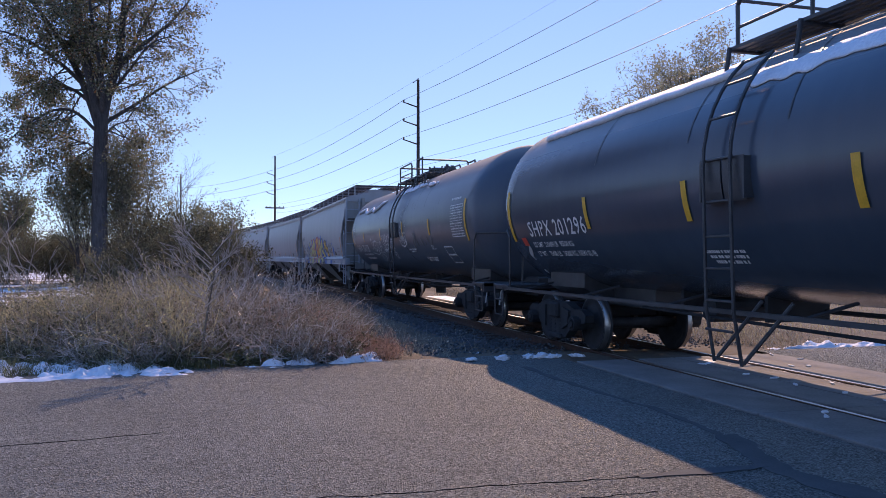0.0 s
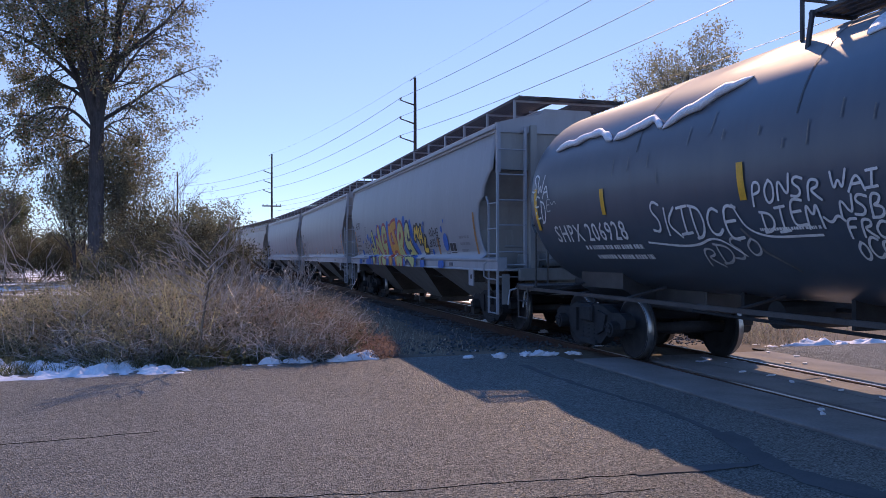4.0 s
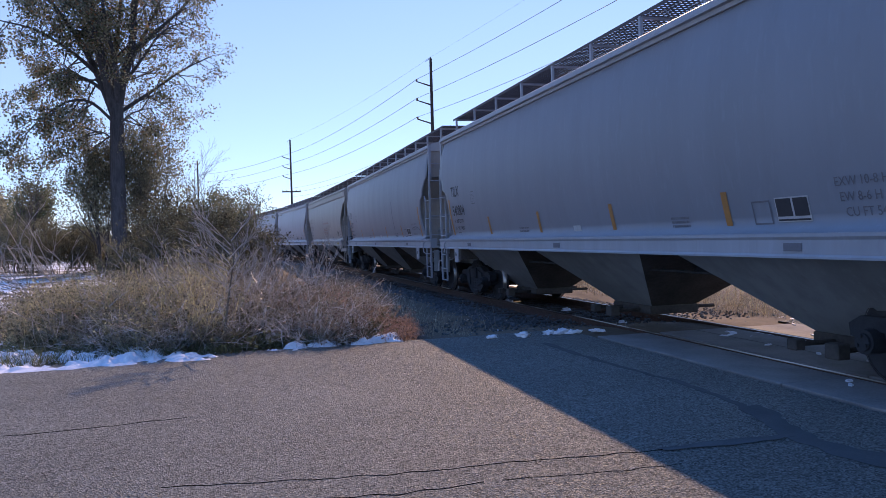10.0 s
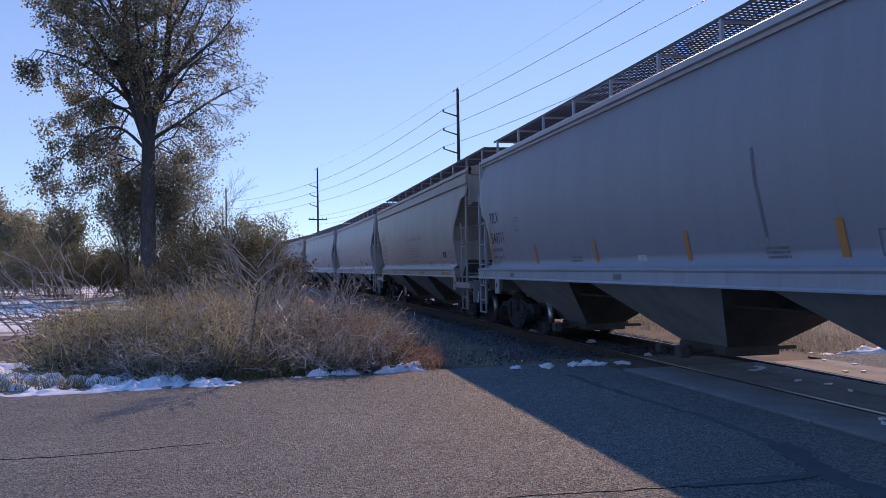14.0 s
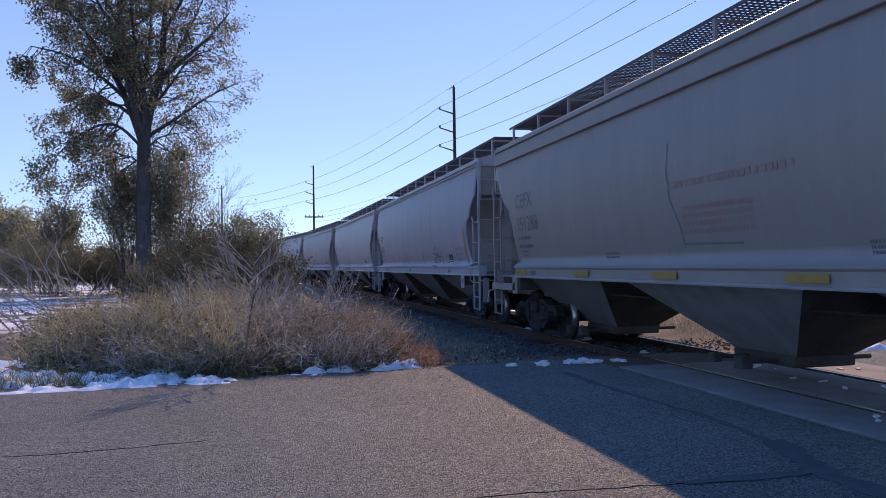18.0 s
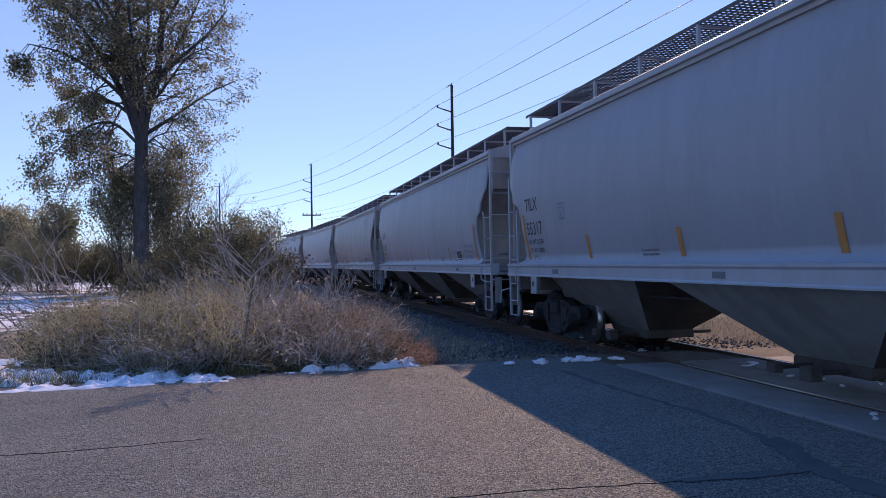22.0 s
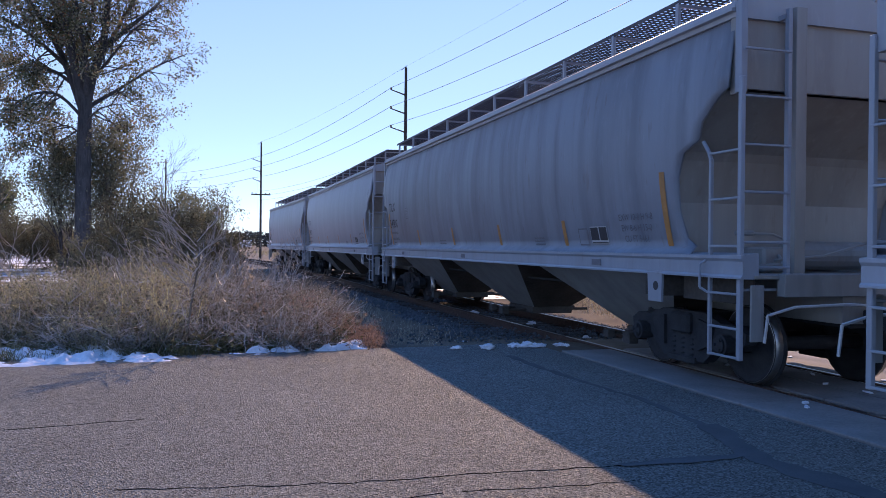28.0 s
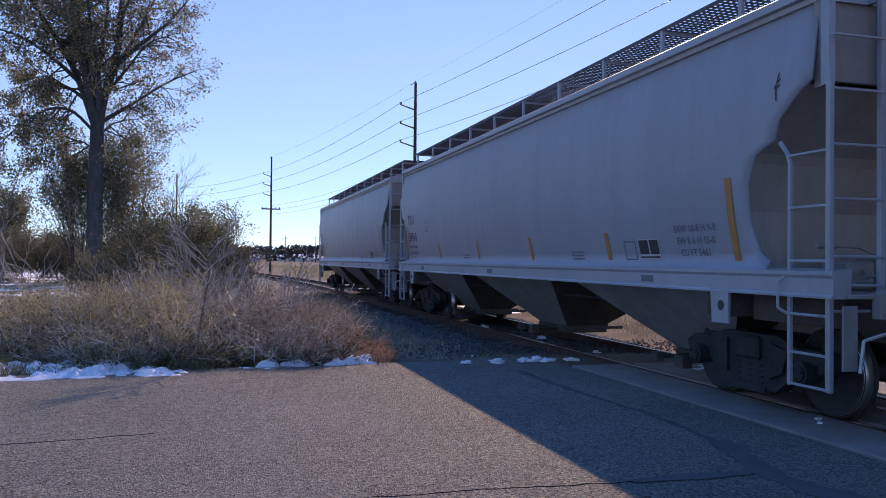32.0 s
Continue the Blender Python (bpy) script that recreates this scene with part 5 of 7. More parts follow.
TANKS = [tank(TANKBLACK, "glossy black tank car with yellow strips and white lettering", False), tank(TANKGREY, "dull black tank car with white graffiti scrawls", True)]
a_, b_ = TANKS
lettering("SHPX 201296", 0.375, WHITEINK, a_, 6.93, 1.945, tank_x, 1.08, name="car_number", label="white stencilled car number")
tagged(lettering("LD LMT  210600 LB   95500 KG", 0.125, WHITEINK, a_, 6.95, 1.755, tank_x, 0.98, name="limit_print"), kind="stuff")
tagged(lettering("LT WT    75400 LB   34200 KG  NEW 02-98", 0.125, WHITEINK, a_, 6.98, 1.595, tank_x, 0.98, name="limit_print"), kind="stuff")
bars(a_, [(1.9, 1.62, 0.75, 0.035), (1.85, 1.56, 0.7, 0.035), (1.8, 1.5, 0.6, 0.035)], WHITEINK, surface=tank_x)
tape(a_, [(7.74, 1.87, 2.8), (4.55, 2.0, 2.48), (1.9, 2.0, 2.48), (-0.75, 2.0, 2.48), (-3.4, 2.0, 2.48), (-6.0, 2.0, 2.48)], YELLOW, tank_x)
bm = bmesh.new()
patch(bm, [(7.38, 1.78), (7.17, 1.78), (7.2, 1.93), (7.41, 1.93)], tank_x, 0.006)
part("placard", bm, REDINK, a_, "small red placard")
bm = bmesh.new()
stroke(bm, [(7.36, 1.62), (7.22, 1.74)], 0.1, tank_x, 0.006)
stroke(bm, [(7.42, 1.3), (7.36, 1.6)], 0.06, tank_x, 0.0064)
part("card_holder", bm, STEELROD, a_, "grey card holder on a bracket")

lettering("SHPX 206928", 0.375, WHITEINK, b_, 7.15, 1.79, tank_x, 1.1, name="car_number", label="white stencilled car number")
bars(b_, [(6.3, 1.66, 1.7, 0.06), (6.1, 1.52, 1.6, 0.06), (2.1, 1.82, 0.9, 0.03), (-6.35, 2.92, 0.75, 0.05)], WHITEINK, surface=tank_x)
tape(b_, [(-7.45, 1.95, 2.9), (5.3, 2.15, 2.52), (2.2, 2.15, 2.55), (-1.17, 2.2, 2.62), (-4.26, 2.15, 2.58), (7.7, 2.0, 2.7)], YELLOW, tank_x)
outline_box(b_, -6.3, 2.05, 1.0, 0.75, WHITEINK, 0.02, tank_x)
bars(b_, [(-6.33, 2.715 - 0.122 * k, 0.94, 0.028) for k in range(6)], WHITEINK, surface=tank_x)
bm = bmesh.new()
for k in range(1, 6):
    stroke(bm, [(-6.32, 2.06 + 0.122 * k), (-7.28, 2.06 + 0.122 * k)], 0.012, tank_x, 0.0065)
for k in range(1, 5):
    stroke(bm, [(-6.3 - 0.2 * k, 2.07), (-6.3 - 0.2 * k, 2.78)], 0.012, tank_x, 0.0065)
part("table_lines", bm, WHITEINK, b_, "white ruled test table")
for bz in (1.43, 1.63):
    outline_box(b_, -5.2, bz, 0.7, 0.22, WHITEINK, 0.03, tank_x)
bars(b_, [(-1.42, 1.79, 0.86, 0.04), (-1.55, 1.73, 0.6, 0.04), (-2.85, 1.54, 1.1, 0.04), (-3.0, 1.48, 0.8, 0.04)], WHITEINK, surface=tank_x)
scrawl = random.Random(11)


FADEDWHITE = surf("faded_spray_and_reflection", (0.1, 0.102, 0.108), (0.24, 0.235, 0.23), 5, 0.7, 0, 0, fine=30)
bm = bmesh.new()
stroke(bm, [(-1.2, 1.85), (-1.3, 1.6), (-1.56, 1.38)], 0.05, tank_x, 0.006)
stroke(bm, [(2.4, 1.85), (2.2, 1.6), (1.9, 1.4)], 0.035, tank_x, 0.0062)
for k in range(26):
    yy = 5.0 - k * 0.42 + scrawl.uniform(-0.15, 0.15)
    zz = scrawl.uniform(2.55, 3.2)
    stroke(bm, [(yy, zz), (yy + 0.01, zz - scrawl.uniform(0.08, 0.25))], 0.018, tank_x, 0.0066)
tagged(part("paint_drips", bm, FADEDWHITE, b_, "pale streaks running down the tank"), "pale streaks running down the tank", kind="stuff")


def end_words(text, size, x, z):
    """Words on the domed leading end of the second tank car, read from the front."""
    me = lettering(text, size, WHITEINK, b_, 0, z, lambda y, zz: 0.0, name="end_stencil").data
    for v in me.vertices:
        u = x - v.co.y
        k = max(0.02, 1 - (u * u + (v.co.z - TANK_Z) ** 2) / TANK_R**2)
        v.co = (u, -(TANK_H + 0.64 * math.sqrt(k)) - 0.012, v.co.z)


end_words("SHPX", 0.2, -0.86, 2.82)
end_words("CAPY", 0.1, -0.7, 2.62)
end_words("CAPY", 0.1, -0.7, 2.47)

# ---- marks on the hoppers ----
H1, H2, H3, H4, H5, H6, H7, H8, H9 = HOPPERS
STD = [(-7.13, 1.57, 2.48), (7.27, 1.57, 2.5), (-4.3, 1.57, 1.98), (-1.5, 1.57, 1.98), (1.4, 1.57, 1.98), (4.3, 1.57, 1.98)]
dress(H1, "AGPX", "11255", 7.17, [(-7.13, 1.56, 2.48), (7.28, 1.57, 2.48), (-4.2, 1.55, 1.98), (4.3, 1.55, 1.98)])
dress(H2, "TILX", "540804", 7.05, STD, limits=("LD LMT 221700", "LT  WT  64300"))
dress(H3, "TILX", "540711", 7.2, STD)
bm = bmesh.new()
stroke(bm, [(-3.08, 2.8), (-3.1, 2.45), (-3.14, 2.2), (-3.16, 1.85)], 0.05, side_x, 0.006)
stroke(bm, [(-6.0, 1.86), (-6.4, 1.9), (-6.75, 1.88), (-7.0, 1.78)], 0.025, side_x, 0.0062)
part("scrape_mark", bm, GREYINK, H3, "dark scrape down the side")
dress(H4, "CEFX", "351288", 6.55, [], 2.22, plain("faded_dark_stencil", (0.2, 0.188, 0.178)), 0.42, -5.25, (), 1.78)
for y in (6.3, 3.2, 0.4, -2.4, -5.95):
    bm = bmesh.new()
    box(bm, -1.612, -1.606, y - 0.32, y + 0.32, 1.33, 1.42)
    part("sill_reflector", bm, DIMYELLOW, H4, "yellow reflector on the sill")
FADEDRED = surf("faded_red_paint", (0.29, 0.24, 0.225), (0.36, 0.2, 0.175), 4, 0.7, 0, 0, fine=25)
bars(H4, [(0.3 - 0.02 * k, 2.5 + 0.012 * k, 2.6, 0.09) for k in range(1)] + [(0.0, 2.2 - 0.1 * k, 1.5, 0.06) for k in range(4)], FADEDRED, "faded_lettering")
bm = bmesh.new()
stroke(bm, [(0.24, 3.1), (0.3, 2.7), (0.27, 2.4), (0.08, 2.0), (0.05, 1.75)], 0.035, side_x, 0.006)
stroke(bm, [(0.05, 1.78), (-1.2, 1.76)], 0.03, side_x, 0.0062)
part("scrape_mark", bm, plain("dark_scrape", (0.17, 0.165, 0.165)), H4, "dark scrape down the side")
dress(H5, "TILX", "55317", 7.15, STD, limits=("LD LMT 222200", "LT  WT  63800"))
dress(H6, "AGPX", "11569", 7.2, STD)
dress(H7, "TILX", "54900", 7.25, STD)
dress(H8, "TILX", "54910", 7.2, STD)
dress(H9, "TILX", "54012", 7.2, STD)
for car in (H2, H3):
    bm = bmesh.new()
    patch(bm, [(-0.05, 1.57), (-0.33, 1.57), (-0.33, 1.69), (-0.05, 1.69)], side_x, 0.006)
    part("paper_placard", bm, STEELROD, car, "small white placard")


def painted_side(y, z):
    """The near side with its sill, over which the large graffiti runs."""
    return side_x(y, z) if z > 1.535 else min(side_x(y, z), -1.609)


def spray(car, name, strokes, material, lift, extra=0.0, label="", surface=None):
    """Spray-painted strokes through (y, z, width), each one ribbon with round ends that hugs the car's side. extra widens them."""
    bm = bmesh.new()
    for st in strokes:
        pts = [Vector(p) for p in st]
        for _ in range(3):
            pts = [pts[0]] + [q for a, b in zip(pts, pts[1:]) for q in (a.lerp(b, 0.25), a.lerp(b, 0.75))] + [pts[-1]]
        d0, d1 = (pts[1] - pts[0]).xy.normalized(), (pts[-1] - pts[-2]).xy.normalized()
        w0, w1 = pts[0].z + extra, pts[-1].z + extra
        line = [(pts[0].xy - d0 * w0 * k, c * w0) for k, c in ((0.38, 0.3), (0.3, 0.7), (0.15, 0.93))] + [(p.xy, p.z + extra) for p in pts] + [(pts[-1].xy + d1 * w1 * k, c * w1) for k, c in ((0.15, 0.93), (0.3, 0.7), (0.38, 0.3))]
        last = None
        for k, (p, w) in enumerate(line):
            a, b = line[max(0, k - 1)][0], line[min(len(line) - 1, k + 1)][0]
            d = (b - a).normalized()
            n = Vector((-d.y, d.x)) * w * 0.5
            lift[0] += 0.000005
            row = [bm.verts.new(((surface or painted_side)(q.x, q.y) - lift[0], q.x, max(1.262, q.y))) for q in [p + n * (1 - 0.2 * i) for i in range(11)]]
            if last:
                for i in range(10):
                    bm.faces.new((last[i], last[i + 1], row[i + 1], row[i]))
            last = row
    bmesh.ops.recalc_face_normals(bm, faces=bm.faces)
    part(name, bm, material, car, label)


LETTERS = {"S": [[(0.9, 0.85), (0.4, 1.0), (0.15, 0.72), (0.75, 0.4), (0.6, 0.05), (0.05, 0.12)]], "K": [[(0.15, 0), (0.2, 1)], [(0.85, 1.0), (0.2, 0.45), (0.95, -0.1)]], "I": [[(0.1, 0), (0.8, 0.05)], [(0.15, 0.95), (0.8, 1.0)], [(0.45, 0), (0.5, 1)]],
             "M": [[(0.05, 0), (0.15, 1), (0.5, 0.35), (0.8, 1.0), (0.95, 0)]], "A": [[(0.05, 0), (0.5, 1.0), (0.95, 0)], [(0.2, 0.35), (0.8, 0.4)]], "+": [[(0.5, 0), (0.5, 0.9)], [(0.1, 0.5), (0.9, 0.55)]], "2": [[(0.1, 0.8), (0.5, 1.0), (0.8, 0.75), (0.1, 0.0), (0.95, 0.0)]], "0": [[(0.5, 1), (0.1, 0.6), (0.3, 0.0), (0.8, 0.2), (0.85, 0.8), (0.5, 1)]]}
LETTERS.update({"E": [[(0.9, 0.9), (0.3, 1.0), (0.15, 0.5), (0.25, 0.02), (0.9, 0.08)], [(0.2, 0.52), (0.75, 0.55)]], "D": [[(0.2, 0.0), (0.2, 1.0)], [(0.05, 1.0), (0.75, 0.9), (0.95, 0.45), (0.6, 0.05), (0.1, 0.0)]], "C": [[(0.9, 0.85), (0.5, 1.02), (0.1, 0.6), (0.2, 0.1), (0.6, -0.02), (0.95, 0.2)]],
                "P": [[(0.2, -0.05), (0.25, 1.0), (0.8, 0.95), (0.85, 0.55), (0.3, 0.45)]], "N": [[(0.1, 0.0), (0.15, 1.0), (0.8, 0.02), (0.9, 1.05)]], "R": [[(0.15, 0.0), (0.2, 1.0), (0.8, 0.95), (0.8, 0.6), (0.25, 0.5), (0.95, -0.05)]], "W": [[(0.0, 1.0), (0.2, 0.0), (0.5, 0.7), (0.75, 0.0), (1.0, 1.05)]],
                "B": [[(0.15, 0.0), (0.2, 1.0), (0.8, 0.9), (0.6, 0.55), (0.25, 0.5), (0.9, 0.4), (0.75, 0.0), (0.1, 0.0)]], "U": [[(0.1, 1.0), (0.15, 0.15), (0.6, 0.0), (0.85, 0.3), (0.9, 1.0)]], "L": [[(0.2, 1.0), (0.15, 0.05), (0.9, 0.0)]], "G": [[(0.9, 0.85), (0.4, 1.02), (0.1, 0.5), (0.4, 0.0), (0.9, 0.1), (0.9, 0.5), (0.55, 0.48)]], "F": [[(0.2, -0.05), (0.2, 1.0), (0.9, 1.0)], [(0.2, 0.55), (0.7, 0.55)]], "O": [[(0.5, 1), (0.1, 0.6), (0.3, 0.0), (0.8, 0.2), (0.85, 0.8), (0.5, 1)]], "!": [[(0.5, 1.1), (0.4, 0.35)], [(0.36, 0.12), (0.35, 0.05)]],
                "-": [[(0.0, 0.6), (0.35, 0.3), (0.7, 0.7), (1.0, 0.4)]]})


def scribble(car, text, y, z, w, h, pen, material, surface, rise=0.0, lean=0.12, label="white spray-paint tag"):
    """Hand-drawn letters in one flow: each a little larger, smaller or lower than the last."""
    st = []
    for k, ch in enumerate(text):
        if ch == " ":
            continue
        f, dz, dw = scrawl.uniform(0.85, 1.2), scrawl.uniform(-0.1, 0.1), scrawl.uniform(0.95, 1.15)
        st += [[(y - (k + (u + lean * v) * dw) * w, z + rise * k * w + (v * f + dz) * h, pen) for u, v in one] for one in LETTERS[ch]]
    spray(car, "graffiti_tag", st, material, [0.006], 0, label, surface)


def graffiti(car):
    """Six fat letters in yellow, lime and orange over a blue cloud, a black and yellow tag after them, dots and thin tags round about."""
    yellow, orange, lime, red = plain("yellow_spray_paint", (0.78, 0.5, 0.06)), plain("orange_spray_paint", (0.72, 0.36, 0.07)), plain("lime_spray_paint", (0.55, 0.54, 0.2)), plain("red_spray_paint", (0.42, 0.09, 0.09))
    blue, navy = plain("bright_blue_spray_paint", (0.045, 0.15, 0.5)), plain("navy_spray_paint", (0.035, 0.05, 0.12))
    lift = [0.006]
    cloud = [[(4.5, 2.1, 0.3), (4.3, 1.5, 0.4)], [(3.6, 2.15, 0.3), (3.65, 1.34, 0.5)], [(3.1, 2.5, 0.25), (3.3, 1.9, 0.4)], [(2.6, 2.45, 0.3), (2.65, 1.4, 0.6)], [(1.5, 2.55, 0.3), (1.5, 1.36, 0.6)], [(0.15, 2.6, 0.3), (0.2, 1.36, 0.7)],
             [(-0.75, 2.6, 0.3), (-0.75, 1.36, 0.6)], [(-1.5, 2.5, 0.2), (-1.75, 1.9, 0.3), (-2.1, 1.5, 0.5)], [(-1.75, 1.45, 0.35), (-2.2, 1.36, 0.3)], [(4.9, 1.36, 0.2), (4.1, 1.32, 0.25)]]
    spray(car, "graffiti_cloud", cloud, blue, lift, 0, "bright blue spray-paint cloud behind the graffiti")
    letters = [
        (lime, navy, [[(4.08, 2.3, 0.22), (3.9, 1.99, 0.22), (3.76, 1.65, 0.2), (3.5, 1.36, 0.22)], [(4.4, 1.86, 0.1), (4.2, 1.6, 0.14), (3.9, 1.66, 0.16), (3.68, 1.72, 0.16)], [(4.25, 1.78, 0.08), (3.75, 1.79, 0.08)]]),
        (lime, red, [[(3.46, 1.36, 0.2), (3.48, 1.8, 0.16), (3.36, 2.1, 0.12)], [(3.4, 2.1, 0.16), (3.05, 1.86, 0.2), (2.85, 1.75, 0.2)], [(2.98, 2.4, 0.28), (2.8, 1.93, 0.3), (2.5, 1.36, 0.32)]]),
        (lime, red, [[(1.84, 2.12, 0.2), (1.84, 2.34, 0.22), (2.03, 2.44, 0.24), (2.3, 2.3, 0.26), (2.38, 1.98, 0.28), (2.22, 1.82, 0.2), (1.86, 1.88, 0.18)], [(1.9, 1.82, 0.2), (2.1, 1.6, 0.26), (2.02, 1.37, 0.24), (1.66, 1.36, 0.18)]]),
        (orange, red, [[(1.2, 2.4, 0.24), (1.22, 2.0, 0.26), (0.86, 1.36, 0.28)], [(1.12, 2.36, 0.2), (0.72, 2.46, 0.26), (0.4, 2.5, 0.24)], [(0.74, 2.34, 0.26), (0.5, 1.92, 0.28), (0.02, 1.42, 0.28)], [(1.2, 1.8, 0.2), (0.6, 1.82, 0.18)]]),
        (lime, red, [[(0.1, 2.12, 0.26), (0.1, 1.72, 0.28), (-0.18, 1.36, 0.28)], [(0.06, 2.2, 0.24), (-0.22, 2.46, 0.26), (-0.48, 2.32, 0.26), (-0.46, 2.06, 0.26), (-0.14, 1.9, 0.22)], [(-0.2, 1.84, 0.2), (-0.28, 1.6, 0.26), (-0.56, 1.34, 0.3)]]),
        (lime, navy, [[(-1.27, 2.12, 0.2), (-1.22, 2.42, 0.22), (-0.98, 2.32, 0.28), (-0.86, 2.04, 0.28), (-0.96, 1.83, 0.24), (-1.3, 1.88, 0.22), (-1.5, 1.7, 0.24), (-1.95, 1.38, 0.3)], [(-1.08, 1.5, 0.18), (-1.26, 1.6, 0.2), (-1.55, 1.52, 0.22), (-1.9, 1.36, 0.2)]]),
    ]
    for fill, edge, st in letters:
        spray(car, "graffiti_edge", st, edge, lift, 0.17)
    for fill, edge, st in letters:
        spray(car, "graffiti_fill", st, fill, lift, 0.0, "fat graffiti letter")
    spray(car, "graffiti_fill", [[(-1.38, 1.98, 0.07), (-1.45, 1.6, 0.07)], [(4.46, 1.98, 0.07), (4.3, 1.58, 0.07)]], yellow, lift, 0, "yellow slash over the letters")
    tag = [[(-1.95, 2.02, 0.11), (-2.01, 2.36, 0.11), (-2.13, 2.12, 0.1), (-2.31, 2.4, 0.12), (-2.3, 2.06, 0.12)], [(-2.49, 2.26, 0.1), (-2.46, 1.93, 0.11)], [(-2.68, 2.32, 0.1), (-2.73, 1.93, 0.11)], [(-2.46, 2.06, 0.1), (-2.7, 2.07, 0.1)], [(-3.03, 2.02, 0.1), (-2.86, 1.78, 0.11), (-2.84, 1.7, 0.12), (-3.14, 1.71, 0.12)]]
    spray(car, "graffiti_edge", tag, BLACKINK, lift, 0.17, "black shadow of the yellow tag")
    spray(car, "graffiti_edge", [[(-3.05, 2.05, 0.14), (-3.0, 1.7, 0.36), (-3.0, 1.56, 0.36)]], BLACKINK, lift)
    spray(car, "graffiti_fill", tag, yellow, lift, 0, "yellow spray-paint tag")
    for y, z, r, rz in ((-4.86, 1.89, 0.2, 0.21), (-4.62, 2.2, 0.07, 0.08), (-4.83, 2.4, 0.04, 0.05), (-3.62, 1.65, 0.08, 0.09), (-1.58, 2.18, 0.09, 0.1), (-1.68, 2.01, 0.04, 0.045), (-3.01, 2.4, 0.05, 0.06), (-2.86, 2.26, 0.08, 0.09), (-2.96, 2.2, 0.03, 0.03), (5.79, 2.05, 0.06, 0.07), (4.83, 2.21, 0.14, 0.12), (6.12, 1.66, 0.17, 0.13)):
        bm = bmesh.new()
        lift[0] += 0.0002
        patch(bm, [(y + r * math.cos(k * math.pi / 12), z + rz * math.sin(k * math.pi / 12)) for k in range(24)], side_x, lift[0])
        part("paint_dot", bm, blue, car, "blue spray-paint dot")
    spray(car, "paint_dot", [[(-2.85, 1.36, 0.2), (-3.15, 1.35, 0.2)]], blue, lift, 0, "blue spray-paint dot over the sill")
    spray(car, "paint_dot", [[(-4.6, 1.36, 0.18), (-4.95, 1.36, 0.18)]], blue, lift, 0, "blue spray-paint dot over the sill")
    spray(car, "paint_dot", [[(6.2, 1.36, 0.18), (5.8, 1.36, 0.18)]], blue, lift, 0, "blue spray-paint dot over the sill")
    spray(car, "paint_dot", [[(5.26, 2.13, 0.13), (5.24, 2.1, 0.13)]], BLACKINK, lift, 0, "black spray-paint dot")
    for word, y, z, w, h, pen in (("SKI+", 5.56, 1.83, 0.2, 0.19, 0.028), ("MASK", 5.66, 1.58, 0.25, 0.2, 0.028), ("20", -2.27, 1.3, 0.13, 0.11, 0.022)):
        st = [[(y - (k * 1.08 + u) * w, z + v * h, pen) for u, v in one] for k, ch in enumerate(word) for one in LETTERS[ch]]
        spray(car, "graffiti_word", st, BLACKINK, lift, 0, "thin black marker tag")
    spray(car, "graffiti_word", [[(5.35, 1.52, 0.02), (5.2, 1.57, 0.02), (5.05, 1.52, 0.02)]], BLACKINK, lift)


graffiti(H1)
for text, y, z, w in (("RONG", -3.38, 2.06, 0.22), ("BUELCE", -3.35, 1.8, 0.17)):
    scribble(H1, text, y, z, w, 0.19, 0.03, BLACKINK, side_x, 0, 0.15, "thin black spray-paint tag")
tape(H1, [(-4.18, 1.53, 1.98)], ORANGE)

# white tags on the dull black tank car
for text, y, z, w, h, pen, rise in (
    ("SKIDCE", 4.15, 1.82, 0.29, 0.36, 0.034, -0.05), ("PONSR", 2.1, 2.1, 0.2, 0.22, 0.028, 0.0), ("DIEM-", 2.05, 1.82, 0.22, 0.24, 0.028, 0.0), ("WAI", 0.97, 2.13, 0.19, 0.16, 0.026, 0.0), ("NSB", 0.95, 1.9, 0.17, 0.18, 0.026, 0.0), ("FRC", 0.95, 1.72, 0.16, 0.14, 0.026, 0.0),
    ("OCE", 0.95, 1.53, 0.14, 0.16, 0.026, 0.0), ("SNBS", -0.72, 2.02, 0.19, 0.3, 0.03, 0.0), ("NO", -0.86, 2.4, 0.12, 0.22, 0.022, 0.3), ("SWA", 7.85, 2.62, 0.22, 0.28, 0.03, -0.2), ("ED", 7.75, 2.15, 0.22, 0.35, 0.03, -0.1), ("SC-", -4.0, 1.78, 0.14, 0.1, 0.018, -0.1)):
    scribble(b_, text, y, z, w, h, pen, WHITEINK, tank_x, rise)
for text, y, z, w, h, pen in (("RDSO", 3.4, 1.45, 0.3, 0.22, 0.026), ("KI", -0.9, 2.62, 0.14, 0.24, 0.02), ("AN", -0.98, 2.85, 0.14, 0.24, 0.02), ("CO", -1.3, 2.86, 0.12, 0.2, 0.018), ("FR", -1.3, 3.08, 0.12, 0.2, 0.018), ("E-", 7.3, 2.3, 0.2, 0.2, 0.02)):
    scribble(b_, text, y, z, w, h, pen, PALEWHITE, tank_x, 0.1)
spray(b_, "graffiti_tag", [[(-0.62, 2.1, 0.03), (-0.75, 1.92, 0.03), (-1.2, 1.9, 0.03), (-1.5, 2.05, 0.03)], [(4.4, 1.74, 0.025), (3.4, 1.66, 0.03), (2.9, 1.8, 0.025), (2.55, 1.56, 0.02)], [(2.42, 2.12, 0.025), (2.25, 1.75, 0.025), (1.25, 1.76, 0.025)], [(-1.54, 2.66, 0.02), (-1.55, 2.5, 0.02), (-1.63, 2.48, 0.02), (-1.66, 2.55, 0.02)]], WHITEINK, [0.0075], 0, "white spray-paint flourish", tank_x)
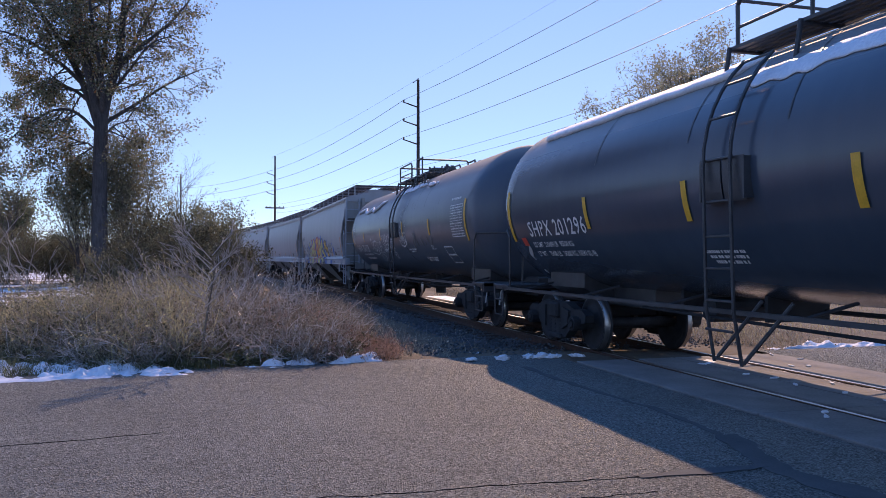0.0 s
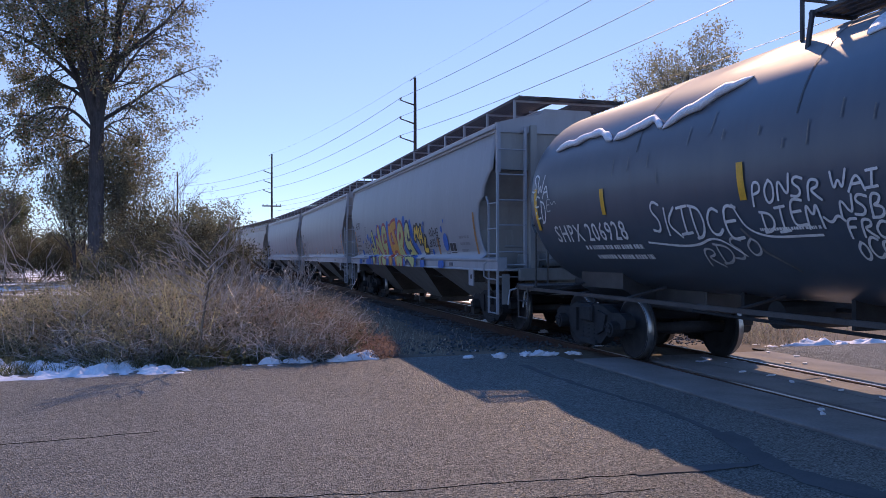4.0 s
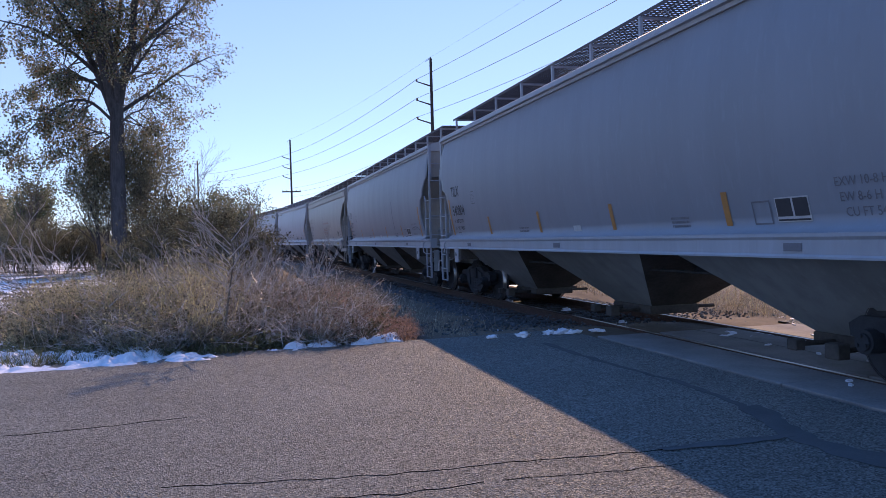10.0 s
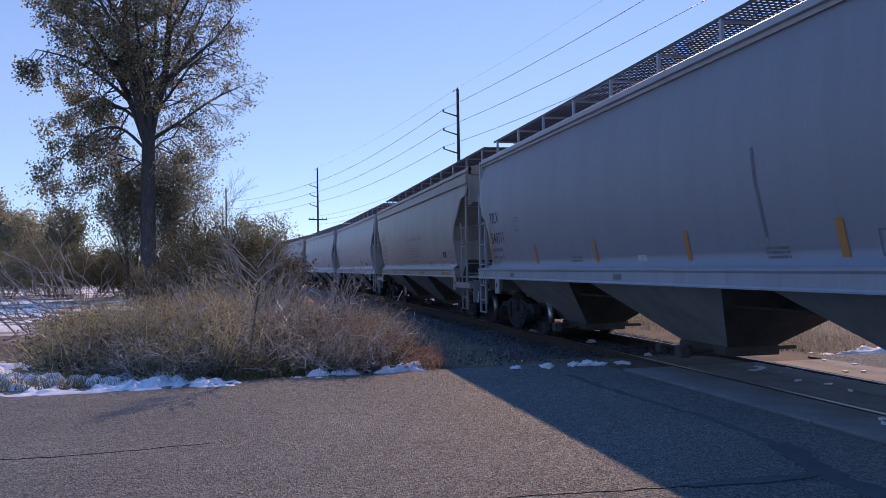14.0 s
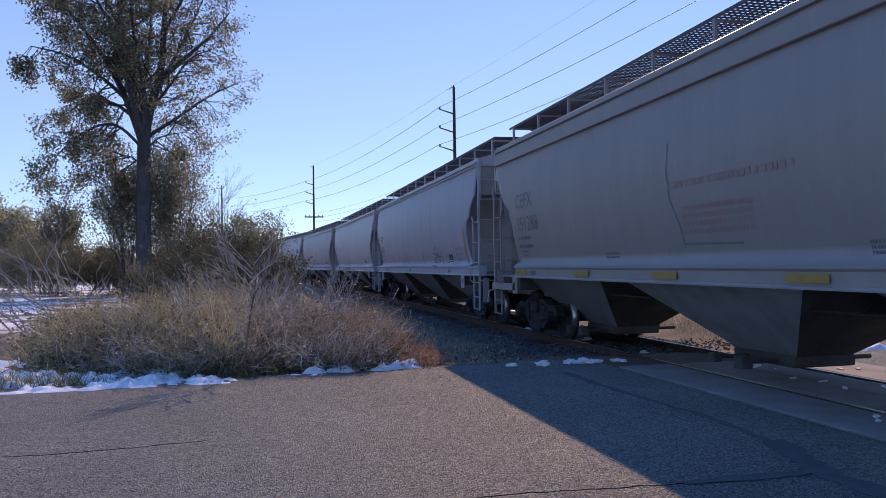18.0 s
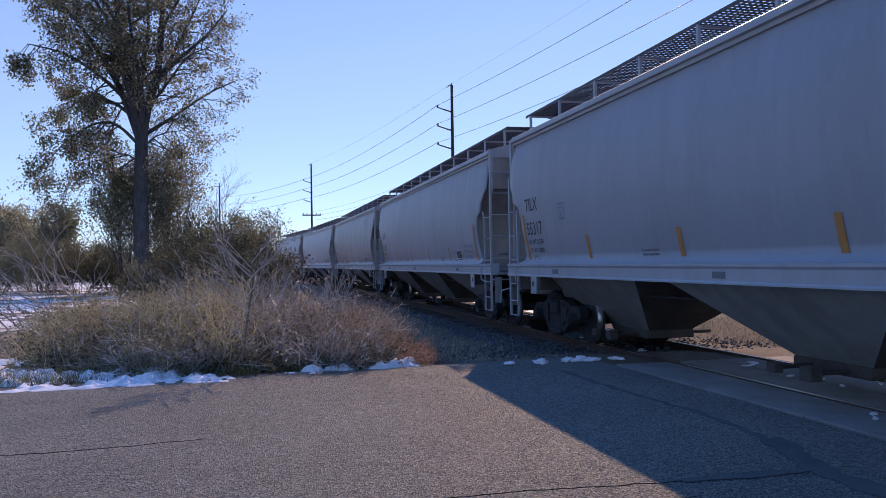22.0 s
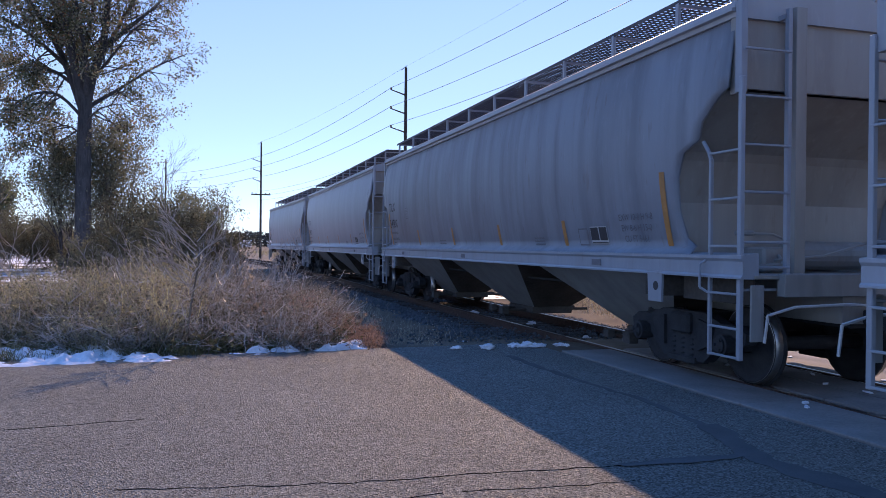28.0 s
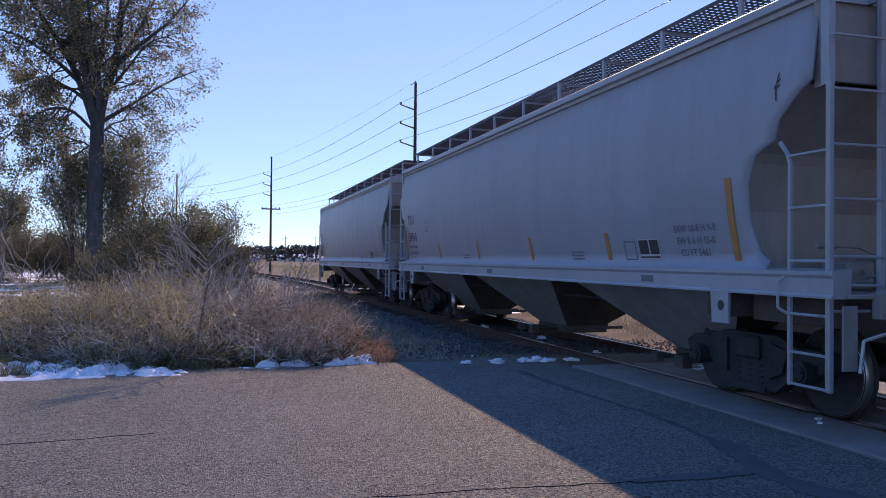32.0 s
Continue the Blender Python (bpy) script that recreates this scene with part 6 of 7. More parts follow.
# light reflections on the lower shell, painted on as pale strokes
for pts in ([(-1.25, 1.93, 0.1), (-1.15, 2.08, 0.08)], [(-1.6, 1.93, 0.1), (-1.55, 2.02, 0.06)], [(-2.3, 1.93, 0.22), (-2.48, 2.08, 0.2), (-2.6, 2.2, 0.12), (-2.4, 2.24, 0.08)], [(-2.78, 1.94, 0.12), (-2.74, 2.04, 0.08)], [(-3.1, 1.94, 0.12), (-3.08, 2.0, 0.08)], [(-3.36, 1.94, 0.13), (-3.22, 2.1, 0.08)], [(-3.66, 1.94, 0.07), (-3.64, 1.98, 0.05)], [(-3.9, 2.12, 0.06), (-4.02, 1.97, 0.13), (-4.26, 1.96, 0.12), (-4.4, 2.08, 0.06)]):
    spray(b_, "paint_smear", [pts], FADEDWHITE, [0.005], 0, "pale smear painted as a light reflection", tank_x)

# looping dark tag on the clean grey car
spray(H5, "graffiti_tag", [[(-3.14, 1.97, 0.03), (-3.22, 1.84, 0.03), (-3.33, 1.95, 0.03), (-3.36, 1.74, 0.03)], [(-3.4, 2.02, 0.03), (-3.5, 2.11, 0.03), (-3.58, 2.05, 0.03), (-3.46, 1.98, 0.03), (-3.4, 2.02, 0.03)],
                           [(-3.45, 1.68, 0.03), (-3.5, 1.9, 0.03), (-3.58, 1.78, 0.03), (-3.62, 1.95, 0.03), (-3.72, 1.8, 0.03), (-3.66, 1.76, 0.03), (-3.8, 1.95, 0.03), (-3.72, 1.86, 0.03), (-3.84, 1.76, 0.03)], [(-3.88, 2.04, 0.035), (-3.92, 1.8, 0.035), (-4.08, 1.78, 0.03)], [(-3.72, 1.8, 0.03), (-4.0, 1.62, 0.03), (-3.75, 1.68, 0.02)],
                           [(-3.36, 1.53, 0.035), (-3.6, 1.62, 0.04), (-3.95, 1.55, 0.035)], [(-3.62, 1.6, 0.03), (-3.66, 1.5, 0.03)], [(-3.75, 1.6, 0.03), (-3.78, 1.46, 0.03), (-3.9, 1.47, 0.03)], [(-3.66, 1.42, 0.015), (-3.76, 1.42, 0.02), (-3.78, 1.3, 0.015)]], BLACKINK, [0.006], 0, "looping dark spray-paint tag")
spray(H8, "graffiti_tag", [[(-7.92, 3.42, 0.02), (-7.88, 3.28, 0.02), (-7.9, 3.16, 0.02)], [(-7.94, 3.36, 0.018), (-7.84, 3.27, 0.018), (-7.94, 3.3, 0.018)]], BLACKINK, [0.006], 0, "small dark spray-paint mark")

# ---- plants ----


def tubes(segs, sides):
    """Vertices and faces of tapered tubes; segs holds rows of x0 y0 z0 x1 y1 z1 r0 r1."""
    g = np.asarray(segs, float)
    a, b, r0, r1 = g[:, :3], g[:, 3:6], g[:, 6], g[:, 7]
    d = b - a
    d /= np.linalg.norm(d, axis=1, keepdims=True) + 1e-9
    ref = np.where(np.abs(d[:, 2:3]) < 0.9, [[0.0, 0, 1]], [[1.0, 0, 0]])
    u = np.cross(d, ref)
    u /= np.linalg.norm(u, axis=1, keepdims=True)
    v = np.cross(d, u)
    t = np.arange(sides) * 2 * np.pi / sides
    ring = np.cos(t)[None, :, None] * u[:, None] + np.sin(t)[None, :, None] * v[:, None]
    p = np.concatenate([a[:, None] + ring * r0[:, None, None], b[:, None] + ring * r1[:, None, None]], 1)
    i = np.arange(sides)
    f = np.stack([i, (i + 1) % sides, (i + 1) % sides + sides, i + sides], 1)
    return p.reshape(-1, 3), (f[None] + (np.arange(len(g)) * 2 * sides)[:, None, None]).reshape(-1, 4)


def leaf_cards(points, size, r, droop=0.3):
    """Small folded leaves, one for each point, turned at random."""
    n = len(points)
    p = np.asarray(points, float)
    a = r.normal(0, 1, (n, 3))
    a[:, 2] -= droop
    a /= np.linalg.norm(a, axis=1, keepdims=True)
    b = np.cross(a, r.normal(0, 1, (n, 3)))
    b /= np.linalg.norm(b, axis=1, keepdims=True) + 1e-9
    s = size * r.uniform(0.6, 1.35, (n, 1))
    v = np.stack([p, p + a * s * 0.45 + b * s * 0.42, p + a * s, p + a * s * 0.45 - b * s * 0.42], 1)
    return v.reshape(-1, 3), (np.arange(4)[None] + (np.arange(n) * 4)[:, None])


class Grower:
    """Grows a branching skeleton from limb to twig and remembers where the leaves sit."""

    def __init__(self, seed):
        self.r = np.random.default_rng(seed)
        self.thick, self.thin, self.tips = [], [], []

    def limb(self, p, d, length, rad, level, bend=0.25, lift=0.12, kids=(5, 5, 4), leafy=1.0, spread=0.8):
        r = self.r
        n = max(3, int(length / (0.9 if level < 2 else 0.35)))
        d = np.array(d, float)
        d /= np.linalg.norm(d)
        pts = [np.array(p, float)]
        for i in range(n):
            d = d + r.normal(0, bend / math.sqrt(n), 3) + np.array([0, 0, lift / n])
            d /= np.linalg.norm(d)
            pts.append(pts[-1] + d * length / n)
        for i in range(n):
            k0, k1 = i / n, (i + 1) / n
            seg = [*pts[i], *pts[i + 1], rad * (1 - 0.8 * k0), rad * (1 - 0.8 * k1)]
            (self.thick if seg[6] > 0.028 else self.thin).append(seg)
        if level >= len(kids):
            for i in range(1, n + 1):
                if r.random() < leafy:
                    self.tips.append((*pts[i], leafy))
            return
        for k in range(kids[level]):
            u = 0.25 + 0.75 * (k + r.random()) / kids[level]
            i = min(n - 1, int(u * n))
            q = pts[i] + (pts[i + 1] - pts[i]) * (u * n - i)
            side = np.cross(d, r.normal(0, 1, 3))
            side /= np.linalg.norm(side)
            nd = (pts[i + 1] - pts[i]) / (length / n) + side * spread * r.uniform(0.7, 1.3)
            self.limb(q, nd, length * r.uniform(0.38, 0.58) * (1.15 - 0.45 * u), rad * (1 - 0.8 * u) * 0.6 + 0.004, level + 1, bend * 1.15, lift, kids, leafy, spread)

    def leaves(self, per, scatter, size, dens=None):
        r, pts = self.r, []
        for x, y, z, k in self.tips:
            for _ in range(r.poisson(per * k)):
                pts.append((x + r.normal(0, scatter), y + r.normal(0, scatter), z + r.normal(0, scatter) - 0.05))
        return leaf_cards(pts, size, r)


def plant(name, label, category, grow, trunk_sides, leaf_sets, group="", bark=None, twig=None):
    ob = tagged(new(name), label, category, group)
    if grow.thick:
        arrays("trunk", *tubes(grow.thick, trunk_sides), bark or BARK, ob)
    if grow.thin:
        tagged(arrays("twig_work", *tubes(grow.thin, 3), twig or BARK, ob), kind="stuff")
    for m, (v, f) in leaf_sets:
        if len(f):
            arrays("crown", v, f, m, ob)
    return ob


# the tall cottonwood: one trunk that forks into leaders, each with boughs all along
BX, BY = -5.95, 44.6
g = Grower(21)
LEADERS = [  # points (x, y, z) from the fork outwards, radius, leafiness, droop of the boughs
    ([(0.0, 0, -0.3), (0.06, 0, 2.5), (0.02, 0, 5.0), (0.1, 0.05, 9.0)], 0.47, 0, 0),
    ([(0.1, 0.05, 8.6), (0.4, 0.1, 10.2), (0.95, 0.2, 11.9), (1.1, 0.3, 14.4), (1.25, 0.5, 17.0), (1.6, 0.6, 22.0)], 0.3, 0.7, 0.05),
    ([(0.05, 0.05, 8.4), (-0.55, -0.3, 11.0), (-1.2, -0.5, 14.2), (-1.1, -0.4, 17.0), (-1.5, -0.5, 21.5)], 0.29, 1.0, -0.1),
    ([(0.0, 0, 8.3), (-1.0, 0.3, 10.8), (-2.3, 0.6, 13.0), (-4.0, 0.8, 15.0), (-5.4, 1.0, 16.4)], 0.22, 1.0, -0.25),
    ([(-0.9, 0.3, 10.6), (-2.2, -0.6, 11.6), (-4.0, -1.0, 12.6), (-6.0, -1.2, 12.9)], 0.13, 1.0, -0.45),
    ([(0.0, 0, 8.0), (-1.2, -0.8, 9.1), (-2.4, -1.2, 9.0), (-3.8, -1.5, 8.0), (-4.6, -1.6, 7.2)], 0.1, 0.9, -0.5),
    ([(-0.4, 0, 9.6), (-1.8, 1.0, 10.6), (-3.4, 1.4, 10.9), (-4.8, 1.6, 10.0)], 0.12, 1.0, -0.45),
    ([(0.95, 0.2, 11.7), (2.2, -0.4, 12.8), (3.5, -0.6, 13.9), (4.6, -0.8, 15.3)], 0.15, 0.5, 0.1),
    ([(0.1, 0, 8.5), (0.9, 0.6, 9.2), (1.9, 1.0, 10.0), (3.4, 1.2, 11.2), (5.0, 1.3, 12.0)], 0.14, 0.5, -0.1),
    ([(0.6, 0.1, 10.8), (1.4, 1.4, 13.0), (2.3, 2.2, 15.2), (3.4, 2.8, 18.0)], 0.14, 0.55, 0.1),
    ([(-0.7, -0.3, 11.6), (-1.0, -2.0, 13.4), (-2.4, -2.8, 15.5), (-3.2, -3.2, 18.0)], 0.14, 1.0, -0.1),
    ([(1.1, 0.3, 14.4), (2.3, 0.1, 16.5), (3.4, 0.0, 18.6)], 0.11, 0.5, 0.1),
    ([(-1.2, -0.5, 14.4), (-2.7, -0.2, 16.8), (-3.8, 0.2, 19.0)], 0.12, 1.0, -0.05),
    ([(0.4, 0.1, 10.0), (1.6, -1.0, 11.3), (2.6, -1.6, 12.6), (3.9, -2.0, 13.0)], 0.1, 0.55, -0.1),
    ([(0.1, 0.0, 9.0), (-0.3, 0.9, 11.0), (0.1, 1.6, 13.0), (0.3, 2.2, 16.0), (0.0, 2.6, 19.0)], 0.17, 0.9, -0.1),
    ([(0.1, 0.0, 9.0), (0.3, -0.9, 10.6), (0.0, -1.8, 12.6), (-0.3, -2.4, 15.0), (0.3, -2.8, 18.0)], 0.16, 0.9, -0.15),
    ([(0.05, 0.0, 7.4), (0.5, -0.6, 8.2), (1.3, -1.0, 8.6), (2.4, -1.2, 8.7)], 0.07, 0.6, -0.2),
    ([(0.0, 0.0, 7.0), (-0.8, 0.4, 7.7), (-1.9, 0.6, 7.5), (-2.8, 0.6, 6.7)], 0.06, 0.9, -0.4),
]
for pts, rad, lf, droop in LEADERS:
    v_ = [np.array((BX + (0.86 * x if x < 0 else x), BY + y, z)) for x, y, z in pts]
    for _ in range(2):  # rounded between its points
        v_ = [v_[0]] + [q for a, b in zip(v_, v_[1:]) for q in (0.75 * a + 0.25 * b, 0.25 * a + 0.75 * b)] + [v_[-1]]
    thin_to = 0.7 if not lf else 0.12
    n = len(v_) - 1
    for i in range(n):
        g.thick.append([*v_[i], *v_[i + 1], rad * (1 - (1 - thin_to) * i / n), rad * (1 - (1 - thin_to) * (i + 1) / n)])
    if lf:
        ln = sum(np.linalg.norm(b - a) for a, b in zip(v_, v_[1:]))
        m = int(ln * 2.6)
        for k in range(m):
            u = 0.22 + 0.78 * (k + g.r.random()) / m
            i = min(n - 1, int(u * n))
            q = v_[i] + (v_[i + 1] - v_[i]) * (u * n - i)
            d = (v_[i + 1] - v_[i]) / np.linalg.norm(v_[i + 1] - v_[i])
            side = np.cross(d, g.r.normal(0, 1, 3))
            side /= np.linalg.norm(side)
            nd = d * 0.55 + side * g.r.uniform(0.6, 1.0) + np.array([0, 0, droop * 0.5])
            g.limb(q, nd, (2.5 if lf > 0.6 else 2.2) * g.r.uniform(0.6, 1.25) * (1.15 - 0.5 * u), 0.045 * (1.2 - 0.7 * u), 1, 0.35, droop, (0, 6, 4), lf, 0.75)
plant("cottonwood_tree", "tall cottonwood tree with thinning brown leaves", "tree", g, 7, [(LEAFOLD, g.leaves(2.0, 0.16, 0.12)), (LEAFGREEN, g.leaves(1.7, 0.16, 0.12)), (LEAFRUST, g.leaves(0.5, 0.17, 0.11))], twig=DARKTWIG)

# slimmer trees and suckers round its foot
for k, (x, y, h, sd, lf, mat) in enumerate(((-7.1, 47, 8.0, 3, 1.3, LEAFOLD), (-4.9, 47.0, 8.2, 4, 1.4, LEAFOLD), (-5.0, 46.2, 6.8, 11, 1.3, LEAFOLD), (-6.9, 46.0, 6.2, 12, 1.3, LEAFOLD), (-3.9, 45.5, 4.6, 5, 0.9, LEAFOLD), (-2.3, 52.0, 6.4, 7, 0.12, LEAFDARK), (-12.6, 52.0, 6.5, 8, 0.35, LEAFDARK))):
    g = Grower(40 + sd)
    for j in range(4):
        a = j * 1.57 + sd
        g.limb((x + 0.2 * math.cos(a), y + 0.2 * math.sin(a), -0.1), (0.14 * math.cos(a), 0.14 * math.sin(a), 1), h * (0.75 + 0.25 * ((j * 7) % 5) / 4), 0.06, 0, 0.22, 0.15, (9, 5, 3), lf, 0.5)
    plant("young_tree", "slender young tree with thin dry leaves", "tree", g, 5, [(mat, g.leaves(3.2 if lf > 1 else 1.6, 0.2, 0.105))], "young trees round the cottonwood", twig=DARKTWIG)

# dark leafy shrubs before the bend of the track
for k, (x, y, h, w, mat) in enumerate(((-2.1, 28.0, 3.5, 0.7, LEAFDARK), (-0.9, 29.0, 4.0, 0.6, LEAFDARK), (-0.6, 31.5, 4.1, 0.5, LEAFGREEN), (-3.4, 30.0, 2.0, 0.6, LEAFDARK), (-1.3, 25.5, 2.5, 0.7, LEAFDARK), (-13.4, 54.0, 4.0, 0.9, LEAFDARK), (-16.5, 57.0, 4.4, 0.9, LEAFDARK), (-9.6, 48.0, 3.4, 0.9, LEAFDARK), (-11.4, 50.0, 3.8, 0.9, LEAFDARK), (-8.0, 49.0, 3.0, 0.9, LEAFDARK), (-15.0, 52.0, 3.4, 0.9, LEAFDARK), (-0.1, 27.0, 2.5, 0.45, LEAFDARK))):
    g = Grower(60 + k)
    for j in range(15):
        a, t = j * 2.4, g.r.uniform(0.1, w)
        g.limb((x + 0.35 * math.cos(a), y + 0.35 * math.sin(a), -0.1), (t * math.cos(a), t * math.sin(a), 1), h * g.r.uniform(0.5, 0.8), 0.022, 0, 0.3, 0.05, (9, 6), 1.0, 0.7)
    plant("shrub", "dense dark shrub with small dry leaves", "shrub", g, 4, [(mat, g.leaves(6.5, 0.09, 0.06)), (LEAFOLD, g.leaves(0.5, 0.11, 0.055))], "shrubs beside the track", twig=DARKTWIG)

# bare sapling and pale bare bushes that stand out of the brush
g = Grower(81)
g.limb((-0.24, 11.95, -0.1), (0.09, 0, 1), 1.75, 0.026, 3, 0.06, 0.05)
g.thick, g.thin = g.thick + g.thin, []
for j in range(13):
    side = -0.95 + 0.25 * math.sin(j * 2.4) if j % 4 else 0.8
    g.limb((-0.17 + 0.008 * j, 11.95, 0.85 + 0.062 * j), (side, 0.5 * math.sin(j * 1.7), 0.85), 0.68, 0.01, 0, 0.25, 0.1, (6, 3), 0.05, 0.5)
plant("sapling", "bare grey sapling in the dead brush", "sapling", g, 6, [(LEAFRUST, g.leaves(0.4, 0.03, 0.04))], bark=DARKTWIG, twig=TWIG)
for x, y, lean, h, sd, c in ((-3.1, 17.0, -0.85, 2.6, 1, 9), (-4.9, 18.5, -0.6, 2.3, 2, 5), (0.9, 18.0, -0.55, 1.9, 3, 12), (1.7, 20.0, 0.2, 1.8, 4, 10), (-1.3, 16.0, -0.5, 1.7, 5, 9)):
    g = Grower(90 + sd)
    for j in range(c):
        g.limb((x + g.r.normal(0, 0.25), y + g.r.normal(0, 0.3), -0.05), (lean * g.r.uniform(0.1, 1.5), g.r.normal(0, 0.25), 1), h * g.r.uniform(0.7, 1.05), 0.021, 0, 0.3, -0.12, (6, 3), 0.0, 0.5)
    plant("bare_bush", "pale bare bush with arching twigs", "bush", g, 4, [], "bare bushes in the brush", bark=GREYTWIG, twig=GREYTWIG)

# wood at the far edge of the field, one tree at a time
fr = np.random.default_rng(9)
for k in range(15):
    x, y = -38 + k * 2.3 + fr.normal(0, 0.8), 80 + fr.normal(0, 6) + 0.9 * k
    h = fr.uniform(6.2, 8.2) if k < 9 else fr.uniform(3.4, 4.6)
    g = Grower(120 + k)
    g.limb((x, y, -0.2), (0, 0, 1), h * 0.8, 0.16, 0, 0.1, 0.1, (14, 6, 3), 1.0, 0.8)
    for j in range(5):
        a = j * 1.3
        g.limb((x, y, h * 0.2), (0.5 * math.cos(a), 0.5 * math.sin(a), 1), h * 0.6, 0.07, 1, 0.25, 0.1, (14, 7, 3), 1.0, 0.8)
    plant("far_tree", "distant tree with thin green-brown leaves" if k < 9 else "distant half-bare brown tree", "tree", g, 4, [((LEAFGREEN, LEAFOLD)[k % 2] if k < 9 else LEAFDARK, g.leaves(8.0 if k < 9 else 2.6, 0.35, 0.2))], "wood across the field", twig=DARKTWIG)

# the tree across the track
g = Grower(200)
RX, RY = 32.6, 51.0
g.thick.append([RX, RY, -0.2, RX, RY, 6.0, 0.4, 0.32])
for j in range(12):
    a = j * 2.4
    t = 0.25 + 0.07 * (j % 5) * 1.6
    g.limb((RX, RY, 4.8 + 0.28 * j), (t * math.cos(a), t * math.sin(a), 1), 10.3 - 0.3 * j, 0.15, 0, 0.3, 0.1, (9, 7, 4), 1.0, 0.75)
for j in range(5):
    g.limb((RX - 0.2, RY, 4.0 + 0.3 * j), (-1.0 + 0.1 * j, -0.4 + 0.2 * j, 0.6 + 0.1 * j), 6.4, 0.12, 0, 0.3, 0.1, (8, 6, 4), 0.9, 0.75)
plant("broad_tree", "rounded tree with sparse grey-brown leaves", "tree", g, 6, [(LEAFOLD, g.leaves(1.6, 0.22, 0.15))], twig=DARKTWIG)

# ---- brush and grass ----


def stems(n, place, height, width, lean, r, kinks=3, curl=0.25):
    """Thin bent blades as ribbons, place(r, n) gives their feet."""
    p = place(r, n)
    h = r.uniform(*height, n) ** 1.15
    h = h * np.array([0.8 + 0.75 * noise.noise((a * 0.8, b * 0.8, 5)) + 0.5 * noise.noise((a * 2.4, b * 2.4, 6)) for a, b, _ in p]).clip(0.3, 1.4)
    a = r.uniform(0, 2 * np.pi, n)
    d = np.stack([np.cos(a) * lean * r.random(n), np.sin(a) * lean * r.random(n), np.ones(n)], 1)
    d /= np.linalg.norm(d, axis=1, keepdims=True)
    cu = np.stack([r.normal(0, curl, n), r.normal(0, curl, n), -np.abs(r.normal(0, curl, n))], 1)
    fa = r.uniform(0, np.pi, n)
    s = np.stack([np.cos(fa), np.sin(fa), np.zeros(n)], 1) * (width * r.uniform(0.6, 1.4, n))[:, None]
    v = []
    for k in range(kinks + 1):
        t = k / kinks
        c = p + (d * t + cu * t * t) * h[:, None]
        w = s * (1 - 0.75 * t)
        v += [c - w, c + w]
    v = np.stack(v, 1)
    f = np.array([(2 * k, 2 * k + 1, 2 * k + 3, 2 * k + 2) for k in range(kinks)])
    tips = p + (d + cu) * h[:, None]
    return v.reshape(-1, 3), (f[None] + (np.arange(n) * 2 * (kinks + 1))[:, None, None]).reshape(-1, 4), tips, p, d, h, cu


def scrub(name, label, n, zone, height, width, lean, material, seed, twigs=0, leaf=0, leaf_size=0.03, leaf_mat=None, curl=0.25):
    r = np.random.default_rng(seed)
    v, f, tips, p, d, h, cu = stems(n, zone, height, width, lean, r, 3, curl)
    tagged(arrays(name, v, f, material), label, "brush", kind="stuff")
    if twigs:
        idx = r.integers(0, n, n * twigs)
        t = r.uniform(0.3, 0.95, len(idx))
        foot = p[idx] + (d[idx] * t[:, None] + cu[idx] * (t * t)[:, None]) * h[idx][:, None]
        v, f, tp, *_ = stems(len(idx), lambda q, m: foot, (0.08, 0.32), width * 0.55, 1.3, r, 2, 0.3)
        tagged(arrays("side_twigs", v, f, material), label, "brush", kind="stuff")
        tips = np.concatenate([tips, tp])
    if leaf:
        q = tips[r.integers(0, len(tips), leaf)] + r.normal(0, 0.03, (leaf, 3))
        v, f = leaf_cards(q, leaf_size, r)
        tagged(arrays("dry_leaves", v, f, leaf_mat or material), "small dry leaves and seed heads in the brush", "leaves", kind="stuff")




def ribbons(p, d, cu, length, width, kinks, r):
    """Bent tapering ribbons from p along d; cu bends them."""
    n = len(p)
    fa = r.normal(0, 1, (n, 3))
    w0 = np.cross(d, fa)
    w0 /= np.linalg.norm(w0, axis=1, keepdims=True) + 1e-9
    w0 *= (width * r.uniform(0.6, 1.4, n))[:, None]
    v = []
    for k in range(kinks + 1):
        t = k / kinks
        c = p + (d * t + cu * t * t) * length[:, None]
        w = w0 * (1 - 0.7 * t)
        v += [c - w, c + w]
    f = np.array([(2 * k, 2 * k + 1, 2 * k + 3, 2 * k + 2) for k in range(kinks)])
    return np.stack(v, 1).reshape(-1, 3), (f[None] + (np.arange(n) * 2 * (kinks + 1))[:, None, None]).reshape(-1, 4)


def brush_height(x, y):
    """How tall the brush grows: a ridge that sinks towards the track and towards the road."""
    u = x / y
    h = float(np.interp(u, [-0.27, -0.235, -0.18, -0.1, -0.04, 0.02, 0.07, 0.12, 0.17, 0.21], [0.3, 0.76, 0.93, 1.02, 1.25, 1.3, 1.08, 0.8, 0.5, 0.3]))
    return h * (0.55 + 0.45 * min(1, max(0, (y - 12.0) / 1.3))) * (1 + 0.3 * noise.noise((x * 0.9, y * 0.9, 5)))


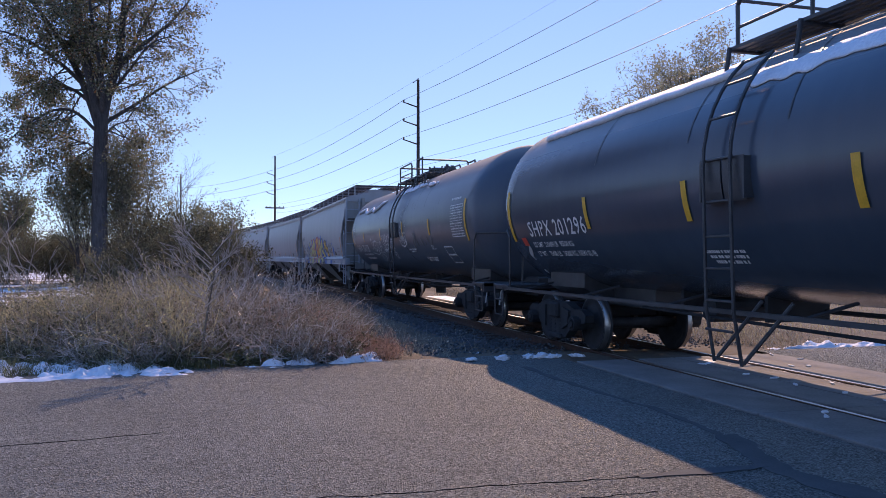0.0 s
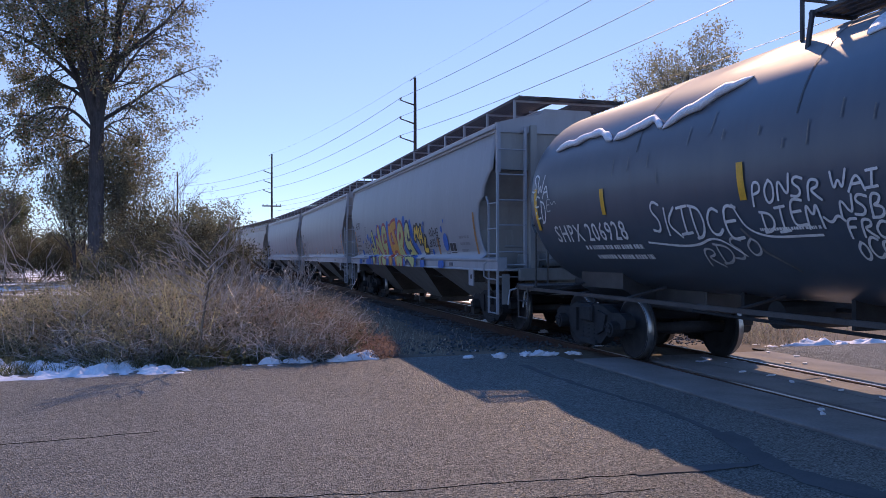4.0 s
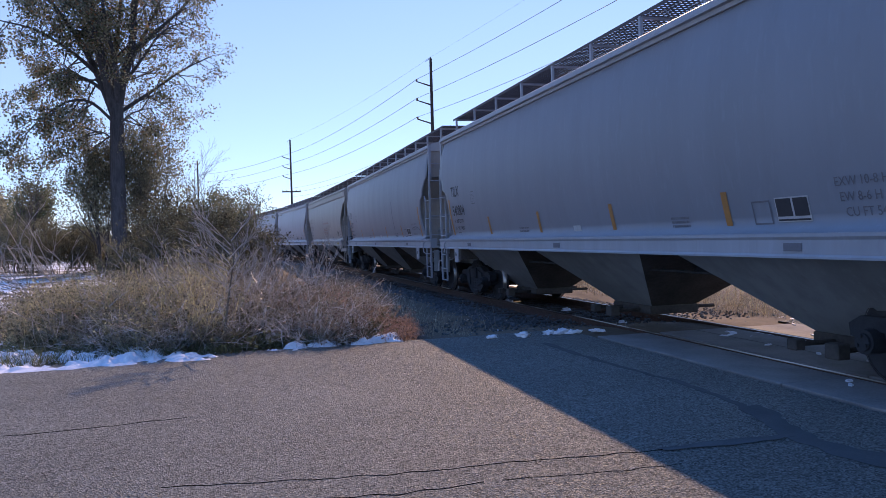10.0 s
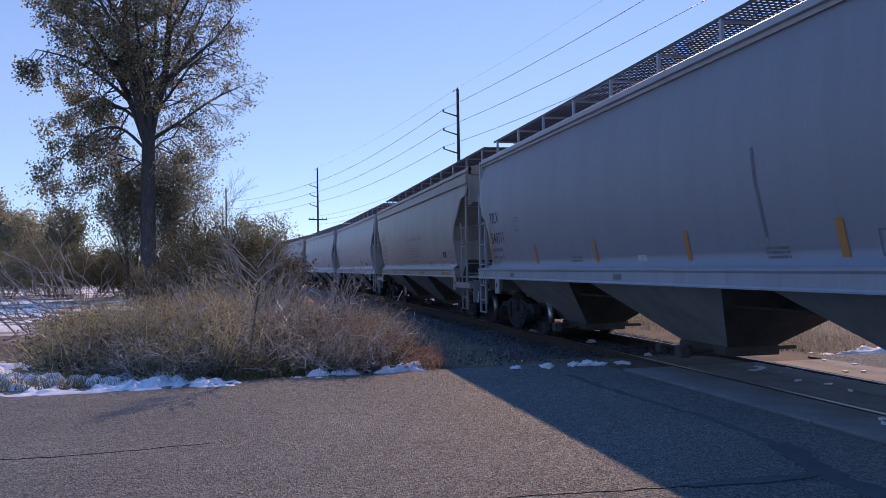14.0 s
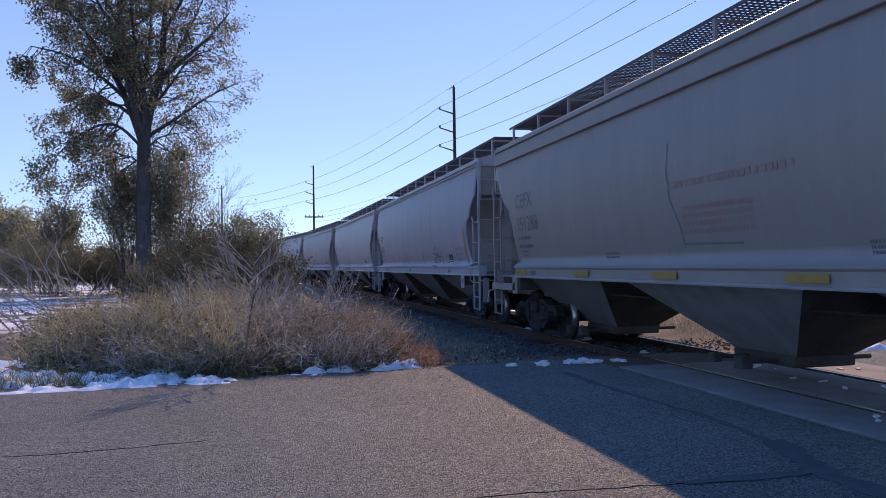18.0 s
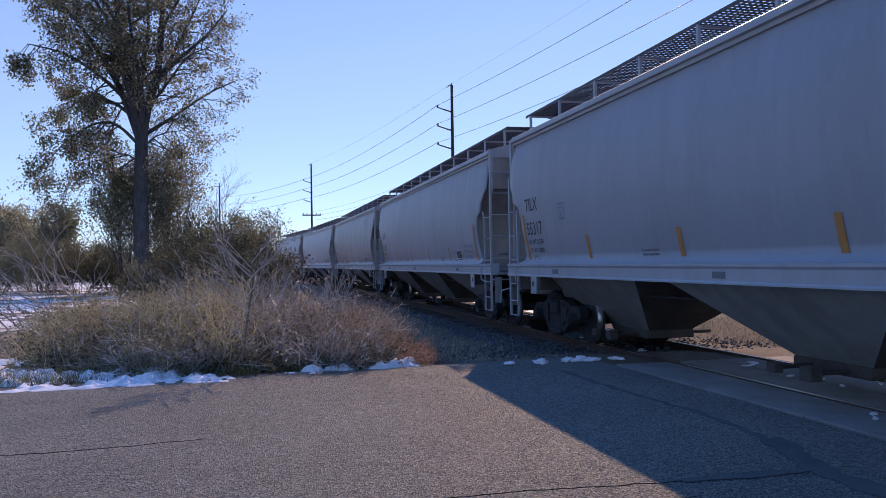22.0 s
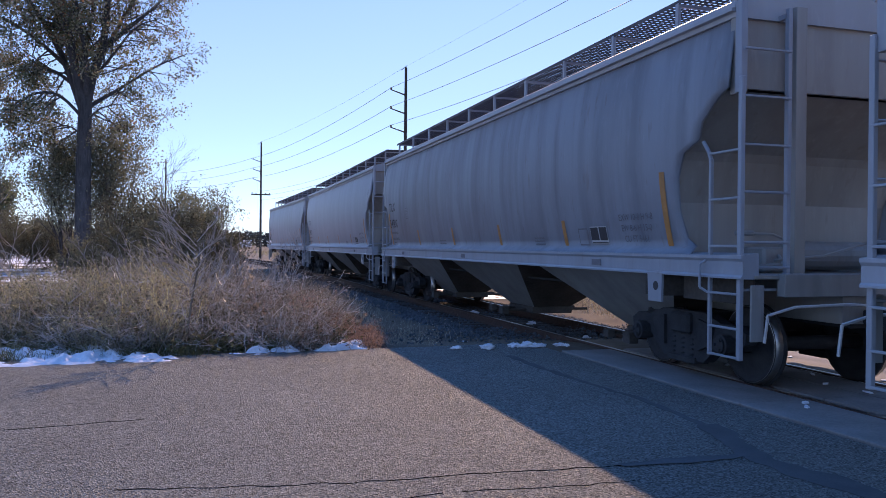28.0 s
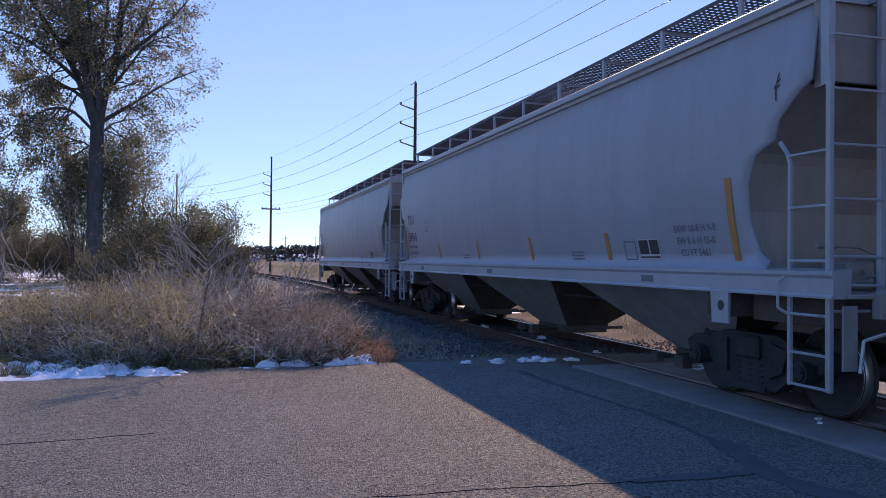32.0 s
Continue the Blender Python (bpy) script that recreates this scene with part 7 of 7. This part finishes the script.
def thicket(name, label, seed, clumps, zone, per, tall, splay, width, droop, twigs, twig_len, fine_twigs, material, leaves=0, leaf_size=0.035, leaf_mat=None):
    """Clumps of stalks that arch outwards from their crowns, with side twigs and finer twigs on those."""
    r = np.random.default_rng(seed)
    feet, ways, hs = [], [], []
    for _ in range(clumps):
        while True:
            u, y = r.uniform(zone[0], zone[1]), zone[2] + (zone[3] - zone[2]) * r.random() ** 1.5
            x = u * y
            if y > ROAD_EDGE + 0.35 + 0.5 * max(0, -x - 1.2) + 0.15 * noise.noise((x * 2, 0, 3)) and x < 2.75 - 0.03 * (y - 12):
                break
        h, rad = brush_height(x, y) * tall * r.uniform(0.7, 1.25), r.uniform(0.14, 0.34)
        o = r.normal(0, rad, (per, 2))
        feet.append(np.column_stack([x + o[:, 0] * 0.6, y + o[:, 1] * 0.6, np.full(per, -0.05)]))
        lean = np.column_stack([o / rad * splay * r.uniform(0.2, 1.0, (per, 1)) + r.normal(0, 0.12, (per, 2)) + r.normal(0, 0.1, 2), np.ones(per)])
        ways.append(lean / np.linalg.norm(lean, axis=1, keepdims=True))
        hs.append(h * r.uniform(0.45, 1.1, per))
    p, d, h = np.concatenate(feet), np.concatenate(ways), np.concatenate(hs)
    n = len(p)

    def bend(m, k):
        return np.column_stack([r.normal(0, k, m), r.normal(0, k, m), -np.abs(r.normal(0, k * 1.3, m))])
    cu = bend(n, droop)
    sets, tips = [ribbons(p, d, cu, h, width, 4, r)], [p + (d + cu) * h[:, None]]
    foot, way, bow, run = p, d, cu, h
    for count, (l0, l1), w in ((twigs, twig_len, 0.6), (fine_twigs, (twig_len[0] * 0.4, twig_len[1] * 0.5), 0.42)):
        if not count:
            break
        idx = r.integers(0, len(foot), len(foot) * count)
        t = r.uniform(0.3, 1.0, len(idx))[:, None]
        q = foot[idx] + (way[idx] * t + bow[idx] * t * t) * run[idx][:, None]
        e = way[idx] * 0.7 + r.normal(0, 0.55, (len(idx), 3)) + np.array([0, 0, 0.15])
        e /= np.linalg.norm(e, axis=1, keepdims=True)
        foot, way, bow, run = q, e, bend(len(idx), 0.2), r.uniform(l0, l1, len(idx))
        sets.append(ribbons(foot, way, bow, run, width * w, 2, r))
        tips.append(foot + (way + bow) * run[:, None])
    v = np.concatenate([a for a, _ in sets])
    off = np.cumsum([0] + [len(a) for a, _ in sets])
    tagged(arrays(name, v, np.concatenate([f + k for (_, f), k in zip(sets, off)]), material), label, "brush", kind="stuff")
    if leaves:
        tp = np.concatenate(tips)
        q = tp[r.integers(0, len(tp), leaves)] + r.normal(0, 0.025, (leaves, 3))
        tagged(arrays("dry_leaves", *leaf_cards(q, leaf_size, r), leaf_mat or material), "small dry leaves and seed heads in the brush", "leaves", kind="stuff")


thicket("dead_grass", "tall dead straw-coloured grass in clumps", 31, 120, (-0.255, -0.03, 12.1, 19), 50, 1.05, 0.28, 0.006, 0.14, 2, (0.06, 0.2), 0, STRAW, 16000, 0.032, STRAW)
thicket("olive_stalks", "upright olive-brown weed stalks with seed heads", 30, 60, (-0.245, -0.06, 12.1, 17), 45, 1.12, 0.25, 0.0045, 0.1, 3, (0.08, 0.22), 2, BROWNSTEM, 14000, 0.04, LEAFOLD)
thicket("dead_brush", "tangled dead brown stalks and twigs", 32, 110, (-0.22, 0.15, 12.1, 21), 36, 1.0, 0.5, 0.0045, 0.22, 5, (0.12, 0.4), 3, BROWNSTEM, 26000, 0.04, BROWNSTEM)
thicket("pale_twigs", "pale bare twigs arching through the brush", 33, 130, (-0.17, 0.16, 12.1, 17), 15, 1.12, 0.8, 0.008, 0.3, 6, (0.12, 0.4), 1, TWIG)
thicket("rust_weeds", "rust-red dry weeds at the road's edge", 34, 34, (0.06, 0.225, 11.9, 14.0), 34, 1.0, 0.5, 0.004, 0.2, 4, (0.06, 0.2), 2, RUSTWEED, 9000, 0.03, RUSTWEED)
thicket("dark_undergrowth", "dark withered leaves low in the brush", 41, 150, (-0.25, 0.17, 12.0, 18), 22, 0.62, 0.7, 0.005, 0.3, 3, (0.08, 0.3), 0, DARKTWIG, 42000, 0.05, LEAFDARK)
thicket("green_weeds", "low dull green weeds under the brush", 35, 110, (-0.26, 0.1, 11.9, 13.4), 26, 0.36, 0.9, 0.006, 0.35, 2, (0.06, 0.2), 0, LEAFGREEN, 16000, 0.045, LEAFGREEN)
scrub("far_grass", "pale dead grass beside the far track", 9000, lambda r, n: np.stack([r.uniform(8, 48, n), r.uniform(52, 150, n), np.full(n, -0.05)], 1), (0.4, 1.1), 0.03, 0.4, STRAW, 36)
scrub("verge_grass", "dead grass across the track", 9000, lambda r, n: np.stack([r.uniform(9.7, 24, n), r.uniform(13.0, 30, n), np.full(n, -0.08)], 1), (0.15, 0.7), 0.006, 0.6, STRAW, 37, 0, 3000, 0.03, BROWNSTEM)
scrub("far_weeds", "brown weeds on the far shoulder of the track", 3500, lambda r, n: np.stack([9.2 + np.abs(r.normal(0, 1.0, n)), r.uniform(11.6, 34, n), np.full(n, -0.1)], 1), (0.2, 0.75), 0.006, 0.7, BROWNSTEM, 43, 2, 4000, 0.04, BROWNSTEM)
scrub("field_stubble", "thin dead grass poking through the snow", 9000, lambda r, n: np.stack([r.uniform(-34, 2, n), r.uniform(20, 62, n), np.full(n, 0.1)], 1), (0.1, 0.5), 0.008, 0.7, STRAW, 38)
scrub("track_weeds", "thin dry weeds along the ballast", 1500, lambda r, n: np.stack([3.0 + np.abs(r.normal(0, 0.6, n)), r.uniform(12.2, 34, n), np.full(n, -0.2)], 1), (0.1, 0.6), 0.004, 0.6, BROWNSTEM, 39, 2, 1500, 0.03, BROWNSTEM)
scrub("snow_grass", "tufts of grass through the snow bank", 4500, lambda r, n: np.stack([r.uniform(-5, 0, n), 11.55 + np.abs(r.normal(0, 0.6, n)), np.zeros(n)], 1), (0.1, 0.35), 0.004, 0.9, LEAFGREEN, 42)

# ---- snow ----


def snow_bank(name, x0, x1, front, depth, height, seed, label, base=0.34):
    """A melting ridge of lumpy snow; where its noise runs low the ground shows through."""
    step = 0.05
    nx, ny = int((x1 - x0) / step) + 1, int(depth(x0) / step * 1.0) + 22
    bm = bmesh.new()
    grid = []
    for i in range(nx):
        x = x0 + i * step
        row = []
        for j in range(ny):
            k = j / (ny - 1)
            dp = depth(x)
            y = front(x) + dp * k
            edge = min(1, k * 5, (1 - k) * 3, (x - x0) * 4, (x1 - x) * 4)
            n1 = noise.noise((x * 1.3, y * 1.6, seed)) * 0.6 + noise.noise((x * 4.5, y * 5, seed + 3)) * 0.5 + noise.noise((x * 10, y * 10, seed + 5)) * 0.2
            z = height * (edge * (base + 2.0 * n1) - 0.16) + 0.2 * height * noise.noise((x * 20, y * 20, seed)) * edge
            row.append(bm.verts.new((x, y, z - 0.01 + max(0.0, ground_height(x, y)) + (0.02 if x < 0 else 0))))
        grid.append(row)
    for a, b in zip(grid, grid[1:]):
        for j in range(ny - 1):
            if max(v.co.z - max(0.0, ground_height(v.co.x, v.co.y)) for v in (a[j], a[j + 1], b[j], b[j + 1])) > -0.02:
                bm.faces.new((a[j], b[j], b[j + 1], a[j + 1]))
    bmesh.ops.delete(bm, geom=[v for v in bm.verts if not v.link_faces], context="VERTS")
    bmesh.ops.recalc_face_normals(bm, faces=bm.faces)
    return tagged(part(name, bm, SNOW, None, smooth=True), label, "snow", kind="stuff")


snow_bank("snow_bank", -9.0, -0.25, lambda x: 11.08 + 0.02 * x + 0.14 * noise.noise((x * 1.3, 0, 3)), lambda x: 0.85 + 0.75 * max(0, -x - 0.6), 0.125, 2, "melting lumpy snow along the road's edge")
snow_bank("snow_bank", 0.2, 1.5, lambda x: 11.36 + 0.26 * (x - 0.2) + 0.08 * noise.noise((x * 3, 0, 5)), lambda x: 0.42, 0.12, 9, "small bank of crusted snow at the road's edge", 0.9)
snow_bank("snow_bank", 1.55, 2.5, lambda x: 11.64 + 0.12 * (x - 1.5) + 0.08 * noise.noise((x * 3, 0, 6)), lambda x: 0.42, 0.14, 14, "crusted snow under the rust-red weeds", 0.75)
snow_bank("snow_bank", 9.2, 16.5, lambda x: 11.45 + 0.15 * noise.noise((x, 0, 7)), lambda x: 0.55, 0.09, 21, "thin ridge of snow across the track")
snow_bank("snow_bank", 8.2, 9.1, lambda x: 22.5, lambda x: 9.0, 0.05, 33, "broken snow along the far shoulder of the track")
snow_bank("snow_crust", 7.46, 7.72, lambda x: 7.2, lambda x: 3.7, 0.03, 25, "thin crust of snow beside the rail")
snow_bank("snow_crust", 6.6, 7.42, lambda x: 9.6, lambda x: 1.3, 0.03, 28, "thin crust of snow beside the rail")


def snow_lump(x, y, s, seed):
    bm = bmesh.new()
    bmesh.ops.create_icosphere(bm, subdivisions=3, radius=1)
    for v in bm.verts:
        k = 1 + 0.7 * noise.noise(v.co * 1.9 + Vector((seed, 0, 0))) + 0.45 * noise.noise(v.co * 4.5 + Vector((0, seed, 0)))
        v.co = Vector((v.co.x * s * 1.3 * k, v.co.y * s * k, max(-0.3, v.co.z) * s * 0.6 * k))
    ob = part("snow_lump", bm, SNOW, None, smooth=True)
    ob.matrix_basis = pose(x, y, 0.02 if y < 11.8 else -0.12)
    return tagged(ob, "small lump of old snow on the gravel", "snow", "snow lumps beside the crossing")


lr = random.Random(4)
for k, (x, y, s) in enumerate(((3.72, 11.45, 0.06), (4.2, 11.42, 0.085), (4.66, 11.5, 0.07), (4.78, 11.42, 0.06), (4.9, 11.5, 0.09), (5.02, 11.4, 0.07), (5.12, 11.46, 0.06), (5.42, 11.45, 0.06), (5.5, 11.4, 0.05), (4.35, 13.1, 0.06), (6.4, 14.5, 0.07), (6.9, 13.4, 0.06), (3.5, 11.9, 0.05), (7.0, 16.2, 0.08), (6.6, 19.0, 0.09))):
    snow_lump(x, y, s, k * 3.1)
# flat scraps of ice on the crossing
for k in range(26):
    x, y = lr.uniform(5.0, 8.6), lr.uniform(4.5, 10.8)
    if abs(abs(x - TRACK_X) - 0.75) < 0.17:
        continue
    bm = bmesh.new()
    n = 7
    prism(bm, [(lr.uniform(0.5, 1.1) * 0.09 * math.cos(2 * math.pi * i / n), lr.uniform(0.4, 1.0) * 0.04 * math.sin(2 * math.pi * i / n)) for i in range(n)], 2, 0, 0.012)
    ob = part("ice_scrap", bm, SNOW, None, "", pose(x, y, 0.018, 0, 0, lr.uniform(0, 90)))
    tagged(ob, "flat scrap of ice on the concrete", "ice", "ice scraps on the crossing")

# ---- poles and wires ----


def pole(x, y, h, drops, cross=None, arm=1.0, r=0.15):
    ob = tagged(new("utility_pole"), "tall weathered wooden utility pole with side arms" if drops else "bare wooden utility pole", "utility pole", "poles along the track")
    ob.location = (x, y, 0)
    bm = bmesh.new()
    tube(bm, (0, 0, -0.4), (0, 0, h), r, 14, r * 0.58)
    part("pole_shaft", bm, POLEWOOD, ob)
    for d in drops:
        bm = bmesh.new()
        tube(bm, (-0.05, 0, h - d - 0.28), (-arm, 0, h - d), 0.05, 8, 0.035)
        a = part("side_arm", bm, POLEWOOD, ob)
        bm = bmesh.new()
        for k in range(4):
            tube(bm, (-arm, 0, h - d - 0.02 + k * 0.05), (-arm, 0, h - d + 0.01 + k * 0.05), 0.07 - 0.006 * (k % 2), 10)
        part("insulator", bm, CERAMIC, a)
    bm = bmesh.new()
    tube(bm, (0, 0, h), (0.0, 0, h + 0.12), 0.03, 6)
    tube(bm, (-0.35, 0, h - 0.2), (0, 0, h + 0.05), 0.02, 6)
    part("top_pin", bm, CERAMIC, ob)
    if cross:
        bm = bmesh.new()
        box(bm, -1.1, 1.1, -0.06, 0.06, cross - 0.07, cross + 0.07, 0.01)
        c = part("crossarm", bm, POLEWOOD, ob)
        for u in (-1.0, -0.55, 0.55, 1.0):
            bm = bmesh.new()
            tube(bm, (u, 0, cross + 0.07), (u, 0, cross + 0.22), 0.05, 8)
            part("insulator", bm, CERAMIC, c)
    return ob


P0, P1, P2, P3 = (17.7, 6.0, 13.7), (12.95, 51.5, 13.5), (6.5, 95.0, 13.5), (-5.7, 134.0, 15.0)
pole(*P0, (1.45, 2.7, 3.95))
pole(*P1, (1.55, 2.8, 4.05))
pole(*P2, (2.0, 3.15, 4.3), 7.4, 0.9)
pole(*P3, (), None, 1.0, 0.17)


def wire(a, b, sag, r=0.013, n=26):
    pts = []
    for i in range(n + 1):
        t = i / n
        p = Vector(a).lerp(Vector(b), t)
        p.z -= sag * 4 * t * (1 - t)
        pts.append(p)
    bm = bmesh.new()
    pipe(bm, pts, r, 5)
    tagged(part("overhead_wire", bm, WIREMAT, None), "thin sagging overhead wire", "wire", "wires between the poles")


for d0, d1, d2, d3 in ((1.3, 1.4, 1.85, 2.2), (2.55, 2.65, 3.0, 3.4), (3.8, 3.9, 4.15, 4.5)):
    wire((P0[0] - 1, P0[1], P0[2] - d0), (P1[0] - 1, P1[1], P1[2] - d1), 0.55)
    wire((P1[0] - 1, P1[1], P1[2] - d1), (P2[0] - 0.9, P2[1], P2[2] - d2), 0.6, 0.016)
    wire((P2[0] - 0.9, P2[1], P2[2] - d2), (P3[0] - 0.1, P3[1], P3[2] - d3), 0.5, 0.018)
wire((P0[0], P0[1], P0[2] + 0.1), (P1[0], P1[1], P1[2] + 0.1), 0.35, 0.004)
wire((P1[0], P1[1], P1[2] + 0.1), (P2[0], P2[1], P2[2] + 0.1), 0.4, 0.007)
for z0, z1 in ((8.6, 8.2), (8.1, 7.7), (7.6, 7.2)):
    wire((P0[0], P0[1], z0), (P1[0], P1[1], z1), 0.5, 0.009)
    wire((P1[0], P1[1], z1), (P2[0], P2[1], z1 - 0.4), 0.5, 0.01)

# ---- distance ----


def building(x, y, w, d, h, wall_mat, roof_mat, label, turn=0):
    ob = tagged(new("farm_building"), label, "building", "buildings on the horizon")
    ob.matrix_basis = pose(x, y, 0, 0, 0, turn)
    bm = bmesh.new()
    box(bm, -w / 2, w / 2, -d / 2, d / 2, -0.3, h)
    part("wall", bm, wall_mat, ob)
    bm = bmesh.new()
    prism(bm, [(-d / 2 - 0.4, h), (d / 2 + 0.4, h), (0, h + d * 0.28)], 0, -w / 2 - 0.4, w / 2 + 0.4)
    part("roof", bm, roof_mat, ob)
    for k in range(int(w / 6)):
        bm = bmesh.new()
        box(bm, -w / 2 + 3 + k * 6 - 0.9, -w / 2 + 3 + k * 6 + 0.9, -d / 2 - 0.05, -d / 2 - 0.01, 0.9, 2.2)
        part("window", bm, BLACKINK, ob)


SHED = plain("white_shed_wall", (0.72, 0.73, 0.74), 0.6)
SHEDROOF = plain("snowy_shed_roof", (0.75, 0.77, 0.8), 0.5)
for x, y, w, d, h, t in ((46, 480, 18, 8, 2.2, 4), (24, 520, 12, 7, 2.0, -5), (70, 540, 20, 9, 2.6, 8), (60, 470, 8, 6, 2.0, 12), (-22, 560, 18, 8, 2.4, 0), (110, 560, 26, 10, 3, 5)):
    building(x, y, w, d, h, SHED, SHEDROOF, "long white shed with a snowy roof", t)
pole(26, 300, 10, (), 9.2, 1, 0.16)
pole(38.5, 310, 10.5, (), 9.8, 1, 0.16)

# woods along the horizon: clumps of uneven foliage in one sheet of stuff
hr = np.random.default_rng(77)
hv, hf = [], []
ang = np.radians(hr.uniform(-75, 85, 1500))
dist = hr.uniform(430, 900, 1500)
pts = []
for a, d_ in zip(ang, dist):
    h = d_ * hr.uniform(0.008, 0.017) + 1.5
    n = 60
    q = np.stack([d_ * np.sin(a) + hr.normal(0, h * 0.5, n), d_ * np.cos(a) + hr.normal(0, h * 0.3, n), h * hr.random(n) ** 0.8], 1)
    pts.append(q)
v, f = leaf_cards(np.concatenate(pts), 2.0, hr, 0)
tagged(arrays("distant_woods", v, f, surf("distant_wood", (0.03, 0.032, 0.03), (0.08, 0.075, 0.062), 0.02, 0.95, 0, 0, vary=0.4)), "low bare woods along the horizon", "woods", kind="stuff")


# ---- what moves ----
def motions():
    """The whole train rolls along the track at an even pace; its wheels turn with it."""
    places = [6.35] + [(a + b) / 2 for a, b in zip(GAPS, GAPS[1:])]
    places[3] += 0.12
    places[4] += 0.12
    places[7] -= 0.12
    for car, c in zip(TANKS + HOPPERS, places):
        rows = []
        for t in range(0, 33):
            s = c - SPEED * t
            (x0, y0, _), (x1, y1, _) = track(s - 6.8), track(s + 6.8)
            rows.append((t, pose((x0 + x1) / 2, (y0 + y1) / 2, 0, 0, 0, math.degrees(math.atan2(x0 - x1, y1 - y0)))))
        walk(car, rows)
    step = 0.125
    n = int(32 / step)
    for ws, y in WHEELSETS:
        walk(ws, [(i * step, pose(0, y, 0.473, math.degrees(SPEED * i * step / 0.457) % 360)) for i in range(n + 1)])


motions()
